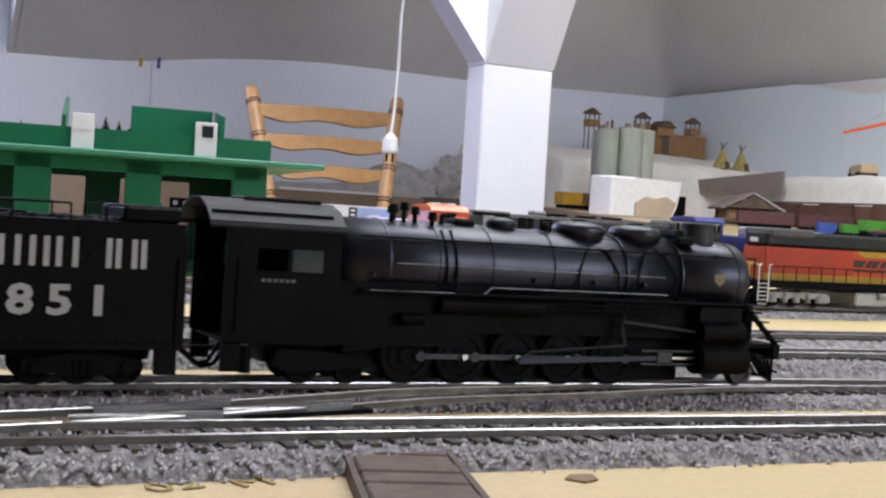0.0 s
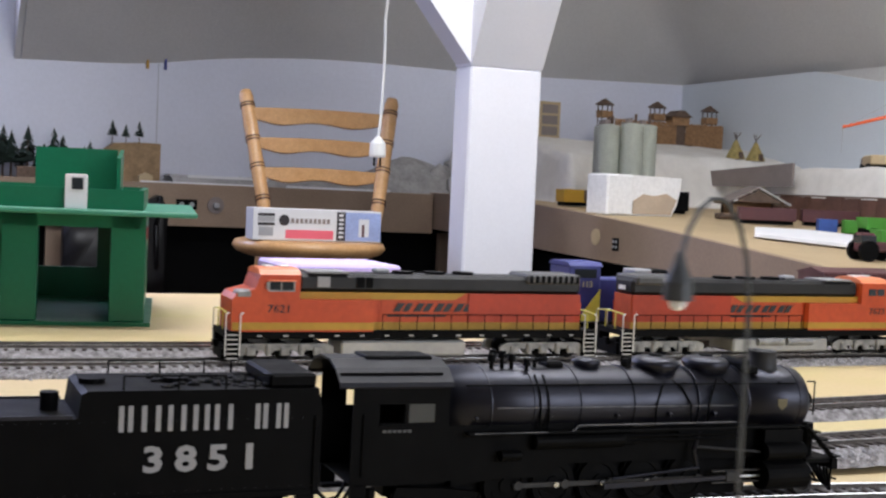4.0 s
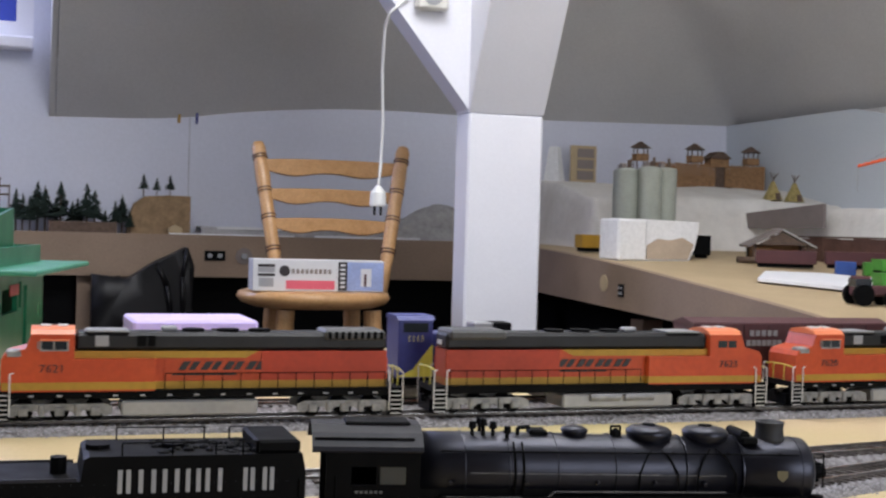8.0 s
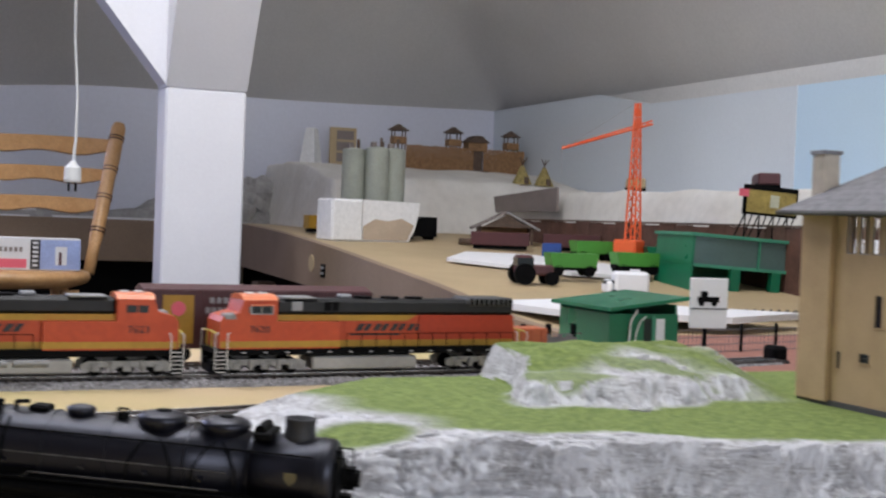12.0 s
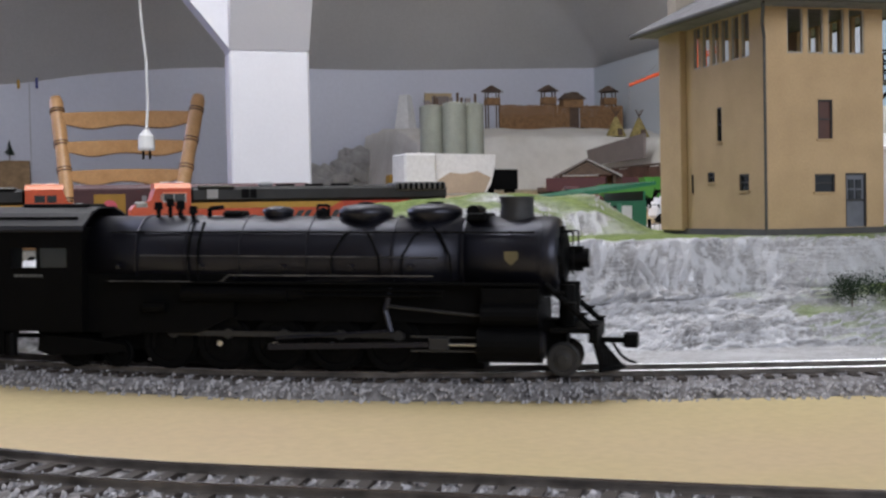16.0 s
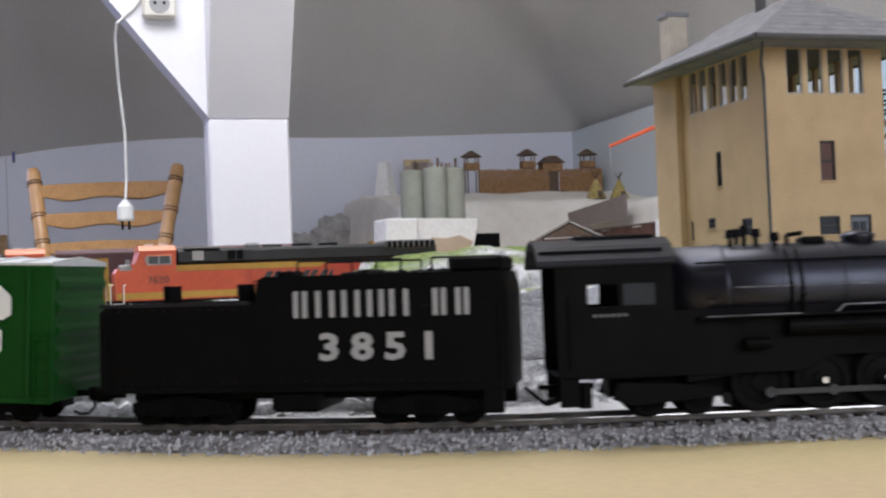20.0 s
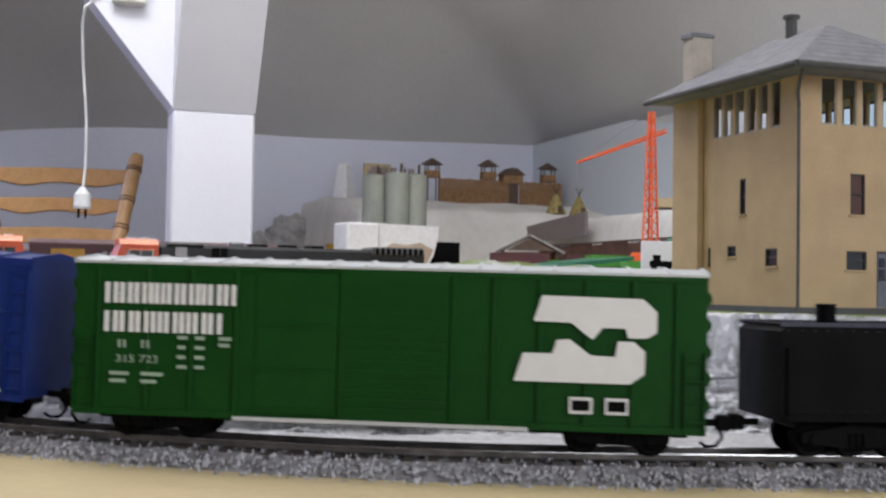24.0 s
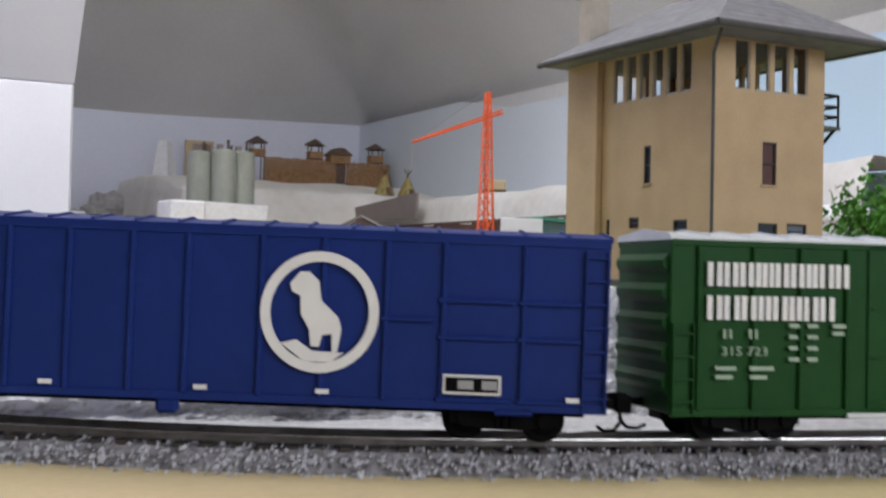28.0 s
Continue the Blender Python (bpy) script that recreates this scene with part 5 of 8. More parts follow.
def boxcar(name, label, length, h, z0, paint, roof_paint, ribs, door, end_ribs=True):
    """body from z0 to h over the rail; ribs and door posts stand proud of the sides."""
    c = thing(name, Matrix(), label, "boxcar")
    L, w = length / 2, 0.0172
    part("body", nb(-L, L, -w, w, z0, h - 0.0012, 0.0003), paint, c)
    bm = prism(bmesh.new(), [(-w - 0.0006, h - 0.0016), (-w - 0.0006, h - 0.0006), (0, h + 0.0012), (w + 0.0006, h - 0.0006), (w + 0.0006, h - 0.0016)], -L - 0.0004, L + 0.0004, "yz")
    roof = part("roof", bm, roof_paint, c, "pale metal roof")
    n = int(length / 0.011)
    for i in range(n + 1):
        x = -L + length * i / n
        bm = bmesh.new()
        prism(bm, [(-w, h - 0.0006), (0, h + 0.0012), (w, h - 0.0006), (w, h), (0, h + 0.0018), (-w, h)], x - 0.0004, x + 0.0004, "yz")
        part("roof_rib", bm, roof_paint, roof)
    for s in (-1, 1):
        y = s * w
        part("top_chord", nb(-L, L, *sorted((y, y + s * 0.0006)), h - 0.0030, h - 0.0014), paint, c)
        part("side_sill", nb(-L, L, *sorted((y, y + s * 0.0006)), z0 - 0.0006, z0 + 0.0014), paint, c)
        for x in ribs:
            part("side_rib", nb(x - 0.0007, x + 0.0007, *sorted((y, y + s * 0.0011)), z0 + 0.0010, h - 0.003, 0.0003), paint, c)
        door(c, s, y)
        for x in (-L + 0.0035, L - 0.0035):
            top = h - 0.004 if not end_ribs else z0 + 0.024
            for d in (-0.0029, 0.0029):
                part("ladder_rail", nb(x + d - 0.0002, x + d + 0.0002, *sorted((y, y + s * 0.0013)), z0, top), paint, c)
            for k in range(7):
                z = z0 + 0.003 + k * 0.006
                if z < top:
                    part("ladder_rung", nb(x - 0.0028, x + 0.0028, *sorted((y + s * 0.0008, y + s * 0.0013)), z, z + 0.0006), paint, c)
    if end_ribs:
        for s in (-1, 1):
            for k in range(5):
                z = z0 + 0.0055 + k * (h - z0 - 0.008) / 5
                bm = prism(bmesh.new(), [(0, z), (s * 0.0014, z + 0.0018), (s * 0.0014, z + 0.0034), (0, z + 0.0052)], -w + 0.0015, w - 0.0015)
                bmesh.ops.translate(bm, verts=bm.verts, vec=(s * L, 0, 0))
                part("end_rib", bm, paint, c)
    part("underframe", nb(-L + 0.004, L - 0.004, -0.004, 0.004, z0 - 0.003, z0), BLACKM, c)
    for x in (-L + 0.026, L - 0.026):
        freight_truck(c, x)
    for s in (-1, 1):
        coupler(c, s * L, s)
        trip_pin(c, s * (L + 0.006), s)
    return c


def green_boxcar():
    L = 0.097

    def door(c, s, y):
        part("door_leaf", nb(-0.0395, -0.0140, *sorted((y, y + s * 0.0006)), 0.0085, 0.0535), BNGREEN, c)
        part("door_leaf", nb(-0.0132, 0.0205, *sorted((y, y + s * 0.0009)), 0.0085, 0.0535), BNGREEN, c)
        for k in range(14):
            z = 0.0110 + k * 0.0029
            part("door_corrugation", nb(-0.0115, 0.0190, *sorted((y + s * 0.0009, y + s * 0.0014)), z, z + 0.0012), BNGREEN, c)
        for z in (0.0105, 0.0225, 0.0360):
            part("door_bar", nb(-0.0385, -0.0150, *sorted((y + s * 0.0006, y + s * 0.0010)), z, z + 0.0006), BNGREEN, c)
        part("door_track", nb(-0.046, 0.045, *sorted((y, y + s * 0.0014)), 0.0068, 0.0080), CARROOF, c)
    ribs = [-0.090, -0.074, -0.060, -0.046, 0.0215, 0.034, 0.048, 0.062, 0.076, 0.089]
    c = boxcar("green_boxcar", "green model boxcar with white lettering and a pale roof", 0.196, 0.0555, 0.0078, BNGREEN, CARROOF, ribs, door)
    y = -0.0181
    for x0, widths, z in ((-0.0879, (0.0048, 0.0046, 0.0046, 0.0040, 0.0018, 0.0046, 0.0046, 0.0040, 0.0049, 0.0046), 0.0418), (-0.0879, (0.0049, 0.0051, 0.0049, 0.0043, 0.0049, 0.0043, 0.0049, 0.0049), 0.0329)):
        x = x0
        for k in widths:
            xs = [(x, x + 0.0015), (x + k - 0.0021, x + k - 0.0006)] if k > 0.003 else [(x, x + 0.0013)]
            bars("name_bar", xs, z, z + 0.0064, y, WHITE, c)
            x += k
    faint = mat("faint_lettering", (0.30, 0.40, 0.30), 0.6, var=0.03)
    for x, z in ((-0.0820, 0.0292), (-0.0745, 0.0292)):
        bars("reporting_mark", [(x - 0.0012, x - 0.0005), (x + 0.0005, x + 0.0012)], z - 0.0012, z + 0.0012, y - 0.0002, faint, c)
    text("car_number", "315 723", 0.0034, Matrix.Translation((-0.0770, y - 0.0004, 0.0245)) @ SIDE, faint, c, sx=1.25)
    for i, (x, z, wd) in enumerate(((-0.0855, 0.0195, 0.006), (-0.0855, 0.0172, 0.005), (-0.0755, 0.0195, 0.007), (-0.0755, 0.0172, 0.005), (-0.064, 0.031, 0.003), (-0.064, 0.028, 0.0025), (-0.064, 0.025, 0.0025), (-0.064, 0.022, 0.003), (-0.0585, 0.031, 0.003), (-0.0585, 0.028, 0.003), (-0.0585, 0.025, 0.003), (-0.0585, 0.022, 0.003), (-0.051, 0.031, 0.004), (-0.051, 0.029, 0.0035))):
        bars("data_lettering", [(x, x + wd)], z, z + 0.0011, y - 0.0004, faint, c)
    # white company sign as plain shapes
    up = [(0.19, 1), (0.90, 0.985), (1, 0.84), (1, 0.60), (0.93, 0.53), (0.80, 0.53), (0.78, 0.64), (0.62, 0.64), (0.55, 0.50), (0.40, 0.69), (0.13, 0.70)]
    dn = [(0, 0), (0.82, 0), (0.92, 0.12), (0.92, 0.38), (0.84, 0.49), (0.73, 0.49), (0.71, 0.31), (0.54, 0.32), (0.39, 0.50), (0.30, 0.49), (0.27, 0.33), (0.06, 0.33)]
    for poly in (up, dn):
        bm = prism(bmesh.new(), [(0.0405 + u * 0.0425, 0.0218 + v * 0.0258) for u, v in poly], y - 0.0006, y - 0.0002)
        part("company_sign", bm, WHITE, c)
    for x in (0.0573, 0.0680):
        part("data_panel", nb(x, x + 0.007, y - 0.0006, y - 0.0003, 0.0126, 0.0175), WHITE, c)
        part("data_panel", nb(x + 0.0008, x + 0.0062, y - 0.0008, y - 0.0006, 0.0135, 0.0166), BLACKM, c)
    return c


def blue_boxcar():
    def door(c, s, y):
        for x0, x1 in ((0.0625, 0.0825), (0.0835, 0.1000)):
            for z in (0.0100, 0.0258, 0.0352):
                part("panel_rib", nb(x0, x1, *sorted((y, y + s * 0.0012)), z, z + 0.0012, 0.0003), GNBLUE, c)
        part("panel_rib", nb(0.0475, 0.0613, *sorted((y, y + s * 0.0012)), 0.0300, 0.0312, 0.0003), GNBLUE, c)
        part("brake_box", nb(-0.010, -0.004, *sorted((y - s * 0.003, y + s * 0.0006)), 0.0045, 0.0088, 0.001), GNBLUE, c)
        part("jack_pad", nb(0.078, 0.088, *sorted((y - s * 0.003, y + s * 0.0006)), 0.0070, 0.0095, 0.0005), GNBLUE, c)
    ribs = [-0.0985, -0.082, -0.0655, -0.049, -0.0335, -0.0172, -0.0028, 0.0165, 0.0325, 0.0490, 0.0640, 0.0850]
    c = boxcar("blue_boxcar", "blue model boxcar with a round white emblem", 0.2145, 0.0535, 0.0088, GNBLUE, GNBLUE, ribs, door, False)
    y = -0.0181
    bm = bmesh.new()
    n, cx, cz = 40, 0.0318, 0.0316
    for r0, r1 in ((0.0128, 0.0154),):
        a = [[bm.verts.new((cx + r * math.cos(2 * math.pi * i / n), y - 0.0006, cz + r * math.sin(2 * math.pi * i / n))) for i in range(n)] for r in (r0, r1)]
        b = [[bm.verts.new((cx + r * math.cos(2 * math.pi * i / n), y, cz + r * math.sin(2 * math.pi * i / n))) for i in range(n)] for r in (r0, r1)]
        for i in range(n):
            j = (i + 1) % n
            bm.faces.new((a[0][i], a[0][j], a[1][j], a[1][i]))
            bm.faces.new((a[1][i], a[1][j], b[1][j], b[1][i]))
            bm.faces.new((a[0][i], b[0][i], b[0][j], a[0][j]))
    part("emblem_ring", bm, WHITE, c, "white ring of the round emblem")
    goat = [(-0.0095, 0.0085), (-0.0065, 0.0122), (-0.0035, 0.0122), (-0.0005, 0.0095), (0.0005, 0.0035), (0.0060, -0.0015), (0.0070, -0.0050), (0.0060, -0.0118), (0.0042, -0.0122), (0.0040, -0.0065), (0.0010, -0.0070), (0.0002, -0.0105), (-0.0025, -0.0105), (-0.0030, -0.0055), (-0.0058, -0.0010), (-0.0062, 0.0048), (-0.0090, 0.0062)]
    part("emblem_figure", prism(bmesh.new(), [(cx + 0.83 * u, cz + 0.83 * v) for u, v in goat], y - 0.0006, y - 0.0002), WHITE, c, "plain white emblem figure")
    base = [(-0.0118, -0.0098), (-0.0070, -0.0085), (-0.002, -0.0118), (0.0080, -0.0122), (0.0105, -0.0105), (0.004, -0.0150), (-0.004, -0.0152)]
    part("emblem_figure", prism(bmesh.new(), [(cx + 0.83 * u, cz + 0.83 * v) for u, v in base], y - 0.0006, y - 0.0002), WHITE, c)
    part("data_panel", nb(0.0644, 0.0795, y - 0.0010, y - 0.0006, 0.0122, 0.0172), WHITE, c)
    part("data_panel", nb(0.0651, 0.0788, y - 0.0013, y - 0.0009, 0.0129, 0.0165), BLACKM, c)
    for x in (0.0683, 0.0745):
        part("data_lettering", nb(x, x + 0.004, y - 0.0015, y - 0.0012, 0.0136, 0.0158), GREYLET, c)
    for x in (-0.040, 0.0, 0.0315, 0.0965):
        part("white_mark", nb(x, x + 0.0035, y - 0.0006, y - 0.0003, 0.0110, 0.0122), WHITE, c)
    return c


def letters(d, x0, side):
    out = []
    for i in range(4):
        a = x0 + i * 0.0138
        out.append(bars("company_bar", [(a, a + 0.0046), (a + 0.0062, a + 0.0104)], 0.0300, 0.0352, -0.0118, DKTEXT, d, 0.0035))
    out.append(bars("company_underline", [(x0 - 0.004, x0 + 0.036)], 0.0268, 0.0279, -0.0118, DKTEXT, d, 0.0008))
    return out


def diesel():
    """six-axle road diesel, cab towards -x, standing on the rail."""
    d = thing("diesel_engine", Matrix(), "orange, yellow and black model diesel engine standing on the rear track", "locomotive", "standing diesel engines")
    L = 0.126
    frame = part("frame", nb(-L + 0.006, L - 0.006, -0.0165, 0.0165, 0.0135, 0.0180, 0.0004), BLACKM, d)
    # cab and nose
    bm = prism(bmesh.new(), [(-L + 0.004, 0.018), (-L + 0.004, 0.0370), (-L + 0.0065, 0.0405), (-L + 0.018, 0.0435), (-L + 0.021, 0.0520), (-L + 0.046, 0.0520), (-L + 0.046, 0.018)], -0.0163, 0.0163)
    cab = part("cab", bm, ORANGE, d)
    bm = prism(bmesh.new(), [(-0.0155, 0.0520), (-0.013, 0.0545), (-0.006, 0.0558), (0.006, 0.0558), (0.013, 0.0545), (0.0155, 0.0520)], -L + 0.0205, -L + 0.0462, "yz")
    part("cab_roof", bm, ROOFORANGE, d)
    for x in (-L + 0.026, -L + 0.036):
        part("air_horn", nb(x, x + 0.006, -0.005, 0.002, 0.0558, 0.0568, 0.0003), WHITE, d)
    part("window_frame", nb(-L + 0.0258, -L + 0.0427, -0.01635, -0.0160, 0.0420, 0.0490), SILVER, d, "pale window surround")
    part("side_window", nb(-L + 0.027, -L + 0.0335, -0.0166, -0.0162, 0.0430, 0.0480), WINDOW, d)
    part("side_window", nb(-L + 0.0345, -L + 0.0415, -0.0166, -0.0162, 0.0430, 0.0480), WINDOW, d)
    part("window_shade", nb(-L + 0.026, -L + 0.043, -0.0178, -0.0162, 0.0482, 0.0490), ROOFORANGE, d)
    part("mirror", nb(-L + 0.0245, -L + 0.0252, -0.0185, -0.0162, 0.0435, 0.0475), SILVER, d)
    for y in (-0.010, -0.001):
        bm = nb(-L + 0.0185, -L + 0.0192, y, y + 0.0085, 0.0448, 0.0505)
        bmesh.ops.rotate(bm, cent=(-L + 0.0195, 0, 0.0435), matrix=Euler((0, radians(16), 0)).to_matrix(), verts=bm.verts)
        part("windscreen", bm, WINDOW, d)
    part("nose_light", nb(-L + 0.0066, -L + 0.0160, -0.0166, -0.006, 0.0380, 0.0428, 0.001), SILVER, d, "pale grey nose panel")
    # body behind the cab
    part("cab_body", nb(-L + 0.046, -L + 0.094, -0.0163, 0.0163, 0.018, 0.0372), ORANGE, d)
    part("cab_band", nb(-L + 0.0045, -L + 0.0945, -0.0166, 0.0166, 0.0190, 0.0235), YELLOW, d)
    part("hood", nb(-L + 0.094, L - 0.010, -0.0112, 0.0112, 0.018, 0.0415), ORANGE, d)
    part("hood_band", nb(-L + 0.094, L - 0.010, -0.0115, 0.0115, 0.0185, 0.0232), YELLOW, d)
    bm = prism(bmesh.new(), [(-L + 0.046, 0.0374), (-L + 0.150, 0.0374), (-L + 0.158, 0.0416), (-L + 0.046, 0.0416)], -0.0121, 0.0121)
    part("hood_stripe", bm, YELLOW, d, "yellow stripe under the hood top")
    rear = mat("red_orange_hood_paint", (0.44, 0.048, 0.016), 0.42, var=0.09, size=0.03, spec=0.35) if "red_orange_hood_paint" not in bpy.data.materials else bpy.data.materials["red_orange_hood_paint"]
    part("rear_hood_panel", nb(-L + 0.160, L - 0.0105, -0.0122, 0.0122, 0.0238, 0.0416), rear, d, "deeper orange rear hood")
    part("hood_top", nb(-L + 0.046, L - 0.010, -0.0118, 0.0118, 0.0416, 0.0528, 0.0022), HOODTOP, d)
    part("radiator_wing", nb(L - 0.052, L - 0.012, -0.0150, 0.0150, 0.0485, 0.0548, 0.0015), mat("dark_grey_radiator", (0.075, 0.075, 0.075), 0.5, var=0.1), d)
    for x in np.linspace(L - 0.050, L - 0.016, 9):
        part("radiator_slat", nb(x, x + 0.0022, -0.0153, -0.0149, 0.0492, 0.0538), BLACKM, d)
    for x0, x1 in ((-L + 0.058, -L + 0.066), (-L + 0.083, -L + 0.0885), (-L + 0.0895, -L + 0.094)):
        bm = nb(x0, x1, -0.0121, -0.0118, 0.0445, 0.0510)
        box(bm, x0 + 0.0008, x1 - 0.0008, -0.0123, -0.0120, 0.0453, 0.0502)
        part("grille", bm, GREYLET if x0 < -0.05 else BLACKM, d)
    for x in (-L + 0.118, -L + 0.140, -L + 0.160):
        part("roof_fan", cyl(bmesh.new(), (x, 0, 0.0530), (x, 0, 0.0545), 0.007, n=20), BLACKM, d)
    part("exhaust_box", nb(-L + 0.098, -L + 0.108, -0.004, 0.004, 0.0530, 0.0560, 0.001), GREYLET, d)
    part("dynamic_brake", nb(-L + 0.052, -L + 0.078, -0.012, 0.012, 0.0528, 0.0540, 0.001), mat("grey_roof_panel", (0.28, 0.28, 0.28), 0.6), d)
    for x in np.linspace(-L + 0.100, L - 0.018, 12):
        part("hood_door", nb(x, x + 0.0085, -0.0115, -0.0111, 0.0240, 0.0365), ORANGE, d)
    # company letters as pairs of slanted bars over a long underline
    letters(d, -L + 0.108, -1)
    # walkway handrails
    bm = bmesh.new()
    xs = np.linspace(-L + 0.100, L - 0.012, 13)
    for x in xs:
        cyl(bm, (x, -0.0160, 0.018), (x, -0.0160, 0.0285), 0.00035, n=5)
        cyl(bm, (x, 0.0160, 0.018), (x, 0.0160, 0.0285), 0.00035, n=5)
    tube(bm, [(xs[0], -0.0160, 0.0285), (xs[-1], -0.0160, 0.0285)], 0.0003, 5)
    tube(bm, [(xs[0], 0.0160, 0.0285), (xs[-1], 0.0160, 0.0285)], 0.0003, 5)
    part("walkway_handrail", bm, BLACKM, d)
    part("walkway", nb(-L + 0.094, L - 0.006, -0.0165, 0.0165, 0.0178, 0.0186), BLACKM, d)
    for s in (-1, 1):
        for y in (-0.0168, 0.0168, -0.006, 0.006):
            outer = abs(y) > 0.01
            for dx in ((0.0004, 0.0092) if outer else (0.001,)):
                pts = [(s * (L - dx), y * 1.06, 0.0040 if outer else 0.0150), (s * (L - dx), y * 1.06, 0.0285), (s * (L - dx - 0.002), y * 1.06, 0.0295)]
                part("end_handrail", tube(bmesh.new(), pts, 0.00042, 6), WHITE if outer else LIME, d)
        part("end_rail", tube(bmesh.new(), [(s * (L - 0.001), -0.0165, 0.0290), (s * (L - 0.001), -0.006, 0.0300), (s * (L - 0.001), 0.006, 0.0300), (s * (L - 0.001), 0.0165, 0.0290)], 0.0005, 6), LIME, d)
        part("end_platform", nb(*sorted((s * (L - 0.010), s * L)), -0.0165, 0.0165, 0.0150, 0.0185), BLACKM, d)
        for y, side in ((-0.0172, -1), (0.0132, 1)):
            xa, xb = sorted((s * (L - 0.0090), s * (L - 0.0006)))
            part("step_well", nb(xa, xb, y, y + 0.004, 0.0012, 0.0172), BLACKM, d)
            yf = y - 0.0004 if side < 0 else y + 0.004
            for k in range(6):
                z = 0.0020 + k * 0.0028
                part("step_tread", nb(xa + 0.0008, xb - 0.0008, yf, yf + 0.0004, z, z + 0.00055), WHITE, d, "white-edged step tread")
        part("snowplow", prism(bmesh.new(), [(-0.012, 0.0015), (0.012, 0.0015), (0.012, 0.0095), (-0.012, 0.0095)], *sorted((s * (L - 0.002), s * (L + 0.0005))), "yz"), BLACKM, d)
        part("coupler", box(nb(*sorted((s * L, s * (L + 0.003))), -0.0012, 0.0012, 0.0085, 0.0105), *sorted((s * (L + 0.0005), s * (L + 0.0036))), -0.0026, 0.0026, 0.0075, 0.0118), BLACKM, d)
        part("end_light", nb(*sorted((s * (L - 0.0095), s * (L - 0.0088))), -0.004, 0.004, 0.0445, 0.0475), WHITE, d) if s > 0 else None
    # fuel tank and trucks
    part("fuel_tank", nb(-L + 0.074, -L + 0.158, -0.0150, 0.0150, 0.0025, 0.0120, 0.0012), TANK, d)
    bm = bmesh.new()
    for a, b in ((-L + 0.090, -L + 0.112), (-L + 0.116, -L + 0.138)):
        cyl(bm, (a, 0.0158, 0.0096), (b, 0.0158, 0.0096), 0.0026, n=14)
    tanks = part("air_reservoir", bm, SILVER, d, "silver air tanks")
    # small highlights on the black sill, painted as grey patches
    for x in np.linspace(-L + 0.02, L - 0.02, 14):
        part("sill_highlight", nb(x, x + 0.003, -0.0168, -0.0164, 0.0150, 0.0160), GREYLET, d)
    for cx in (-L + 0.038, L - 0.038):
        tr = part("truck", bmesh.new(), SILVER, d)
        bm = bmesh.new()
        for s in (-1, 1):
            y = s * 0.0135
            prism(bm, [(-0.031, 0.0045), (-0.031, 0.0085), (-0.026, 0.0105), (0.026, 0.0105), (0.031, 0.0085), (0.031, 0.0045), (0.026, 0.003), (0.022, 0.0065), (0.0135, 0.0065), (0.0105, 0.003), (0.006, 0.0065), (-0.006, 0.0065), (-0.0105, 0.003), (-0.0135, 0.0065), (-0.022, 0.0065), (-0.026, 0.003)], y - 0.0008, y + 0.0012)
            for k in (-0.021, 0, 0.021):
                box(bm, k - 0.0028, k + 0.0028, *sorted((y, y + s * 0.0022)), 0.0035, 0.0085, 0.0004)
                cyl(bm, (k, y + s * 0.0018, 0.0055), (k, y + s * 0.0028, 0.0055), 0.0016, n=8)
            for k in (-0.0105, 0.0105):
                cyl(bm, (k, y + s * 0.0014, 0.0035), (k, y + s * 0.0014, 0.010), 0.0018, n=10)
        bm.to_mesh(tr.data)
        bm.free()
        tr.location = (cx, 0, 0)
        for k in (-0.021, 0, 0.021):
            bm = bmesh.new()
            for s in (-1, 1):
                cyl(bm, (0, s * 0.0078, 0), (0, s * 0.0098, 0), 0.0056, n=18)
            cyl(bm, (0, -0.009, 0), (0, 0.009, 0), 0.001, n=6)
            w = part("wheelset", bm, BLACKM, tr)
            w.location = (k, 0, 0.0056)
    return d


TRAIN = []
PLAY = pchip([0, 24, 25, 26, 27, 28], [-0.414, -0.416, -0.4165, -0.417, -0.409, -0.412])


def to_scale(ob, kx, kz):
    """brings a vehicle from its drawing to the length and height of the model."""
    for c in ob.children_recursive:
        c.data.transform(Matrix.Diagonal((kx, 1, kz, 1)))
        c.location = (c.location.x * kx, c.location.y, c.location.z * kz)
    return ob


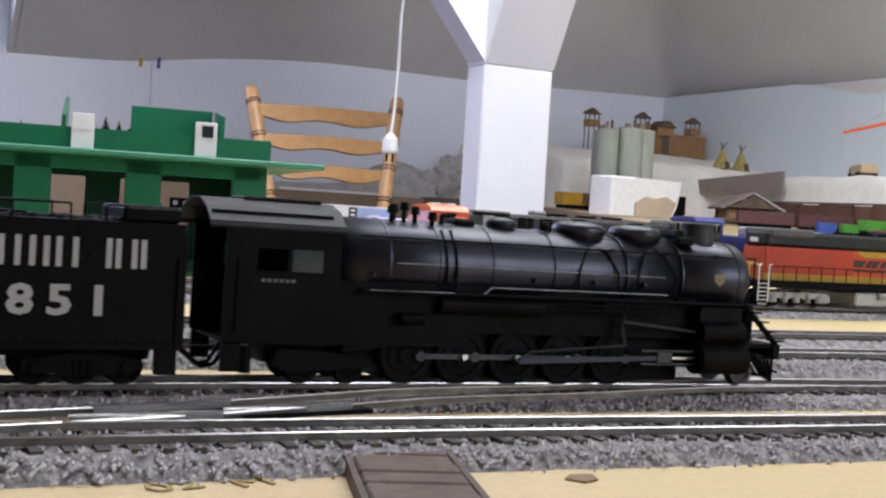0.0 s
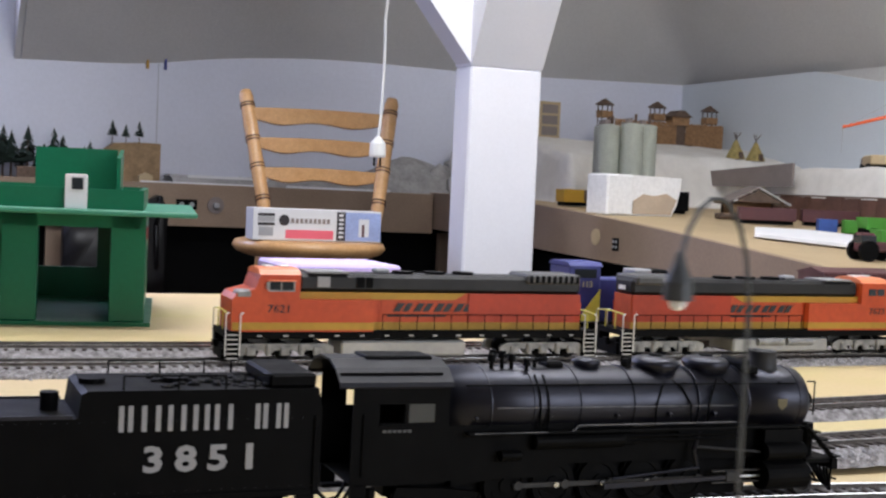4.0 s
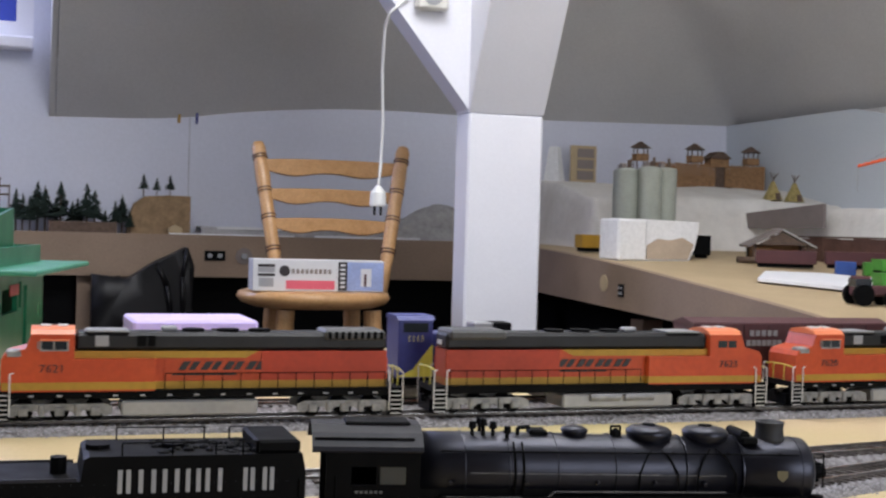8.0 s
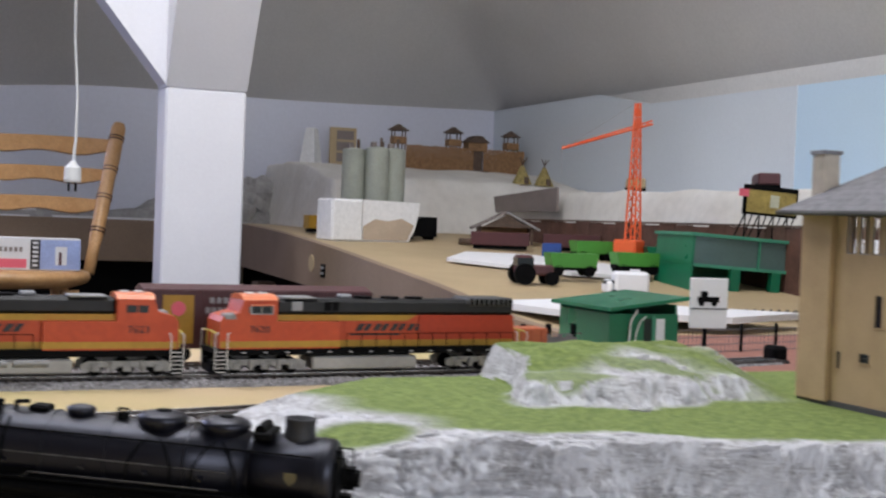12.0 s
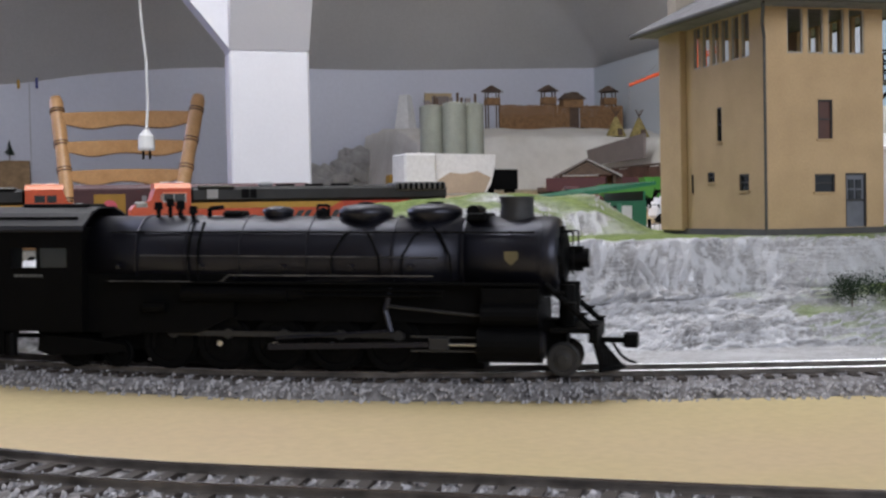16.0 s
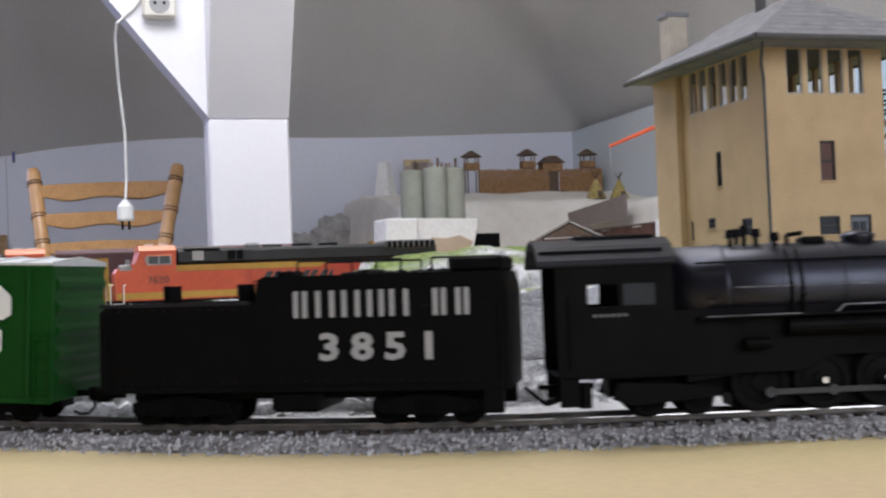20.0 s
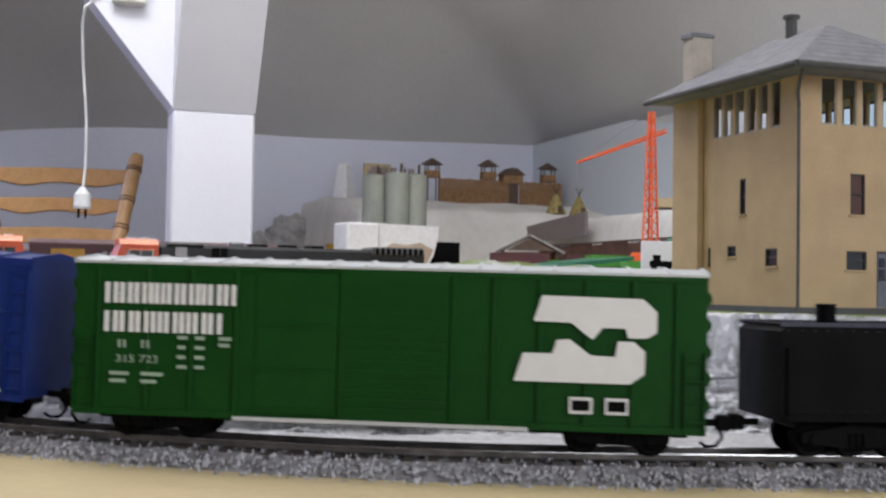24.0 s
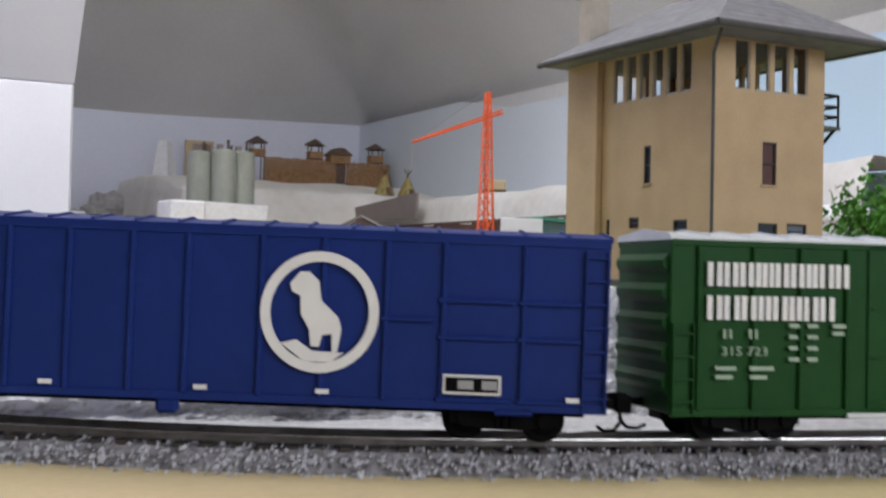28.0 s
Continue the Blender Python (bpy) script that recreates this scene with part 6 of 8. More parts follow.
def build_trains():
    TRAIN.append((to_scale(steam_engine(), 0.93, 0.905), 0.1335, 0.045))
    TRAIN.append((to_scale(tender(), 0.93, 0.905), -0.0402, 0.038))
    TRAIN.append((to_scale(green_boxcar(), 0.918, 0.925), -0.211, 0.065))
    TRAIN.append((to_scale(blue_boxcar(), 0.918, 0.94), PLAY, 0.075))
    first = to_scale(diesel(), 0.98, 1.0)
    zr = 0.0075
    first.matrix_world = pose(0.0965, float(bnsf_y(0.10)), zr, 0, 0, -1)
    second = copy_thing(first, pose(0.364, 0.712, zr, 0, 0, 180))
    third = copy_thing(first, pose(0.631, 0.7178, zr, 0, 0, 2.5))
    for ob, number, flip in ((first, "7621", 0), (second, "7623", 1), (third, "7620", 0)):
        m = Matrix.Translation((-0.091 if not flip else -0.093, -0.0166, 0.0315)) @ SIDE
        if flip:
            m = Matrix.Translation((-0.093, 0.0166, 0.0315)) @ pose(0, 0, 0, 0, 0, 180) @ SIDE
        text("road_number", number, 0.0068, m, DKTEXT, ob, sx=1.1)
    # the turned engine shows its other side
    for ob in letters(second, -0.035, 1):
        ob.matrix_basis = pose(0, 0, 0, 0, 0, 180)
    for x0, x1, z0, z1, mt in ((-0.0990, -0.0925, 0.0430, 0.0480, WINDOW), (-0.0915, -0.0845, 0.0430, 0.0480, WINDOW)):
        part("side_window", nb(x0, x1, 0.0162, 0.0166, z0, z1), mt, second)


S_OF_T = pchip([0, 1, 2, 2.5, 4.5, 5, 6, 7, 7.5, 8, 9, 10, 10.5, 11, 11.5, 13.5, 14, 15, 16, 17, 18, 18.5, 19, 20, 21, 21.5, 23.5, 24, 25, 26, 27, 28],
               [-0.263, -0.2275, -0.188, -0.1665, -0.076, -0.057, -0.014, 0.024, 0.0445, 0.0635, 0.0985, 0.1415, 0.168, 0.194, 0.221, 0.327, 0.353, 0.4035, 0.448, 0.4945, 0.541, 0.563, 0.5845, 0.629, 0.6735, 0.698, 0.785, 0.810, 0.850, 0.892, 0.941, 0.983])


def motions():
    for ob, off, half in TRAIN:
        walk(ob, [(t / 2, ride(float(S_OF_T(t / 2)) + (float(PLAY(t / 2)) if off is PLAY else off), half)) for t in range(57)])
    s0 = float(S_OF_T(0))
    for ob, x, r in SPIN:
        step = 0.25 if r > 0.008 else 0.125
        y = ob.location.copy()
        rows = []
        for k in range(int(28 / step) + 1):
            t = k * step
            a = (float(S_OF_T(t)) - s0) / r
            rows.append((t, Matrix.Translation(y) @ Euler((0, a, 0)).to_matrix().to_4x4()))
        walk(ob, rows)
    for ob, s in RODS:
        y = ob.location.copy()
        rows = []
        for k in range(225):
            t = k * 0.125
            a = (float(S_OF_T(t)) - s0) / 0.0088 + (1.57 if s > 0 else 0)
            rows.append((t, Matrix.Translation(y + Vector((0.004 * math.cos(-a), 0, 0.004 * math.sin(-a))))))
        walk(ob, rows)


# ---- buildings on the near table ----
def wall_with_holes(bm, u0, u1, z0, z1, d0, d1, holes, axis="x"):
    """a wall of thickness d0..d1, pierced by holes (u0, u1, z0, z1); axis: the way along it."""
    us = sorted({u0, u1, *[h[0] for h in holes], *[h[1] for h in holes]})
    for a, b in zip(us, us[1:]):
        mid = (a + b) / 2
        cuts = sorted((h[2], h[3]) for h in holes if h[0] < mid < h[1])
        z = z0
        for c0, c1 in [*cuts, (z1, z1)]:
            if c0 > z + 1e-6:
                if axis == "x":
                    box(bm, a, b, d0, d1, z, c0)
                else:
                    box(bm, d0, d1, a, b, z, c0)
            z = max(z, c1)
    return bm


def build_tower():
    t = thing("signal_tower", pose(0.786, 0.320, 0.0265, 0, 0, 0), "tan stucco model signal tower with a grey hipped roof", "building")
    W, D, H = 0.063, 0.104, 0.105
    za, zb = 0.0830, 0.1040
    low_s = [(0.0275, 0.0355, 0.043, 0.0615), (0.0255, 0.0365, 0.018, 0.0265), (0.0420, 0.0535, 0.0012, 0.0268)]
    low_w = [(0.042, 0.047, 0.0445, 0.0615), (0.0725, 0.0752, 0.0195, 0.029), (0.0500, 0.0575, 0.0245, 0.0295), (0.0160, 0.0255, 0.0195, 0.0275)]
    up_s = [(0.0115 + i * 0.0110, 0.0200 + i * 0.0110, za, zb) for i in range(4)]
    up_w = [(0.0145 + i * 0.0098, 0.0220 + i * 0.0098, za, zb) for i in range(6)]
    for name, axis, u1, d0, d1, holes in (("front_wall", "x", W, 0, 0.0022, low_s + up_s), ("back_wall", "x", W, D - 0.0022, D, up_s)):
        bm = wall_with_holes(bmesh.new(), 0, u1, 0, H, d0, d1, holes, axis)
        bmesh.ops.remove_doubles(bm, verts=bm.verts, dist=1e-5)
        part(name, bm, STUCCO, t)
    for d0, holes in ((0, low_w + up_w), (W - 0.0022, up_w)):
        bm = wall_with_holes(bmesh.new(), 0.0022, D - 0.0022, 0, H, d0, d0 + 0.0022, holes, "y")
        bmesh.ops.remove_doubles(bm, verts=bm.verts, dist=1e-5)
        part("side_wall", bm, STUCCO, t)
    part("chimney_breast", nb(-0.0035, 0.0, 0.0795, 0.1045, 0, H, 0.0004), STUCCO, t)
    part("storey_floor", nb(0.0022, W - 0.0022, 0.0022, D - 0.0022, 0.0760, 0.0775), SLATED, t)
    part("plinth", nb(-0.0015, W + 0.0015, -0.0015, D + 0.0015, -0.004, 0.0010), SLATED, t)
    dark = mat("dark_brown_window_frame", (0.035, 0.03, 0.028), 0.5)
    pale = mat("pale_window_frame", (0.42, 0.38, 0.31), 0.5)
    red = mat("red_brown_shutter", (0.10, 0.035, 0.022), 0.5)

    def glaze(u0, u1, z0, z1, south):
        def slab(a, b, d0, d1, c0, c1):
            return nb(a, b, d0, d1, c0, c1) if south else nb(d0, d1, a, b, c0, c1)
        door = z0 < 0.01
        paint = mat("grey_door", (0.16, 0.17, 0.20), 0.5) if door else (red if south and z0 > 0.04 else WINDOW)
        w = part("door" if door else "window", slab(u0, u1, 0.0012, 0.0016, z0, z1), paint, t, "grey glazed door" if door else "")
        for a, b, c0, c1 in ((u0, u0 + 0.0008, z0, z1), (u1 - 0.0008, u1, z0, z1), (u0 + 0.0008, u1 - 0.0008, z1 - 0.0008, z1), (u0 + 0.0008, u1 - 0.0008, (z0 + z1) / 2 - 0.0003, (z0 + z1) / 2 + 0.0003)):
            part("frame_bar", slab(a, b, 0.0004, 0.0012, c0, c1), dark, w)
        if door:
            for a in (0.0022, 0.0062):
                for c in (0.0145, 0.0195):
                    part("pane", slab(u0 + a, u0 + a + 0.0028, 0.0006, 0.0011, c, c + 0.0042), WINDOW, w)
        else:
            part("sill", slab(u0 - 0.0008, u1 + 0.0008, -0.0008, 0.0012, z0 - 0.0008, z0), STUCCO, w)
    for h in low_s:
        glaze(*h, True)
    for h in low_w:
        glaze(*h, False)
    # open upper windows: thin pale frames only
    for u0, u1, z0, z1 in up_s:
        w = part("upper_window", nb(u0, u0 + 0.0007, 0.0004, 0.0014, z0, z1), pale, t)
        part("frame_bar", nb(u1 - 0.0007, u1, 0.0004, 0.0014, z0, z1), pale, w)
        part("frame_bar", nb(u0 + 0.0007, u1 - 0.0007, 0.0004, 0.0014, z0, z0 + 0.0008), pale, w)
    for u0, u1, z0, z1 in up_w:
        w = part("upper_window", nb(0.0004, 0.0014, u0, u0 + 0.0007, z0, z1), pale, t)
        part("frame_bar", nb(0.0004, 0.0014, u1 - 0.0007, u1, z0, z1), pale, w)
        part("frame_bar", nb(0.0004, 0.0014, u0 + 0.0007, u1 - 0.0007, z0, z0 + 0.0008), pale, w)
    part("downpipe", tube(bmesh.new(), [(-0.010, -0.016, 0.1035), (-0.004, -0.0045, 0.096), (-0.0012, -0.0014, 0.090), (-0.0012, -0.0014, 0.001)], 0.0008, 6), SLATED, t)
    # hipped roof on a deep eave
    x0, x1, y0, y1, ze = -0.017, W + 0.018, -0.022, D + 0.006, 0.1045
    bm = bmesh.new()
    a = [bm.verts.new(p) for p in ((x0, y0, ze), (x1, y0, ze), (x1, y1, ze), (x0, y1, ze))]
    b = [bm.verts.new(p) for p in ((x0, y0, ze + 0.0018), (x1, y0, ze + 0.0018), (x1, y1, ze + 0.0018), (x0, y1, ze + 0.0018))]
    r = [bm.verts.new((0.034, 0.026, ze + 0.0305)), bm.verts.new((0.034, D - 0.030, ze + 0.0305))]
    bm.faces.new(a[::-1])
    for i in range(4):
        bm.faces.new((a[i], a[(i + 1) % 4], b[(i + 1) % 4], b[i]))
    bm.faces.new((b[0], b[1], r[0])), bm.faces.new((b[1], b[2], r[1], r[0])), bm.faces.new((b[2], b[3], r[1])), bm.faces.new((b[3], b[0], r[0], r[1]))
    roof = part("roof", bm, SLATE, t, "grey hipped slate roof")
    for p, q in (((x0, y0), (x1, y0)), ((x0, y0), (x0, y1)), ((x1, y0), (x1, y1))):
        part("gutter", tube(bmesh.new(), [(*p, ze + 0.0005), (*q, ze + 0.0005)], 0.0015, 8), SLATED, roof)
    # slate courses on the two slopes that show
    for k in range(1, 9):
        u = k / 9
        part("slate_course", tube(bmesh.new(), [(x0 + (0.034 - x0) * u, y0 + (0.026 - y0) * u, ze + 0.0018 + 0.0287 * u), (x0 + (0.034 - x0) * u, y1 + (D - 0.030 - y1) * u, ze + 0.0018 + 0.0287 * u)], 0.00012, 4), SLATE, roof)
        part("slate_course", tube(bmesh.new(), [(x0 + (0.034 - x0) * u, y0 + (0.026 - y0) * u, ze + 0.0018 + 0.0287 * u), (x1 + (0.034 - x1) * u, y0 + (0.026 - y0) * u, ze + 0.0018 + 0.0287 * u)], 0.00012, 4), SLATE, roof)
    chim = part("chimney", nb(0.0020, 0.0130, 0.094, 0.104, 0.108, 0.1390), mat("cream_chimney", (0.52, 0.46, 0.38), 0.8, var=0.06, size=0.006), t, "pale chimney stack")
    part("chimney_cap", nb(0.0010, 0.0140, 0.093, 0.105, 0.1390, 0.1412), SLATE, chim)
    part("chimney_flashing", nb(0.0012, 0.0138, 0.0932, 0.1048, 0.1080, 0.1138), SLATED, chim, "dark lead flashing")
    vent = part("roof_vent", cyl(bmesh.new(), (0.032, 0.052, 0.132), (0.032, 0.052, 0.1425), 0.0028, n=10), SLATED, t)
    part("vent_cap", cyl(bmesh.new(), (0.032, 0.052, 0.1425), (0.032, 0.052, 0.1440), 0.0042, n=10), SLATED, vent)
    # outside landing on the far end
    bal = part("balcony", nb(W, W + 0.012, 0.002, 0.030, 0.0700, 0.0715), SLATED, t)
    for x, y in ((W + 0.0115, 0.003), (W + 0.0115, 0.016), (W + 0.0115, 0.029), (W + 0.001, 0.003)):
        part("railing_post", cyl(bmesh.new(), (x, y, 0.0715), (x, y, 0.0855), 0.0006, n=6), BLACKM, bal)
    for z in (0.0760, 0.0805, 0.0855):
        part("railing_bar", tube(bmesh.new(), [(W, 0.003, z), (W + 0.0115, 0.003, z), (W + 0.0115, 0.029, z)], 0.0006, 6), BLACKM, bal)
    part("bracket", tube(bmesh.new(), [(W, 0.004, 0.0605), (W + 0.010, 0.004, 0.0700)], 0.0008, 6), BLACKM, bal)


def build_green_hall():
    """unfinished green plastic station building, open in front."""
    t = thing("green_hall", pose(-0.016, 0.894, 0, 0, 0, -10.5), "unpainted green plastic station kit with an open arcade", "building")
    W, D = 0.46, 0.258
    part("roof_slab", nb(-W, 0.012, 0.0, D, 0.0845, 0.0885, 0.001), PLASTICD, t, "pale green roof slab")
    part("base_plate", nb(-W + 0.02, -0.02, 0.035, D - 0.02, 0.0, 0.003), PLASTIC, t)
    part("lintel", nb(-W + 0.03, -0.03, 0.04, 0.046, 0.074, 0.0845), PLASTIC, t)
    x = -0.025
    for i in range(6):
        part("pier", nb(x - 0.026, x, 0.04, 0.05, 0.003, 0.0838, 0.0006), PLASTIC, t)
        x -= 0.0785
    bm = wall_with_holes(bmesh.new(), 0.05, D - 0.02, 0.003, 0.0845, -0.030, -0.026, [(0.065, 0.125, 0.050, 0.070), (0.15, 0.165, 0.01, 0.07), (0.130, 0.141, 0.052, 0.074)], "y")
    bmesh.ops.remove_doubles(bm, verts=bm.verts, dist=1e-5)
    part("side_wall", bm, PLASTIC, t)
    part("side_wall", nb(-W + 0.03, -W + 0.034, 0.05, D - 0.02, 0.003, 0.0845), PLASTIC, t)
    bm = wall_with_holes(bmesh.new(), -W + 0.03, -0.03, 0.003, 0.0845, D - 0.026, D - 0.022, [(-0.40, -0.34, 0.03, 0.072), (-0.31, -0.25, 0.03, 0.072), (-0.22, -0.16, 0.03, 0.072), (-0.13, -0.07, 0.03, 0.072)])
    bmesh.ops.remove_doubles(bm, verts=bm.verts, dist=1e-5)
    part("back_wall", bm, PLASTIC, t)
    # parapet round a sunken roof
    part("parapet", nb(-0.43, -0.027, 0.0125, 0.016, 0.0885, 0.1035), PLASTIC, t)
    part("parapet", nb(-0.43, -0.027, D - 0.034, D - 0.030, 0.0885, 0.1035), PLASTIC, t)
    part("parapet", nb(-0.031, -0.027, 0.016, D - 0.034, 0.0885, 0.1035), PLASTIC, t)
    part("back_screen", nb(-0.124, -0.054, 0.2195, 0.2235, 0.0885, 0.136), PLASTIC, t)
    part("side_screen", prism(bmesh.new(), [(0.150, 0.0885), (0.219, 0.0885), (0.219, 0.136), (0.150, 0.128)], -0.052, -0.049, "yz"), PLASTIC, t)
    part("side_screen", prism(bmesh.new(), [(0.017, 0.0885), (0.09, 0.0885), (0.09, 0.130), (0.017, 0.112)], -0.176, -0.173, "yz"), PLASTIC, t)
    for x in (-0.161, -0.075):
        d = part("dormer_door", nb(x - 0.0078, x + 0.0078, 0.0085, 0.0124, 0.0885, 0.1135, 0.0004), PAPER, t, "white plastic dormer door")
        part("pane", nb(x - 0.003, x + 0.005, 0.0079, 0.0085, 0.1025, 0.1110), WINDOW if x > -0.1 else PAPER, d)
    part("sign", nb(-0.0255, -0.0245, 0.09, 0.125, 0.064, 0.073), mat("red_sign", (0.4, 0.06, 0.06), 0.5), t, "small red and white sign")


def build_green_shed():
    s = thing("green_shed", Matrix.Translation((0.900, 0.8115, 0.0)), "small green plastic yard shed with a lean-to roof", "shed")
    bm = wall_with_holes(bmesh.new(), -0.034, 0.036, 0, 0.046, -0.043, -0.041, [(0.001, 0.009, 0.020, 0.042), (0.013, 0.023, 0.020, 0.042)])
    part("front_wall", bm, PLASTIC, s)
    part("back_wall", nb(-0.034, 0.036, 0.041, 0.043, 0, 0.048), PLASTIC, s)
    part("low_wall", nb(-0.034, -0.032, -0.041, 0.041, 0, 0.046), PLASTIC, s)
    part("high_wall", nb(0.034, 0.036, -0.041, 0.041, 0, 0.054), PLASTIC, s)
    bm = prism(bmesh.new(), [(-0.040, 0.0490), (0.040, 0.0590), (0.040, 0.0620), (-0.040, 0.0520)], -0.054, 0.050)
    part("roof", bm, PLASTIC, s)
    part("window_frame", nb(0.009, 0.013, -0.0440, -0.0430, 0.018, 0.044), PLASTICD, s)
    part("window_pane", nb(0.013, 0.023, -0.0424, -0.0418, 0.022, 0.042), PAPER, s, "white paper in the window")
    part("window_pane", nb(0.001, 0.009, -0.0424, -0.0418, 0.020, 0.042), WINDOW, s, "dark window")
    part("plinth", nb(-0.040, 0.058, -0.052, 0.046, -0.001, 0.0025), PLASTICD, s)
    part("downpipe", tube(bmesh.new(), [(-0.010, -0.050, 0.050), (-0.014, -0.046, 0.040), (-0.016, -0.045, 0.001)], 0.0009, 6), PAPER, s)
    part("lamp_arm", tube(bmesh.new(), [(0.002, -0.045, 0.044), (-0.005, -0.047, 0.040), (-0.009, -0.047, 0.030), (-0.010, -0.046, 0.010)], 0.0007, 6), PAPER, s)
    # weathered paling fence beside the shed
    f = thing("paling_fence", pose(0.815, 0.785, 0.0, 0, 0, 6), "weathered grey paling fence with dark posts", "fence")
    for k in range(3):
        part("post", nb(-0.026 + 0.026 * k, -0.0225 + 0.026 * k, -0.002, 0.002, 0, 0.036), BLACKM, f)
    for k in range(14):
        part("paling", nb(-0.026 + 0.004 * k, -0.0226 + 0.004 * k, -0.0034, -0.0024, 0.001, 0.026 + 0.0015 * math.sin(k * 2.3)), MESHG, f)
    # white board with a dark drawing on a post
    b = thing("picture_board", pose(0.988, 0.800, 0.003, 0, 0, -6), "white notice board with a dark drawing on a post", "sign")
    part("post", nb(-0.0015, 0.0015, 0, 0.003, 0, 0.074), BLACKM, b)
    part("board", nb(-0.018, 0.020, -0.003, 0, 0.028, 0.074, 0.0005), PAPER, b)
    bm = nb(-0.011, 0.011, -0.0036, -0.003, 0.052, 0.057)
    for x in (-0.007, 0.006):
        cyl(bm, (x, -0.0037, 0.051), (x, -0.003, 0.051), 0.0028, n=10)
    box(bm, -0.008, -0.001, -0.0036, -0.003, 0.057, 0.062)
    box(bm, -0.018, 0.020, -0.0036, -0.003, 0.0455, 0.0465)
    part("drawing", bm, BLACKM, b, "dark drawing of a vehicle")
    # stock parked behind the last diesel
    c = thing("orange_wagon", pose(0.772, 0.760, 0.0035), "short orange wagon end behind the diesels", "wagon")
    part("body", nb(-0.024, 0.024, -0.012, 0.012, 0.008, 0.032, 0.0006), mat("wagon_orange", (0.55, 0.13, 0.045), 0.5), c)
    for k in range(5):
        part("side_rib", nb(-0.019 + 0.0092 * k, -0.018 + 0.0092 * k, -0.0128, -0.012, 0.008, 0.031), mat("wagon_rib", (0.50, 0.11, 0.04), 0.5), c)
    for x in (-0.012, 0.012):
        part("wheelset", cyl(bmesh.new(), (x, -0.009, 0.0045), (x, 0.009, 0.0045), 0.0045, n=12), BLACKM, c)
    # yard fence
    f = thing("yard_fence", Matrix(), "grey mesh fence with dark posts round the yard", "fence")
    pts = [(0.82, 0.80), (0.87, 0.815), (0.92, 0.825), (0.97, 0.835), (1.02, 0.845), (1.07, 0.855), (1.12, 0.865), (1.17, 0.875), (1.22, 0.885)]
    for x, y in pts:
        part("post", cyl(bmesh.new(), (x, y, 0), (x, y, 0.03), 0.0018, n=6), BLACKM, f)
    for (x, y), (x2, y2) in zip(pts, pts[1:]):
        bm = bmesh.new()
        for k in range(4):
            tube(bm, [(x, y, 0.004 + k * 0.007), (x2, y2, 0.004 + k * 0.007)], 0.0004, 4)
        for k in range(1, 9):
            u = k / 9
            tube(bm, [(x + (x2 - x) * u, y + (y2 - y) * u, 0.002), (x + (x2 - x) * u, y + (y2 - y) * u, 0.026)], 0.0003, 4)
        part("mesh_panel", bm, MESHG, f)
    tagged(link("paving_sheet", nb(0.95, 1.72, 0.70, 1.02, 0.0005, 0.003), REDPAVE), "brick-red paving sheet on the table", "paving", kind="structure")
    sp = thing("buffer_stop", Matrix.Translation((1.06, 0.79, 0.0)), "black buffer stop at the track end", "buffer stop")
    part("body", nb(-0.008, 0.008, -0.010, 0.010, 0.0, 0.016, 0.003), BLACKM, sp)


def siding_car(name, label, x0, x1, y, h, paint, roof, category="boxcar"):
    c = thing(name, pose((x0 + x1) / 2, y, 0.0075), label, category)
    L = (x1 - x0) / 2
    part("body", nb(-L, L, -0.016, 0.016, 0.010, h - 0.003, 0.0004), paint, c)
    part("roof", prism(bmesh.new(), [(-0.0168, h - 0.004), (0, h), (0.0168, h - 0.004), (0.0168, h - 0.005), (-0.0168, h - 0.005)], -L - 0.0005, L + 0.0005, "yz"), roof, c)
    for k in range(9):
        x = -L + 2 * L * k / 8
        part("side_rib", nb(x - 0.0005, x + 0.0005, -0.0168, -0.016, 0.010, h - 0.005), paint, c)
    for x in (-L + 0.022, L - 0.022):
        bm = bmesh.new()
        for s in (-1, 1):
            box(bm, x - 0.014, x + 0.014, s * 0.0125 - 0.001, s * 0.0125 + 0.001, 0.0035, 0.009)
            for k in (-0.01, 0.01):
                cyl(bm, (x + k, s * 0.0075, 0.0053), (x + k, s * 0.010, 0.0053), 0.0053, n=14)
        part("truck", bm, BLACKM, c)
    return c


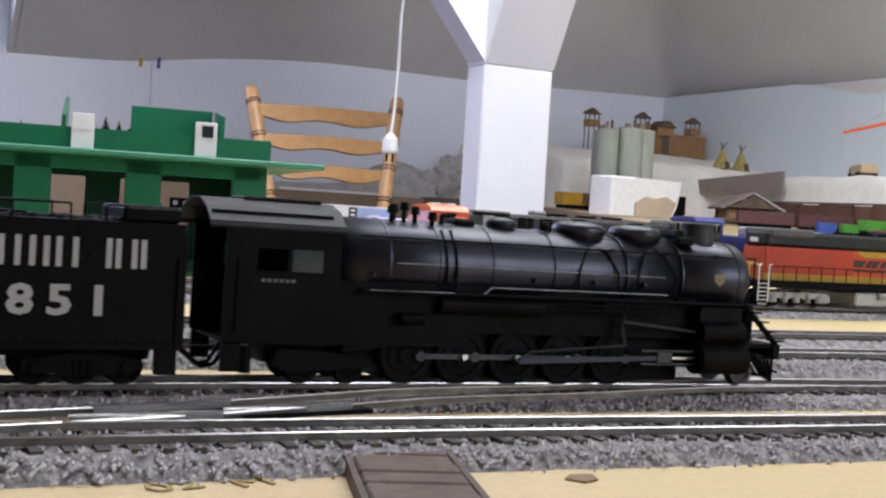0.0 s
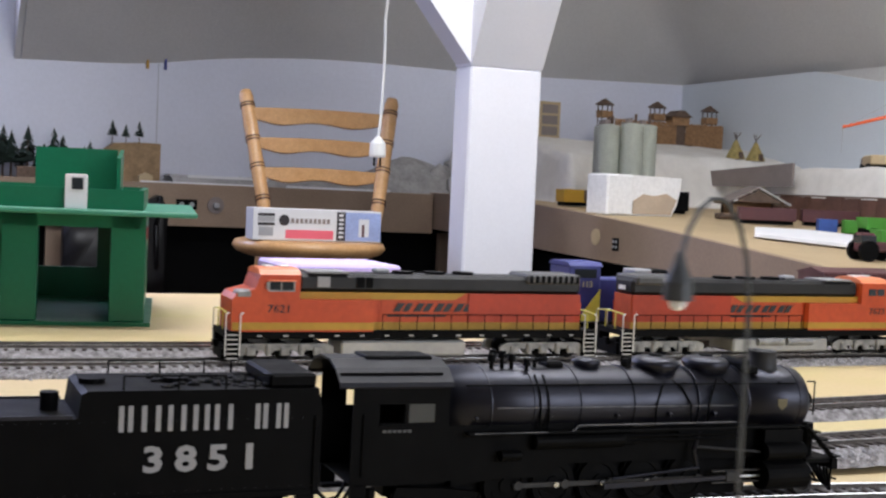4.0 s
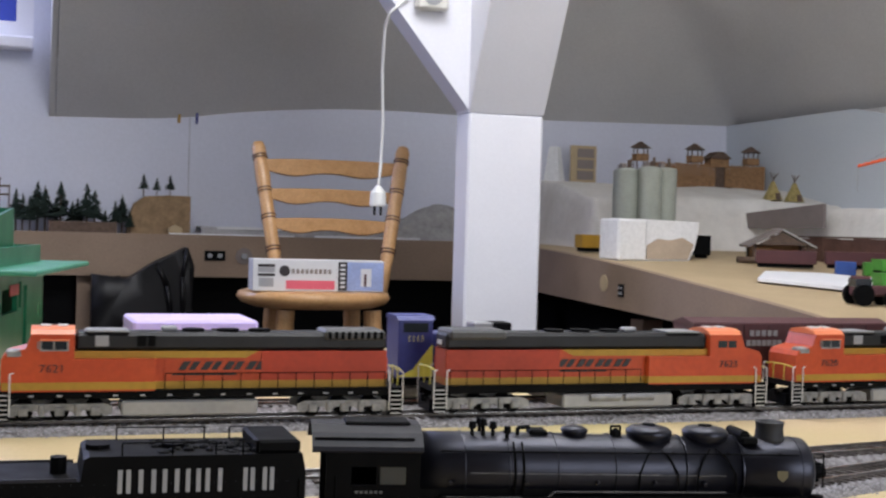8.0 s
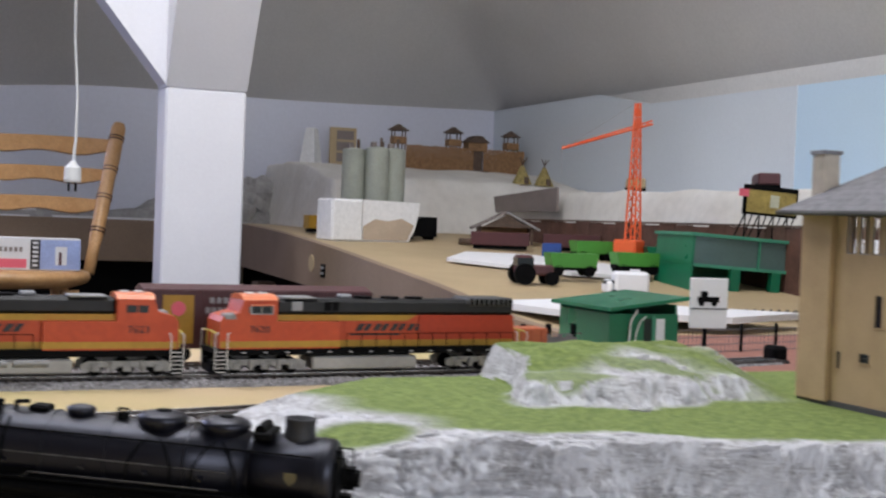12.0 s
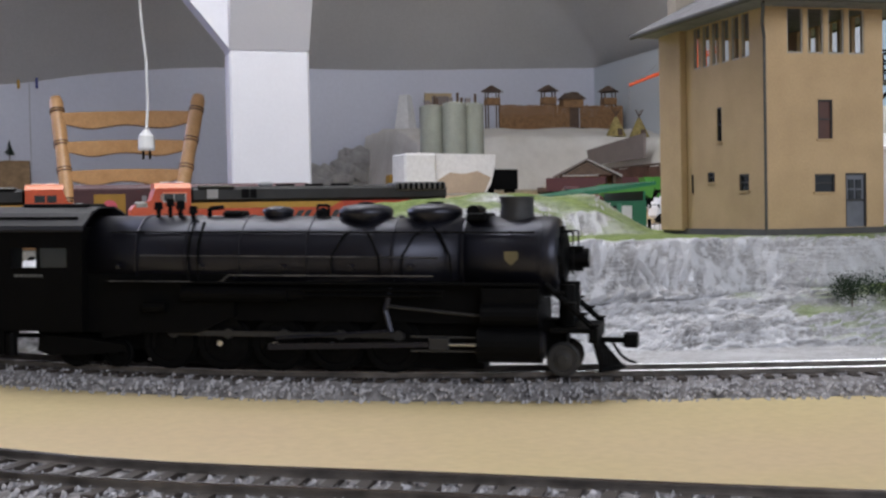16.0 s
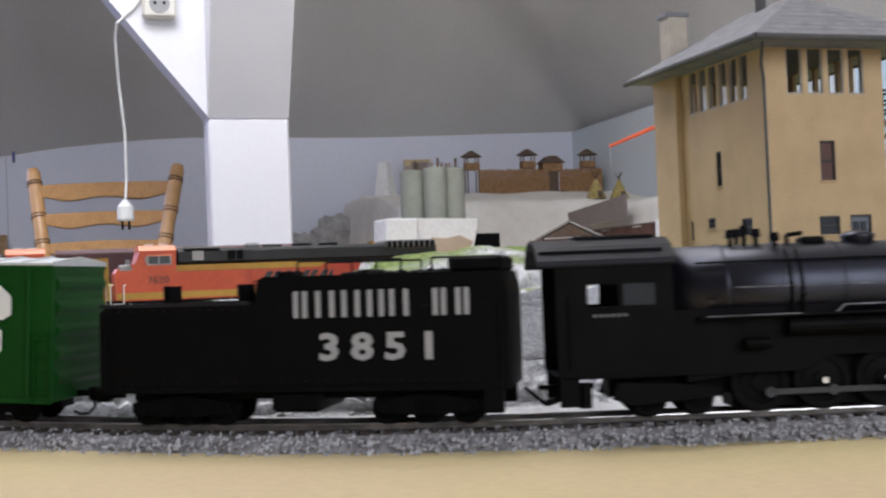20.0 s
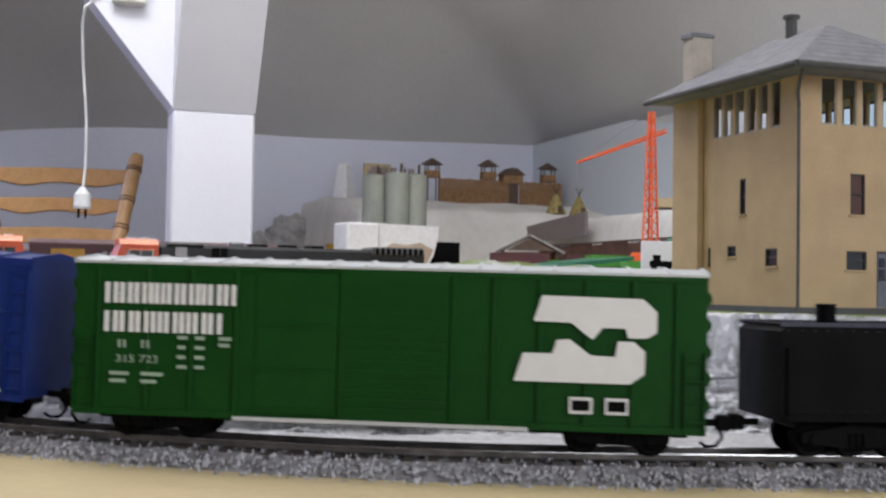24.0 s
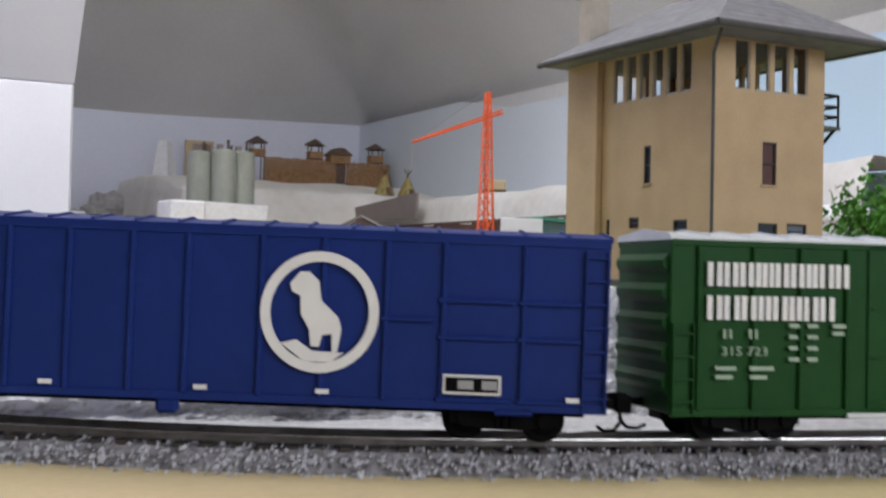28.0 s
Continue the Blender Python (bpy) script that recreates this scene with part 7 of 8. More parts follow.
def build_siding_stock():
    c = siding_car("maroon_boxcar", "maroon boxcar with a yellow end panel behind the diesels", 0.474, 0.652, 0.792, 0.0575, MAROON, MAROON)
    part("end_panel", nb(-0.075, -0.052, -0.0172, -0.0166, 0.014, 0.050), YELLOW, c, "yellow panel")
    part("round_badge", cyl(bmesh.new(), (-0.0635, -0.0176, 0.040), (-0.0635, -0.0171, 0.040), 0.0055, n=20), PINK, c, "round red badge")
    for i in range(5):
        bars("name_bar", [(-0.040 + i * 0.0052, -0.0365 + i * 0.0052)], 0.044, 0.0485, -0.0170, GREYLET, c)
    for i in range(7):
        bars("name_bar", [(-0.043 + i * 0.0046, -0.0395 + i * 0.0046)], 0.0365, 0.041, -0.0170, GREYLET, c)
    # blue engine: only its tall cab stands above the others
    b = thing("blue_engine", pose(0.2475, 0.775, 0.0075), "navy and yellow model engine standing on the siding", "locomotive")
    part("cab", nb(-0.0125, 0.0125, -0.0155, 0.0155, 0.016, 0.0565, 0.0006), NAVY, b)
    part("cab_roof", prism(bmesh.new(), [(-0.0165, 0.0565), (-0.012, 0.0595), (0.012, 0.0595), (0.0165, 0.0565)], -0.0135, 0.0135, "yz"), NAVY, b)
    part("warning_stripe", prism(bmesh.new(), [(-0.0125, 0.017), (0.0125, 0.017), (0.0125, 0.040), (-0.002, 0.022)], -0.0159, -0.0154), LIME, b, "yellow warning stripe")
    part("cab_window", nb(-0.009, 0.009, -0.0158, -0.0154, 0.0480, 0.0545), WINDOW, b)
    text("road_number", "1113", 0.0062, Matrix.Translation((0, -0.0158, 0.0435)) @ SIDE, mat("cream_lettering", (0.6, 0.55, 0.3), 0.5), b)
    part("hood", nb(0.0125, 0.13, -0.011, 0.011, 0.016, 0.0475, 0.001), NAVY, b)
    part("frame", nb(-0.02, 0.135, -0.0155, 0.0155, 0.011, 0.016), BLACKM, b)
    for x in (0.0, 0.105):
        part("truck", nb(x - 0.016, x + 0.024, -0.0135, 0.0135, 0.002, 0.011, 0.002), SILVER, b)
    for x in (0.045, 0.058):
        part("roof_box", nb(x, x + 0.016, -0.009, 0.009, 0.0475, 0.0545, 0.001), GREYLET if x < 0.05 else BLACKM, b)
    lb = thing("white_carton", pose(0.112, 0.938, 0.0, 0, 0, 2), "white carton lid lying behind the engines", "carton")
    part("lid", nb(-0.047, 0.049, -0.036, 0.040, 0.016, 0.052, 0.002), LAV, lb)
    part("tray", nb(-0.044, 0.046, -0.033, 0.037, 0, 0.016), PAPER, lb)
    for x in (0.012, 0.020):
        part("print_mark", nb(x, x + 0.005, -0.0365, -0.0359, 0.040, 0.046), DKTEXT, lb)


def street_lamp(x, y, turn, z):
    s = thing("street_lamp", pose(x, y, z, 0, 0, turn), "dark model street lamp with a curved arm", "street lamp", "street lamps")
    part("foot", lathe(bmesh.new(), [(0.003, 0), (0.003, 0.002), (0.0016, 0.004)], None, 10), GREYMET, s)
    pts = [(0, 0, 0.003), (0, 0, 0.095)] + [(-0.010 + 0.010 * math.cos(a), 0, 0.095 + 0.021 * math.sin(a)) for a in np.linspace(0.25, 2.6, 9)]
    part("pole", tube(bmesh.new(), [tuple(map(float, p)) for p in pts], 0.0004, 8), GREYMET, s)
    hx, hz = float(pts[-1][0]), float(pts[-1][2])
    part("lamp_head", lathe(bmesh.new(), [(0.0026, -0.004), (0.0024, -0.001), (0.0011, 0.002), (0.0006, 0.004)], Matrix.Translation((hx, 0, hz - 0.003)), 12), GREYMET, s)
    part("bulb", ball(bmesh.new(), (hx, 0, hz - 0.0072), 0.0016, 0.0016, 0.0016, 8), PAPER, s)


# ---- the chair and the far benches ----
def build_chair():
    c = thing("bar_chair", Matrix.Translation((0.522, 2.325, -0.72)), "varnished pine ladder-back bar chair with turned posts", "chair")
    z0 = 0.72
    posts = []
    for top, bot in (((-0.091, 0.206, z0 + 0.296), (-0.062, 0.08, z0 - 0.004)), ((0.193, 0.100, z0 + 0.292), (0.128, 0.0, z0 - 0.004))):
        a, b = Vector(bot), Vector(top)
        m = Matrix.Translation(a) @ (b - a).to_track_quat("Z", "Y").to_matrix().to_4x4()
        h = (b - a).length
        prof = [(0.011, 0), (0.0115, 0.06), (0.0135, 0.075), (0.0135, 0.10), (0.0145, 0.16), (0.0135, h - 0.13), (0.0150, h - 0.08), (0.0140, h - 0.035), (0.0145, h - 0.012), (0.011, h)]
        p = part("back_post", lathe(bmesh.new(), prof, m, 18), PINE, c, smooth=True)
        for zz in (0.085, 0.092, 0.155, 0.162, 0.215, 0.222, h - 0.036, h - 0.030):
            part("burnt_ring", lathe(bmesh.new(), [(0.0125, zz - 0.0016), (0.0157, zz - 0.0012), (0.0157, zz + 0.0012), (0.0125, zz + 0.0016)], m, 18), PINED, p)
        posts.append((a, b))
    for f, hh in ((0.845, 0.0165), (0.645, 0.0150), (0.445, 0.0145)):
        l, r = posts[0][0].lerp(posts[0][1], f), posts[1][0].lerp(posts[1][1], f)
        bm = bmesh.new()
        n = 16
        rows = []
        for i in range(n + 1):
            u = i / n
            p = l.lerp(r, u) + Vector((0, 0.018 * math.sin(math.pi * u), 0))
            lo = -hh + 0.006 * math.cos(2 * math.pi * 2 * u) * (0.5 + abs(u - 0.5))
            hi = hh - 0.004 * (2 * u - 1) ** 2
            rows.append([bm.verts.new(p + Vector((0, d, z))) for d, z in ((-0.006, lo), (-0.006, hi), (0.006, hi), (0.006, lo))])
        for a, b in zip(rows, rows[1:]):
            for i in range(4):
                bm.faces.new((a[i], a[(i + 1) % 4], b[(i + 1) % 4], b[i]))
        bm.faces.new(rows[0]), bm.faces.new(rows[-1][::-1])
        slat = part("back_slat", bm, PINE, c)
        line = [tuple(l.lerp(r, i / n) + Vector((0, 0.018 * math.sin(math.pi * i / n) - 0.0062, -hh + 0.006 * math.cos(4 * math.pi * i / n) * (0.5 + abs(i / n - 0.5)) + 0.0012))) for i in range(1, n)]
        part("burnt_edge", tube(bmesh.new(), line, 0.0011, 5), PINED, slat)
    bm = lathe(bmesh.new(), [(0.115, -0.030), (0.138, -0.022), (0.146, -0.012), (0.142, -0.002), (0.128, 0.002)], Matrix.Translation((-0.022, -0.06, z0 + 0.004)) @ Matrix.Diagonal((1, 0.92, 1, 1)), 36)
    part("seat", bm, PINE, c, smooth=True)
    for x, y in ((-0.085, -0.11), (0.08, -0.11), (-0.08, 0.05), (0.08, 0.05)):
        part("leg", cyl(bmesh.new(), (x * 1.35, y * 1.35, 0), (x, y, z0 - 0.03), 0.013, 0.017, 14), PINE, c)
    bm = bmesh.new()
    for a, b in (((-0.105, -0.14, 0.22), (0.10, -0.14, 0.22)), ((-0.105, 0.06, 0.30), (0.10, 0.06, 0.30))):
        cyl(bm, a, b, 0.009, n=10)
    part("stretcher", bm, PINE, c)
    # the carton on the seat
    k = thing("product_carton", pose(0.493, 2.222, 0.0062, 0, 0, -1.0), "flat white carton with red and blue print on the chair seat", "carton")
    part("carton", nb(-0.121, 0.124, -0.028, 0.028, 0, 0.058, 0.001), CARTON, k)
    y = -0.0283
    part("red_panel", nb(-0.060, 0.031, y - 0.0004, y, 0.004, 0.020), PINK, k)
    part("picture_panel", nb(0.054, 0.1235, y - 0.0004, y, 0.002, 0.055), PALEBLUE, k, "pale blue picture panel")
    part("picture_shape", nb(0.080, 0.100, y - 0.0007, y - 0.0003, 0.010, 0.043), CARTON, k)
    part("picture_shape", nb(0.086, 0.091, y - 0.0010, y - 0.0006, 0.010, 0.033), MAROON, k)
    part("dark_strip", nb(0.037, 0.054, y - 0.0004, y, 0.002, 0.055), DKTEXT, k)
    for z0_, z1_ in ((0.044, 0.049), (0.027, 0.032)):
        part("print_line", nb(-0.112, -0.081, y - 0.0004, y, z0_, z1_), DKTEXT, k)
    part("print_block", nb(-0.110, -0.083, y - 0.0003, y, 0.008, 0.024), GREYLET, k)
    part("print_block", nb(-0.112, -0.081, y - 0.0003, y, 0.034, 0.043), GREYLET, k)
    part("round_mark", cyl(bmesh.new(), (-0.063, y - 0.0004, 0.037), (-0.063, y, 0.037), 0.010, n=20), DKTEXT, k)
    for i in range(9):
        bars("word_bar", [(-0.050 + i * 0.0085, -0.0445 + i * 0.0085)], 0.0325, 0.041, y - 0.0002, GREYCARD, k)
    for i in range(6):
        part("strip_mark", nb(0.041, 0.050, y - 0.0007, y - 0.0003, 0.007 + i * 0.008, 0.011 + i * 0.008), CARTON, k)


def fir(x, y, z, h, rng):
    t = thing("model_fir", Matrix.Translation((x, y, z)), "dark model fir tree on the rear bench", "tree", "dark fir trees")
    part("trunk", cyl(bmesh.new(), (0, 0, 0), (0, 0, h * 0.95), h * 0.025, h * 0.008, 6), BARK, t)
    vs, fs = [], []
    for i in range(120):
        u = 0.36 + 0.64 * rng.uniform(0, 1) ** 1.2
        r = h * 0.235 * (1.03 - u) / 0.64 * rng.uniform(0.6, 1.15) + h * 0.012
        a = rng.uniform(0, 6.28)
        zc = h * u
        n = len(vs)
        w = 0.38
        vs += [(0, 0, zc + h * 0.05), (r * math.cos(a - w), r * math.sin(a - w), zc - h * 0.03), (r * 1.1 * math.cos(a), r * 1.1 * math.sin(a), zc - h * 0.05), (r * math.cos(a + w), r * math.sin(a + w), zc - h * 0.03)]
        fs += [(n, n + 1, n + 2), (n, n + 2, n + 3)]
    me = bpy.data.meshes.new("crown")
    me.from_pydata(vs, [], fs)
    me.materials.append(DARKFIR)
    ob = new("crown", me)
    ob.parent = t
    return t


def leafy(x, y, z, h, w, rng, count=1900, leaf=None):
    t = thing("model_tree", Matrix.Translation((x, y, z)), "bright green model tree on the hill", "tree", "green trees")
    part("trunk", cyl(bmesh.new(), (0, 0, 0), (0, 0, h * 0.5), h * 0.035, h * 0.02, 8), BARK, t)
    for k in range(5):
        a = k * 1.26
        part("limb", cyl(bmesh.new(), (0, 0, h * 0.38), (w * 0.5 * math.cos(a), w * 0.5 * math.sin(a), h * rng.uniform(0.55, 0.85)), h * 0.018, h * 0.006, 6), BARK, t)
    clumps = [(rng.normal(0, w * 0.38), rng.normal(0, w * 0.38), rng.uniform(0.4, 0.95) * h) for _ in range(16)]
    vs, fs = [], []
    for _ in range(count):
        cx, cy, cz = clumps[int(rng.integers(len(clumps)))]
        p = np.array((cx, cy, cz)) + rng.normal(0, w * 0.16, 3)
        d1, d2 = rng.normal(0, 1, 3), rng.normal(0, 1, 3)
        d1, d2 = d1 / np.linalg.norm(d1) * h * 0.034, d2 / np.linalg.norm(d2) * h * 0.026
        n = len(vs)
        vs += [tuple(p - d1), tuple(p + d2), tuple(p + d1), tuple(p - d2)]
        fs.append((n, n + 1, n + 2, n + 3))
    me = bpy.data.meshes.new("crown")
    me.from_pydata(vs, [], fs)
    me.materials.append(leaf or LEAF)
    ob = new("crown", me)
    ob.parent = t
    return t


def terrain(name, label, x0, x1, y0, y1, zf, material, n=50, kind="structure"):
    xs, ys = np.linspace(x0, x1, n), np.linspace(y0, y1, n)
    vs = [(x, y, float(zf(x, y))) for x in xs for y in ys]
    fs = [(i * n + j, (i + 1) * n + j, (i + 1) * n + j + 1, i * n + j + 1) for i in range(n - 1) for j in range(n - 1)]
    me = bpy.data.meshes.new(name)
    me.from_pydata(vs, [], fs)
    me.materials.append(material)
    for p in me.polygons:
        p.use_smooth = True
    return tagged(new(name, me), label, "terrain", kind=kind)


def build_far_left():
    rng = np.random.default_rng(5)
    tagged(link("rear_plank", nb(0.023, 0.179, 2.998, 3.02, 0.093, 0.122, 0.002), FORTD), "dark low wall before the fir trees", "model wall")
    for i in range(15):
        x = -0.055 + i * 0.0188 + rng.uniform(-0.007, 0.007)
        fir(x, rng.uniform(3.04, 3.11), 0.0932, rng.uniform(0.075, 0.128) * (0.72 if i % 3 == 2 else 1.0), rng)
    sc = thing("lattice_lookout", Matrix.Translation((-0.10, 3.06, 0.0932)), "thin dark lattice lookout behind the fir trees", "lookout")
    for dx in (-0.03, -0.01, 0.012, 0.034):
        part("leg", cyl(bmesh.new(), (dx, 0, 0), (dx, 0, 0.105 + 0.02 * (abs(dx) < 0.02)), 0.0018, n=5), FORTD, sc)
    for z in (0.085, 0.105, 0.122):
        part("cross_bar", nb(-0.034 if z < 0.11 else -0.012, 0.036 if z < 0.11 else 0.016, -0.002, 0.002, z, z + 0.005), FORTD, sc)
    b = thing("brown_rock_block", Matrix.Translation((0.282, 3.081, 0.0932)), "tan plaster block with firs on top", "model rock")
    bm = prism(bmesh.new(), [(-0.076, 0), (0.074, 0), (0.074, 0.097), (0.02, 0.098), (-0.035, 0.094), (-0.06, 0.075), (-0.072, 0.04)], -0.03, 0.03)
    part("block", bm, mat("tan_plaster", (0.33, 0.22, 0.12), 0.9, var=0.15, size=0.03, bump=0.002, fine=0.01), b)
    h = thing("small_hut", Matrix.Translation((0.318, 3.03, 0.0932)), "small tan hut on the rear bench", "hut")
    part("walls", nb(-0.016, 0.016, -0.01, 0.01, 0, 0.018), BENCH, h)
    part("roof", prism(bmesh.new(), [(-0.018, 0.018), (0.018, 0.018), (0, 0.026)], -0.011, 0.011), BENCH, h)
    for i in range(3):
        fir(0.245 + i * 0.032, 3.081, 0.188, 0.046 + 0.008 * (i != 1), rng)
    tagged(link("white_strip", nb(0.30, 0.60, 2.976, 2.986, 0.0972, 0.1005), PAPER), "white foam strip on the fascia edge", "strip")
    tagged(link("white_strip", nb(0.655, 0.925, 2.976, 2.988, 0.0972, 0.1025), PAPER), "white foam strip on the fascia edge", "strip")
    terrain("grey_mound", "grey plaster scenery and mound on the rear bench", 0.38, 1.25, 2.995, 3.135, lambda x, y: 0.094 + 0.022 * float(ss(3.0, 3.04, np.array(y))) + 0.012 * float(ss(0.75, 0.95, np.array(x))) * float(ss(3.0, 3.05, np.array(y))) + 0.066 * max(0, 1 - abs((x - 1.02) / 0.15) ** 1.5) * max(0, 1 - ((y - 3.1) / 0.075) ** 2) + 0.007 * noise.noise(Vector((x, y, 0)) * 35), GREYSCEN, 46)
    for x0, x1 in ((0.42, 0.53), (0.50, 0.62)):
        tagged(link("white_strip", nb(x0, x1, 3.02 + x0 * 0.01, 3.04, 0.112, 0.1185), PAPER), "white foam strip among the grey scenery", "strip")
    for p, r_ in (((1.095, 3.06, 0.120), 0.040), ((1.185, 3.07, 0.140), 0.058), ((1.13, 3.02, 0.115), 0.028), ((1.02, 3.07, 0.112), 0.026)):
        bm = ball(bmesh.new(), (0, 0, 0), r_ * 1.1, r_ * 0.6, r_, 12)
        for v in bm.verts:
            v.co *= 1 + 0.35 * noise.noise(v.co * 45 + Vector(p))
        ob = link("grey_boulder", bm, GREYSCEN)
        ob.location = (p[0], p[1], p[2] + r_ * 0.4)
        tagged(ob, "grey rough plaster rock behind the post", "model rock", "grey plaster rocks")
    # bag under the rear bench
    bm = prism(bmesh.new(), [(0.12, -0.16), (0.345, -0.16), (0.35, 0.024), (0.335, 0.068), (0.265, 0.034), (0.20, -0.008), (0.12, 0.002)], 2.89, 2.955)
    bmesh.ops.triangulate(bm, faces=bm.faces)
    bmesh.ops.subdivide_edges(bm, edges=bm.edges, cuts=3)
    for v in bm.verts:
        v.co.y += 0.02 * noise.noise(v.co * 22)
    bag = thing("black_bag", Matrix(), "black plastic bag hung under the rear bench", "bag")
    part("sack", bm, BAG, bag, smooth=True)
    part("fold", tube(bmesh.new(), [(0.262, 2.893, 0.030), (0.288, 2.884, -0.02), (0.298, 2.882, -0.09), (0.290, 2.886, -0.15)], 0.006, 8), BAG, bag, smooth=True)
    part("fold", tube(bmesh.new(), [(0.333, 2.890, 0.064), (0.322, 2.884, 0.0), (0.326, 2.884, -0.10)], 0.005, 8), BAG, bag, smooth=True)
    k = thing("clothes_peg", Matrix.Translation((0.335, 3.139, 0.398)), "yellow peg clipped to the roof board", "peg")
    part("jaw", nb(-0.006, 0.0, -0.01, 0.0, -0.022, 0.02), YELLOW, k)
    k = thing("clothes_peg", Matrix.Translation((0.373, 3.139, 0.398)), "dark blue peg clipped to the roof board", "peg")
    part("jaw", nb(0.0, 0.006, -0.01, 0.0, -0.022, 0.02), NAVY, k)
    tagged(link("thin_wire", cyl(bmesh.new(), (0.358, 3.125, 0.095), (0.358, 3.125, 0.39), 0.0008, n=5), GREYLET), "thin wire hanging from a peg", "wire")


def hill_far(x, y):
    """white hills: a plateau along the back wall and one along the gable; sunk under the bench elsewhere."""
    base = float(bench_z(min(y, 3.137))) - 0.012
    back = float(ss(2.56, 2.62, np.array(y + 0.05 * math.sin(x * 7))))
    side = float(ss(1.66, 1.72, np.array(x)))
    z1 = 0.206 + 0.052 * float(ss(2.51, 2.92, np.array(y)))
    z = max(base + (z1 - base) * back, base + (0.198 - base) * side)
    low = float(ss(1.195, 1.225, np.array(x)))
    z = base + (z - base) * low
    return z + 0.006 * noise.noise(Vector((x, y, 0)) * 12) * max(back, side)


def build_far_right():
    rng = np.random.default_rng(9)
    terrain("plaster_hills", "white plaster hills under the log fort", 1.12, 1.893, 1.1, 3.135, hill_far, PLASTER, 130)
    # fort
    f = thing("log_fort", Matrix.Translation((1.62, 2.894, 0.256)), "brown log fort with watch towers on the white hill", "fort", "")
    n = 60
    for i in range(n):
        x = -0.092 + 0.344 * i / n
        if 0.098 < x < 0.126:
            continue
        part("palisade_log", cyl(bmesh.new(), (x, 0, 0), (x, 0, 0.062 + 0.003 * rng.random()), 0.0031, 0.0026, 6), FORT, f)
    part("side_wall", nb(0.247, 0.252, 0, 0.16, 0, 0.062), FORT, f)
    part("gate_house", nb(0.082, 0.137, -0.006, 0.03, 0.058, 0.080), FORT, f)
    part("gate_roof", prism(bmesh.new(), [(0.076, 0.080), (0.143, 0.080), (0.118, 0.098), (0.100, 0.098)], -0.012, 0.035), FORTD, f)
    part("gate", nb(0.098, 0.126, -0.001, 0.002, 0, 0.058), FORTD, f)
    part("gate_ramp", nb(0.094, 0.130, -0.03, -0.004, -0.018, 0.004), FORTD, f)
    for x, y in ((-0.098, 0.05), (0.048, 0.02), (0.222, 0.025)):
        t = part("watch_tower", nb(x - 0.018, x + 0.018, y - 0.014, y + 0.014, 0.068, 0.086), FORT, f)
        bm = bmesh.new()
        for dx in (-0.015, 0.015):
            for dy in (-0.011, 0.011):
                cyl(bm, (x + dx, y + dy, 0.0 if x > -0.05 else -0.0), (x + dx, y + dy, 0.104), 0.0018, n=5)
        part("tower_post", bm, FORTD, t)
        bm = bmesh.new()
        lathe(bm, [(0.032, 0.102), (0.030, 0.104), (0.004, 0.119)], Matrix.Translation((x, y, 0)), 4)
        part("tower_roof", bm, FORTD, t)
    for i in range(7):
        c = thing("fort_post", Matrix.Translation((1.635 + i * 0.0305, 2.91, 0.262)), "thin dark post behind the palisade", "post", "thin fort posts")
        part("shaft", cyl(bmesh.new(), (0, 0, 0), (0, 0, 0.056), 0.0018, n=5), FORTD, c)
    for x, y in ((1.748, 2.66), (1.81, 2.66)):
        t = thing("tepee", Matrix.Translation((x, y, hill_far(x, y))), "small yellow tepee on the white hill", "tepee", "tepees")
        part("cover", lathe(bmesh.new(), [(0.026, 0), (0.004, 0.048)], None, 9), mat("tepee_cloth", (0.42, 0.33, 0.12), 0.8, var=0.2, size=0.01), t)
        for a in (0.4, 2.2, 4.0):
            part("pole", cyl(bmesh.new(), (0.004 * math.cos(a), 0.004 * math.sin(a), 0.046), (-0.012 * math.cos(a), -0.012 * math.sin(a), 0.068), 0.0013, n=5), FORTD, t)
        part("opening", nb(-0.005, 0.005, -0.027, -0.020, 0.001, 0.018), FORTD, t)
    # silos on a foam block
    s = thing("grain_silos", Matrix.Translation((1.223, 2.335, 0.080)), "cluster of grey-green grain silos", "silo")
    for i, (x, y, h) in enumerate(((-0.034, 0.012, 0.186), (0.008, -0.014, 0.190), (0.052, 0.002, 0.190), (-0.016, 0.058, 0.186), (0.036, 0.050, 0.186))):
        c = part("silo", lathe(bmesh.new(), [(0.0248, 0), (0.0248, h - 0.004), (0.0235, h), (0.010, h + 0.003)], Matrix.Translation((x, y, 0)), 24), SILO, s)
        part("roof_pipe", cyl(bmesh.new(), (x + 0.008, y, h), (x + 0.008, y, h + 0.022), 0.003, n=8), FORTD, c)
        part("roof_hatch", nb(x - 0.014, x - 0.004, y - 0.006, y + 0.006, h, h + 0.012), GREYCARD, c)
    k = thing("white_cone", Matrix.Translation((1.303, 3.01, 0.244)), "tall white plaster cone on the hill", "cone")
    part("cone", lathe(bmesh.new(), [(0.038, -0.02), (0.034, 0.0), (0.017, 0.108), (0.012, 0.111)], None, 4), FOAM, k)
    k = thing("card_house_front", Matrix.Translation((1.405, 3.05, 0.258)), "small tan card house front with dark windows", "house front")
    part("wall", nb(-0.038, 0.036, -0.004, 0.004, 0, 0.106), BENCH, k)
    for z in (0.014, 0.044, 0.074):
        part("window", nb(-0.020, 0.028, -0.0055, -0.004, z, z + 0.024), GREYCARD, k)
    fb = thing("foam_block", pose(1.148, 2.165, 0.0755, 0, 0, 8), "white packing foam block with a scooped hollow", "foam block")
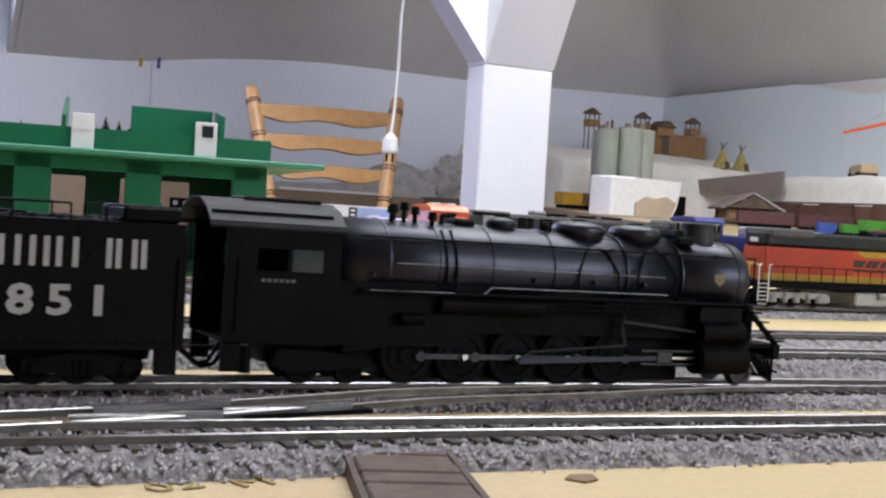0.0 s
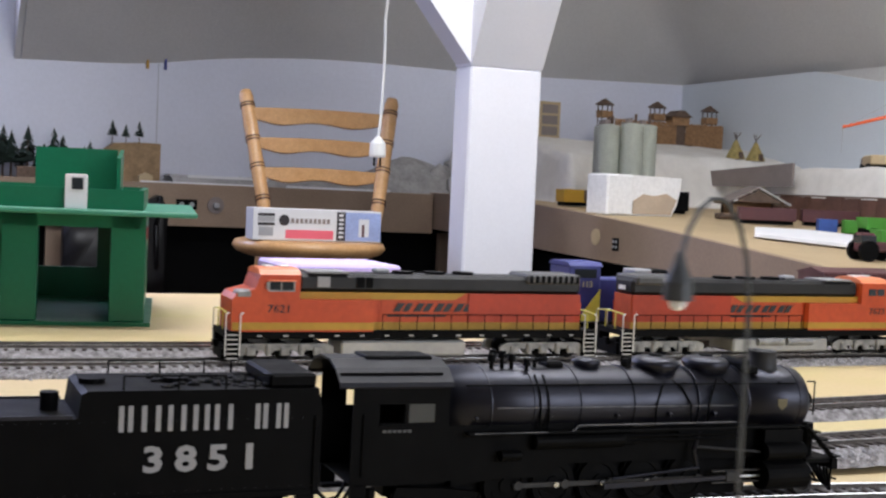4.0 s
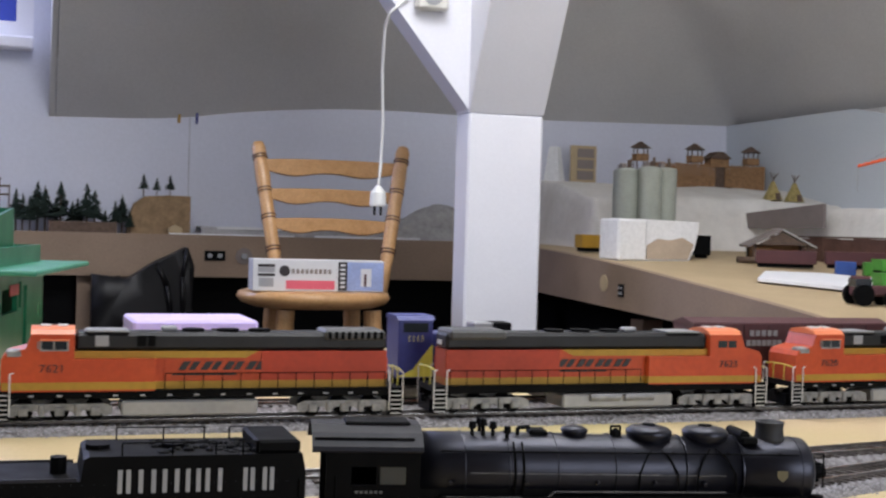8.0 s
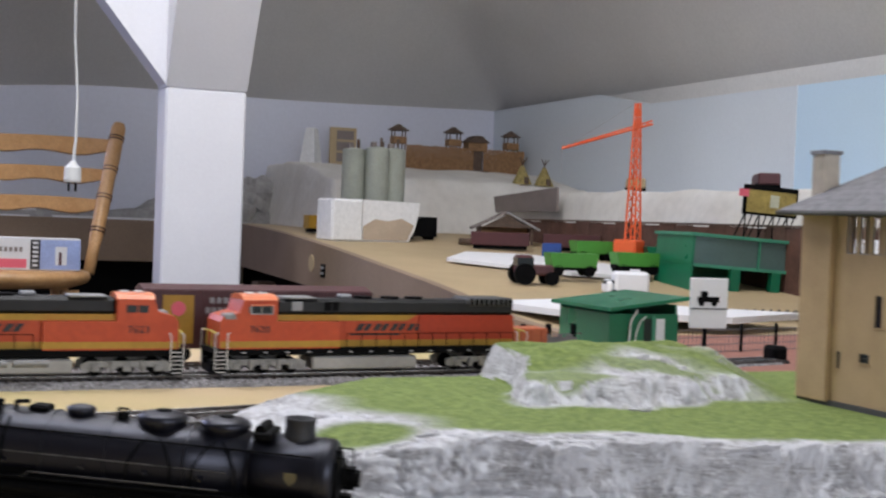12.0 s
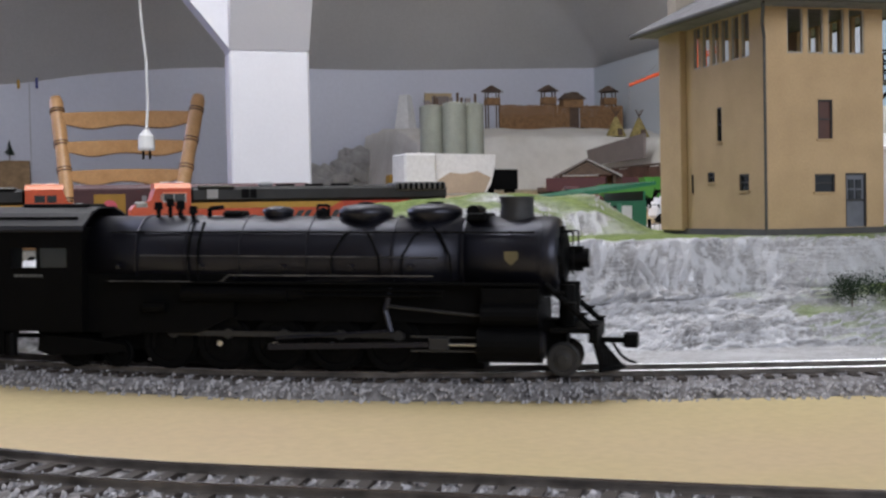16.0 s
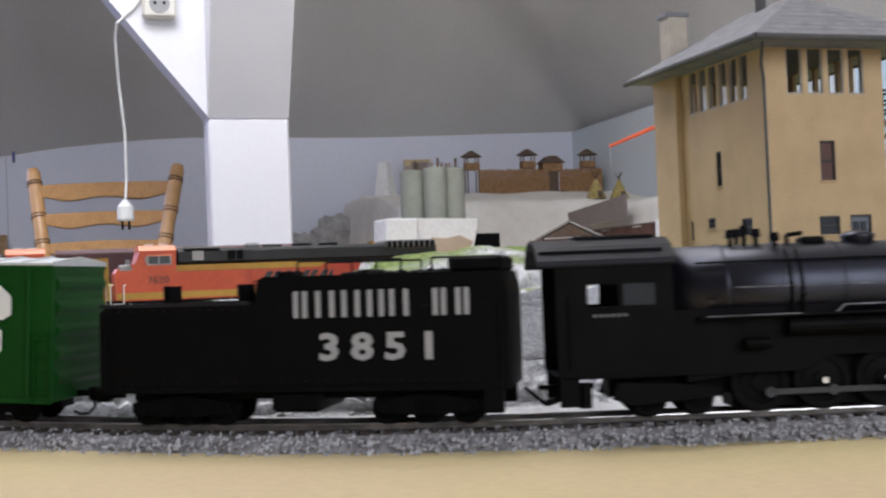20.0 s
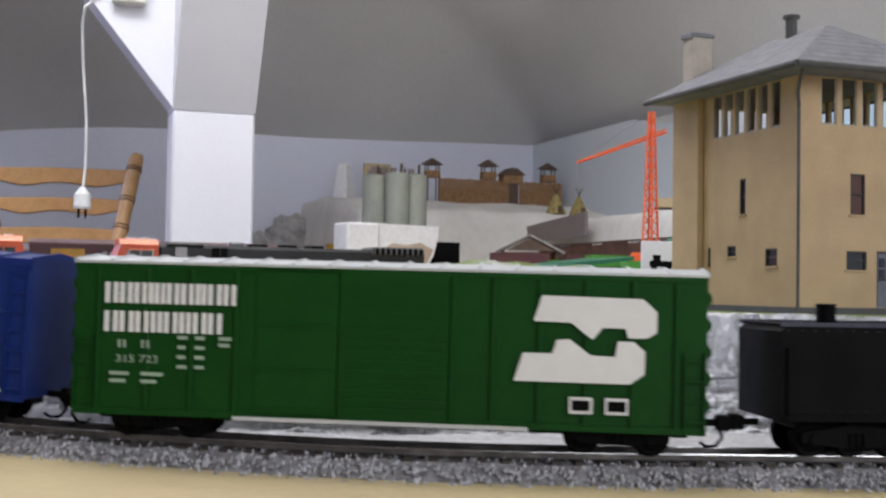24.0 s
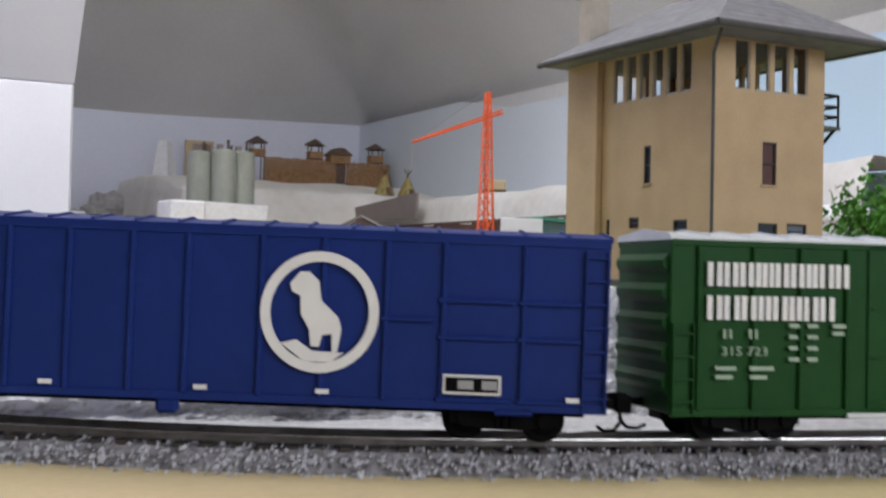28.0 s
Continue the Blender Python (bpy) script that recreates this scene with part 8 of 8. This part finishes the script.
    part("left_block", nb(-0.068, 0.0, 0.0, 0.07, 0, 0.083, 0.004), FOAM, fb)
    bm = prism(bmesh.new(), [(0.0, 0.083), (0.132, 0.081), (0.131, 0.06), (0.122, 0.025), (0.108, 0.0), (0.0, 0.0)], 0.008, 0.07)
    part("right_block", bm, FOAM, fb)
    bm = prism(bmesh.new(), [(0.004, 0.004), (0.104, 0.004), (0.119, 0.035), (0.09, 0.048), (0.06, 0.042), (0.03, 0.045), (0.004, 0.030)], 0.0055, 0.0078)
    part("sand_patch", bm, SANDF, fb, "sand-coloured patch")
    g = thing("yellow_goods_van", Matrix.Translation((1.150, 2.40, 0.0885)), "small yellow goods van on the bench", "wagon")
    part("body", nb(-0.045, 0.045, -0.02, 0.02, 0.008, 0.036, 0.001), YELLOW, g)
    part("underframe", nb(-0.04, 0.04, -0.018, 0.018, 0, 0.008), BLACKM, g)
    part("door", nb(0.004, 0.024, -0.0212, -0.020, 0.010, 0.036), FORTD, g)
    g = thing("dark_wagon", Matrix.Translation((1.322, 2.290, 0.0815)), "dark open wagon on the bench", "wagon")
    part("body", nb(-0.045, 0.03, -0.02, 0.02, 0.006, 0.048, 0.001), BLACKM, g)
    part("load", ball(bmesh.new(), (-0.03, 0, 0.052), 0.018, 0.016, 0.016, 8), GREYMET, g)
    for x in (-0.036, 0.010):
        part("axle_frame", nb(x, x + 0.016, -0.012, 0.012, 0, 0.006), BLACKM, g)
    g = thing("log_stack", pose(1.41, 2.14, 0.0765, 0, 0, -25), "dark logs lying on the bench", "logs")
    for i in range(4):
        part("log", cyl(bmesh.new(), (-0.06, i * 0.013, 0.006), (0.08, i * 0.013, 0.006), 0.006, n=8), FORTD, g)
    # open barn
    b = thing("open_barn", pose(1.495, 2.24, 0.0780, 0, 0, -22), "small timber barn with a grey roof", "barn")
    for x in (-0.055, 0.055):
        for y in (-0.04, 0.04):
            part("post", nb(x - 0.003, x + 0.003, y - 0.003, y + 0.003, 0, 0.04), FORTD, b)
    part("back_wall", nb(-0.055, 0.055, 0.038, 0.042, 0, 0.036), FORT, b)
    part("side_wall", nb(-0.054, -0.02, -0.038, 0.038, 0, 0.03), FORT, b)
    # one grey roof: lit and shaded slope told apart by colour
    for sgn in (-1, 1):
        bm = prism(bmesh.new(), [(sgn * 0.070, 0.030), (0, 0.066), (0, 0.070), (sgn * 0.072, 0.034)], -0.052, 0.06)
        part("roof_plane", bm, GREYCARD if sgn < 0 else mat("lit_grey_roof", (0.40, 0.38, 0.37), 0.7), b)
    bm = prism(bmesh.new(), [(-0.05, 0.036), (0.05, 0.036), (0, 0.062)], -0.052, -0.048)
    part("gable", bm, FORTD, b)
    # grey card ramp, brown wall
    r = prism(bmesh.new(), [(2.912, 0.147), (2.32, 0.154), (2.32, 0.208), (2.912, 0.171)], 1.662, 1.668, "yz")
    tagged(link("card_ramp", r, GREYCARD), "dark grey-brown card sheet on the hillside", "card sheet")
    w = thing("board_wall", Matrix.Translation((1.616, 1.204, 0.001)), "dark red-brown board retaining wall", "retaining wall")
    for i in range(24):
        y = i * 0.052
        z = float(bench_z(1.2 + y))
        part("board", nb(-0.006, 0.0, y, y + 0.0505, z - 0.01, 0.128 + 0.002 * (i % 3), 0.0008), BROWNW, w)
    part("rail_cap", nb(-0.008, 0.002, 0, 1.248, 0.1305, 0.134), FORTD, w)
    # tank wagon lorry on the hill
    for x, y, lab in ((1.790, 2.20, "pale military lorry on the white hill"), (1.800, 1.765, "dark red and cream lorry on the white hill")):
        t = thing("model_lorry", pose(x, y, hill_far(x, y) + 0.001, 0, 0, 60), lab, "lorry", "lorries on the hill")
        part("body", nb(-0.06, 0.03, -0.02, 0.02, 0.012, 0.034, 0.003), BENCH if y > 2 else MAROON, t)
        part("cab", nb(0.032, 0.058, -0.018, 0.018, 0.012, 0.032, 0.004), GREYCARD, t)
        part("chassis", nb(-0.06, 0.058, -0.014, 0.014, 0.008, 0.012), BLACKM, t)
        for wx in (-0.045, -0.025, 0.043):
            for s_ in (-1, 1):
                part("wheel", cyl(bmesh.new(), (wx, s_ * 0.014, 0.008), (wx, s_ * 0.021, 0.008), 0.008, n=12), BLACKM, t)
    # crane
    c = thing("tower_crane", pose(1.509, 1.756, 0.061, 0, 0, 118), "orange plastic lattice crane with a raised jib", "crane")
    part("carriage", nb(-0.03, 0.03, -0.022, 0.022, 0.0, 0.012, 0.002), CRANE, c)
    part("engine_house", nb(-0.016, 0.03, -0.018, 0.018, 0.012, 0.040, 0.003), CRANE, c)
    for wx in (-0.02, 0.02):
        for s_ in (-1, 1):
            part("wheel", cyl(bmesh.new(), (wx, s_ * 0.018, 0.003), (wx, s_ * 0.024, 0.003), 0.007, n=12), BLACKM, c)
    bm = bmesh.new()
    z1, w0, w1 = 0.283, 0.0105, 0.0035
    for sx_, sy_ in ((-1, -1), (-1, 1), (1, -1), (1, 1)):
        cyl(bm, (sx_ * w0, sy_ * w0, 0.012), (sx_ * w1, sy_ * w1, z1), 0.0022, 0.0016, 5)
    for i in range(13):
        za, zb_ = 0.03 + i * 0.019, 0.03 + (i + 1) * 0.019
        wa, wb = w0 + (w1 - w0) * (za / z1), w0 + (w1 - w0) * (zb_ / z1)
        for q in ((-1, -1, 1, -1), (1, -1, 1, 1), (1, 1, -1, 1), (-1, 1, -1, -1)):
            cyl(bm, (q[0] * wa, q[1] * wa, za), (q[2] * wb, q[3] * wb, zb_), 0.0011, n=4)
    part("mast", bm, CRANE, c)
    bm = bmesh.new()
    a, b_ = Vector((-0.03, 0, 0.245)), Vector((0.156, 0, 0.203))
    for dy, dz in ((-0.003, 0), (0.003, 0), (0, 0.006)):
        cyl(bm, a + Vector((0, dy, dz)), b_ + Vector((0, dy * 0.3, dz * 0.3)), 0.0015, n=5)
    for i in range(14):
        p, q = a.lerp(b_, i / 14), a.lerp(b_, (i + 1) / 14)
        cyl(bm, p + Vector((0, -0.003, 0)), q + Vector((0, 0, 0.005)), 0.0009, n=4)
        cyl(bm, p + Vector((0, 0.003, 0)), q + Vector((0, 0, 0.005)), 0.0009, n=4)
    part("jib", bm, CRANE, c)
    part("stay_line", tube(bmesh.new(), [(0.0, 0, 0.285), tuple(b_)], 0.0004, 4), GREYLET, c)
    part("hoist_line", tube(bmesh.new(), [tuple(b_), (0.156, 0, 0.155)], 0.0004, 4), GREYLET, c)
    # farm machines on a white sheet
    zf = lambda y: float(bench_z(y))
    sheet = bmesh.new()
    poly = [(1.16, 1.78), (1.25, 1.90), (1.36, 1.88), (1.50, 1.68), (1.42, 1.56), (1.30, 1.60)]
    vs = [sheet.verts.new((x, y, zf(y) + 0.004)) for x, y in poly]
    up = [sheet.verts.new((x, y, zf(y) + 0.010)) for x, y in poly]
    sheet.faces.new(vs[::-1]), sheet.faces.new(up)
    for i in range(6):
        sheet.faces.new((vs[i], vs[(i + 1) % 6], up[(i + 1) % 6], up[i]))
    tagged(link("white_sheet", sheet, PAPER), "white foam sheet lying on the bench", "foam sheet")
    tagged(link("white_sheet", prism(bmesh.new(), [(1.013, 1.316), (1.146, 1.366), (1.377, 1.133), (1.214, 1.062), (1.037, 1.163)], 0.012, 0.020, "xy"), PAPER), "white foam sheet lying on the bench", "foam sheet")
    tr = thing("model_tractor", pose(1.183, 1.51, zf(1.5) + 0.001, 0, 0, -12), "dark red model tractor", "tractor")
    part("bonnet", nb(-0.004, 0.030, -0.009, 0.009, 0.014, 0.030, 0.003), MAROON, tr)
    part("cab", nb(-0.028, -0.004, -0.013, 0.013, 0.014, 0.044, 0.003), MAROON, tr)
    part("cab_glass", nb(-0.0285, -0.0035, -0.0135, 0.0135, 0.028, 0.040), WINDOW, tr)
    for wx, r in ((-0.018, 0.016), (0.024, 0.010)):
        for s_ in (-1, 1):
            part("wheel", cyl(bmesh.new(), (wx, s_ * 0.013, r), (wx, s_ * 0.022, r), r, n=16), BLACKM, tr)
    for x, y, rz, mt, lab in ((1.418, 1.60, -6, GREEN, "green farm trailer with dark wheels"), (1.455, 1.80, -5, GREEN, "green harvester on the white sheet"), (1.275, 1.56, -8, GREEN, "bright green farm implement"), (1.56, 1.72, -20, PLASTIC, "teal farm wagon beside the crane")):
        t = thing("farm_trailer", pose(x, y, zf(y) + 0.008, 0, 0, rz), lab, "trailer", "farm machines")
        part("tub", prism(bmesh.new(), [(-0.036, 0.014), (0.036, 0.014), (0.041, 0.036), (-0.041, 0.036)], -0.016, 0.016), mt, t)
        part("chassis", nb(-0.04, 0.04, -0.010, 0.010, 0.009, 0.016), BLACKM, t)
        for wx in (-0.026, 0.026):
            for s_ in (-1, 1):
                part("wheel", cyl(bmesh.new(), (wx, s_ * 0.010, 0.009), (wx, s_ * 0.016, 0.009), 0.009, n=14), BLACKM, t)
    for x, y, mt, lab in ((1.40, 2.06, MAROON, "maroon open wagon before the barn"), (1.56, 2.06, MAROON, "maroon open wagon before the barn")):
        t = thing("open_wagon", pose(x, y, zf(y) + 0.001, 0, 0, -28), lab, "wagon", "maroon wagons")
        part("tub", nb(-0.06, 0.055, -0.014, 0.014, 0.008, 0.034, 0.001), mt, t)
        part("underframe", nb(-0.055, 0.05, -0.010, 0.010, 0.001, 0.008), BLACKM, t)
    for x, y, mt, lab in ((1.442, 1.93, mat("blue_crate", (0.03, 0.09, 0.35), 0.5), "blue crate"), (1.50, 1.925, GREEN, "green crate")):
        t = thing("crate", pose(x, y, zf(y) + 0.001, 0, 0, -30), lab + " beside the wagons", "crate", "crates")
        part("box", nb(-0.018, 0.018, -0.014, 0.014, 0, 0.026, 0.001), mt, t)
    v = thing("white_van", pose(1.265, 1.38, zf(1.38) + 0.001, 0, 0, 160), "white model van on the bench", "van")
    part("body", nb(-0.03, 0.02, -0.016, 0.016, 0.006, 0.038, 0.004), PAPER, v)
    part("cab", nb(0.02, 0.034, -0.015, 0.015, 0.006, 0.026, 0.004), PAPER, v)
    part("windscreen", nb(0.0205, 0.0345, -0.013, 0.013, 0.020, 0.025), WINDOW, v)
    for wx in (-0.018, 0.02):
        for s_ in (-1, 1):
            part("wheel", cyl(bmesh.new(), (wx, s_ * 0.012, 0.006), (wx, s_ * 0.0165, 0.006), 0.006, n=12), BLACKM, v)
    # two-storey green shop with a billboard
    st = thing("green_shop", pose(1.438, 1.476, 0.020, 0, 3, -6), "dark green open-fronted two-storey shop kit", "building")
    W, D = 0.262, 0.12
    part("floor_slab", nb(0, W, 0, D, -0.012, 0.004), PLASTIC, st)
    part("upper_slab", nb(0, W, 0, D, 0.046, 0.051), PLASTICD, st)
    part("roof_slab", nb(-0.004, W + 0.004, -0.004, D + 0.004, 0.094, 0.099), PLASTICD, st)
    part("back_wall", nb(0, W, D - 0.004, D, 0.004, 0.094), PLASTIC, st)
    for x in (0, W - 0.004):
        part("side_wall", nb(x, x + 0.004, 0.0, D - 0.004, 0.004, 0.094), PLASTIC, st)
    for x in (0.072, 0.145):
        part("column", nb(x, x + 0.016, 0.0, 0.012, 0.004, 0.046), PLASTIC, st)
    part("mullion", nb(0.118, 0.121, 0.0, 0.003, 0.051, 0.094), PLASTICD, st)
    part("shop_glass", nb(0.004, W - 0.004, 0.004, 0.005, 0.051, 0.094), mat("smoky_glass", (0.10, 0.16, 0.15), 0.15, var=0.05), st)
    for i in range(7):
        part("display_stand", nb(0.015 + i * 0.026, 0.028 + i * 0.026, 0.03, 0.06, 0.051, 0.066 + 0.006 * (i % 3)), FORTD, st)
    bb = thing("billboard", pose(1.552, 1.503, 0.1135, 0, 3, -6), "yellow billboard on a lattice stand on the shop roof", "billboard")
    bm = bmesh.new()
    for i in range(4):
        x = 0.005 + i * 0.026
        tube(bm, [(x, 0.03, 0), (x, 0.0, 0.040)], 0.0012, 5)
        tube(bm, [(x, 0.0, 0), (x + 0.013, 0.0, 0.040)], 0.001, 5)
        tube(bm, [(x, 0.0, 0), (x, 0.0, 0.040)], 0.0012, 5)
    part("stand", bm, BLACKM, bb)
    part("panel", nb(0, 0.098, -0.003, 0.003, 0.038, 0.086), BLACKM, bb)
    part("poster", nb(0.004, 0.094, -0.0045, -0.003, 0.042, 0.078), mat("ochre_poster", (0.45, 0.33, 0.08), 0.6, var=0.2, size=0.02), bb)
    part("poster_shape", nb(0.046, 0.062, -0.0055, -0.0045, 0.052, 0.072), mat("pale_poster_shape", (0.6, 0.6, 0.45), 0.6), bb)
    part("red_shape", nb(-0.010, 0.006, -0.005, -0.001, 0.066, 0.078), PINK, bb)
    for i in range(16):
        b_ = thing("parked_bike", pose(1.27 + i * 0.0125, 1.215 - i * 0.0015, 0.0045, 0, 0, 70), "small dark parked cycle before the shop", "bicycle", "parked cycles")
        bm = bmesh.new()
        cyl(bm, (0, -0.001, 0.006), (0, 0.001, 0.006), 0.006, n=10)
        cyl(bm, (0.013, -0.001, 0.006), (0.013, 0.001, 0.006), 0.006, n=10)
        tube(bm, [(0, 0, 0.006), (0.003, 0, 0.014), (0.011, 0, 0.013), (0.013, 0, 0.006)], 0.0008, 4)
        part("cycle", bm, GREYMET, b_)
    # white flat-roofed house and trees past the tower
    h = thing("white_house", pose(1.255, 0.90, 0.0035, 0, 0, -14), "pale concrete model garage with a white sheet roof", "house")
    bm = wall_with_holes(bmesh.new(), 0, 0.24, 0, 0.090, 0, 0.004, [(0.026, 0.082, 0.0, 0.078), (0.125, 0.16, 0.035, 0.065)])
    bmesh.ops.remove_doubles(bm, verts=bm.verts, dist=1e-5)
    part("front_wall", bm, PAPER, h)
    part("side_wall", nb(0, 0.004, 0.004, 0.10, 0, 0.090), PAPER, h)
    part("side_wall", nb(0.236, 0.24, 0.004, 0.10, 0, 0.090), PAPER, h)
    part("back_wall", nb(0.004, 0.236, 0.096, 0.10, 0, 0.090), PAPER, h)
    part("ledge", nb(0.026, 0.082, 0.05, 0.09, 0.0, 0.035), PAPER, h)
    part("window", nb(0.125, 0.16, 0.0015, 0.0025, 0.035, 0.065), WINDOW, h)
    part("roof", prism(bmesh.new(), [(-0.008, 0.090), (0.108, 0.110), (0.108, 0.114), (-0.008, 0.094)], -0.008, 0.248, "yz"), PAPER, h)
    part("roof_ornament", ball(bmesh.new(), (0.075, 0.0, 0.101), 0.010, 0.006, 0.006, 8), FORTD, h)
    part("roof_ornament", tube(bmesh.new(), [(0.068, 0.0, 0.100), (0.060, 0.0, 0.110), (0.063, 0.0, 0.116)], 0.003, 6), FORTD, h)
    gb = thing("green_cabinet", pose(1.238, 0.885, 0.0035, 0, 0, -14), "tall dark green plastic cabinet beside the garage", "cabinet")
    part("body", nb(-0.02, 0.008, 0, 0.02, 0, 0.075, 0.002), PLASTIC, gb)
    part("door_line", nb(-0.018, 0.006, -0.0008, 0, 0.036, 0.038), PLASTICD, gb)
    rng = np.random.default_rng(21)
    for x, y, z, hh, w in ((1.085, 0.50, 0.018, 0.078, 0.046), (1.145, 0.53, 0.018, 0.080, 0.044), (1.060, 0.455, 0.018, 0.068, 0.028), (1.20, 0.56, 0.018, 0.085, 0.034), (1.12, 0.43, 0.014, 0.062, 0.028)):
        leafy(x, y, z, hh, w, rng)
    for x, y, z, hh in ((0.785, 0.252, -0.001, 0.010), (0.802, 0.248, -0.002, 0.012), (0.820, 0.246, -0.003, 0.013), (0.845, 0.242, -0.004, 0.014), (0.870, 0.236, -0.006, 0.014)):
        ob = leafy(x, y, z - 0.003, hh * 1.15, hh * 1.1, rng, 2400, BUSH)
        ob.name = "model_bush"
        tagged(ob, "dark green bush at the foot of the rock", "bush", "bushes")


# ---- assembly ----
build_room()
build_post()
build_benches()
build_tracks()
build_hill()
build_tower()
build_green_hall()
build_green_shed()
build_siding_stock()
street_lamp(-0.063, 0.155, 15, 0.0)
street_lamp(0.243, 0.162, -70, float(ground_z(0.243, 0.162)))
build_chair()
build_far_left()
build_far_right()
build_trains()
motions()
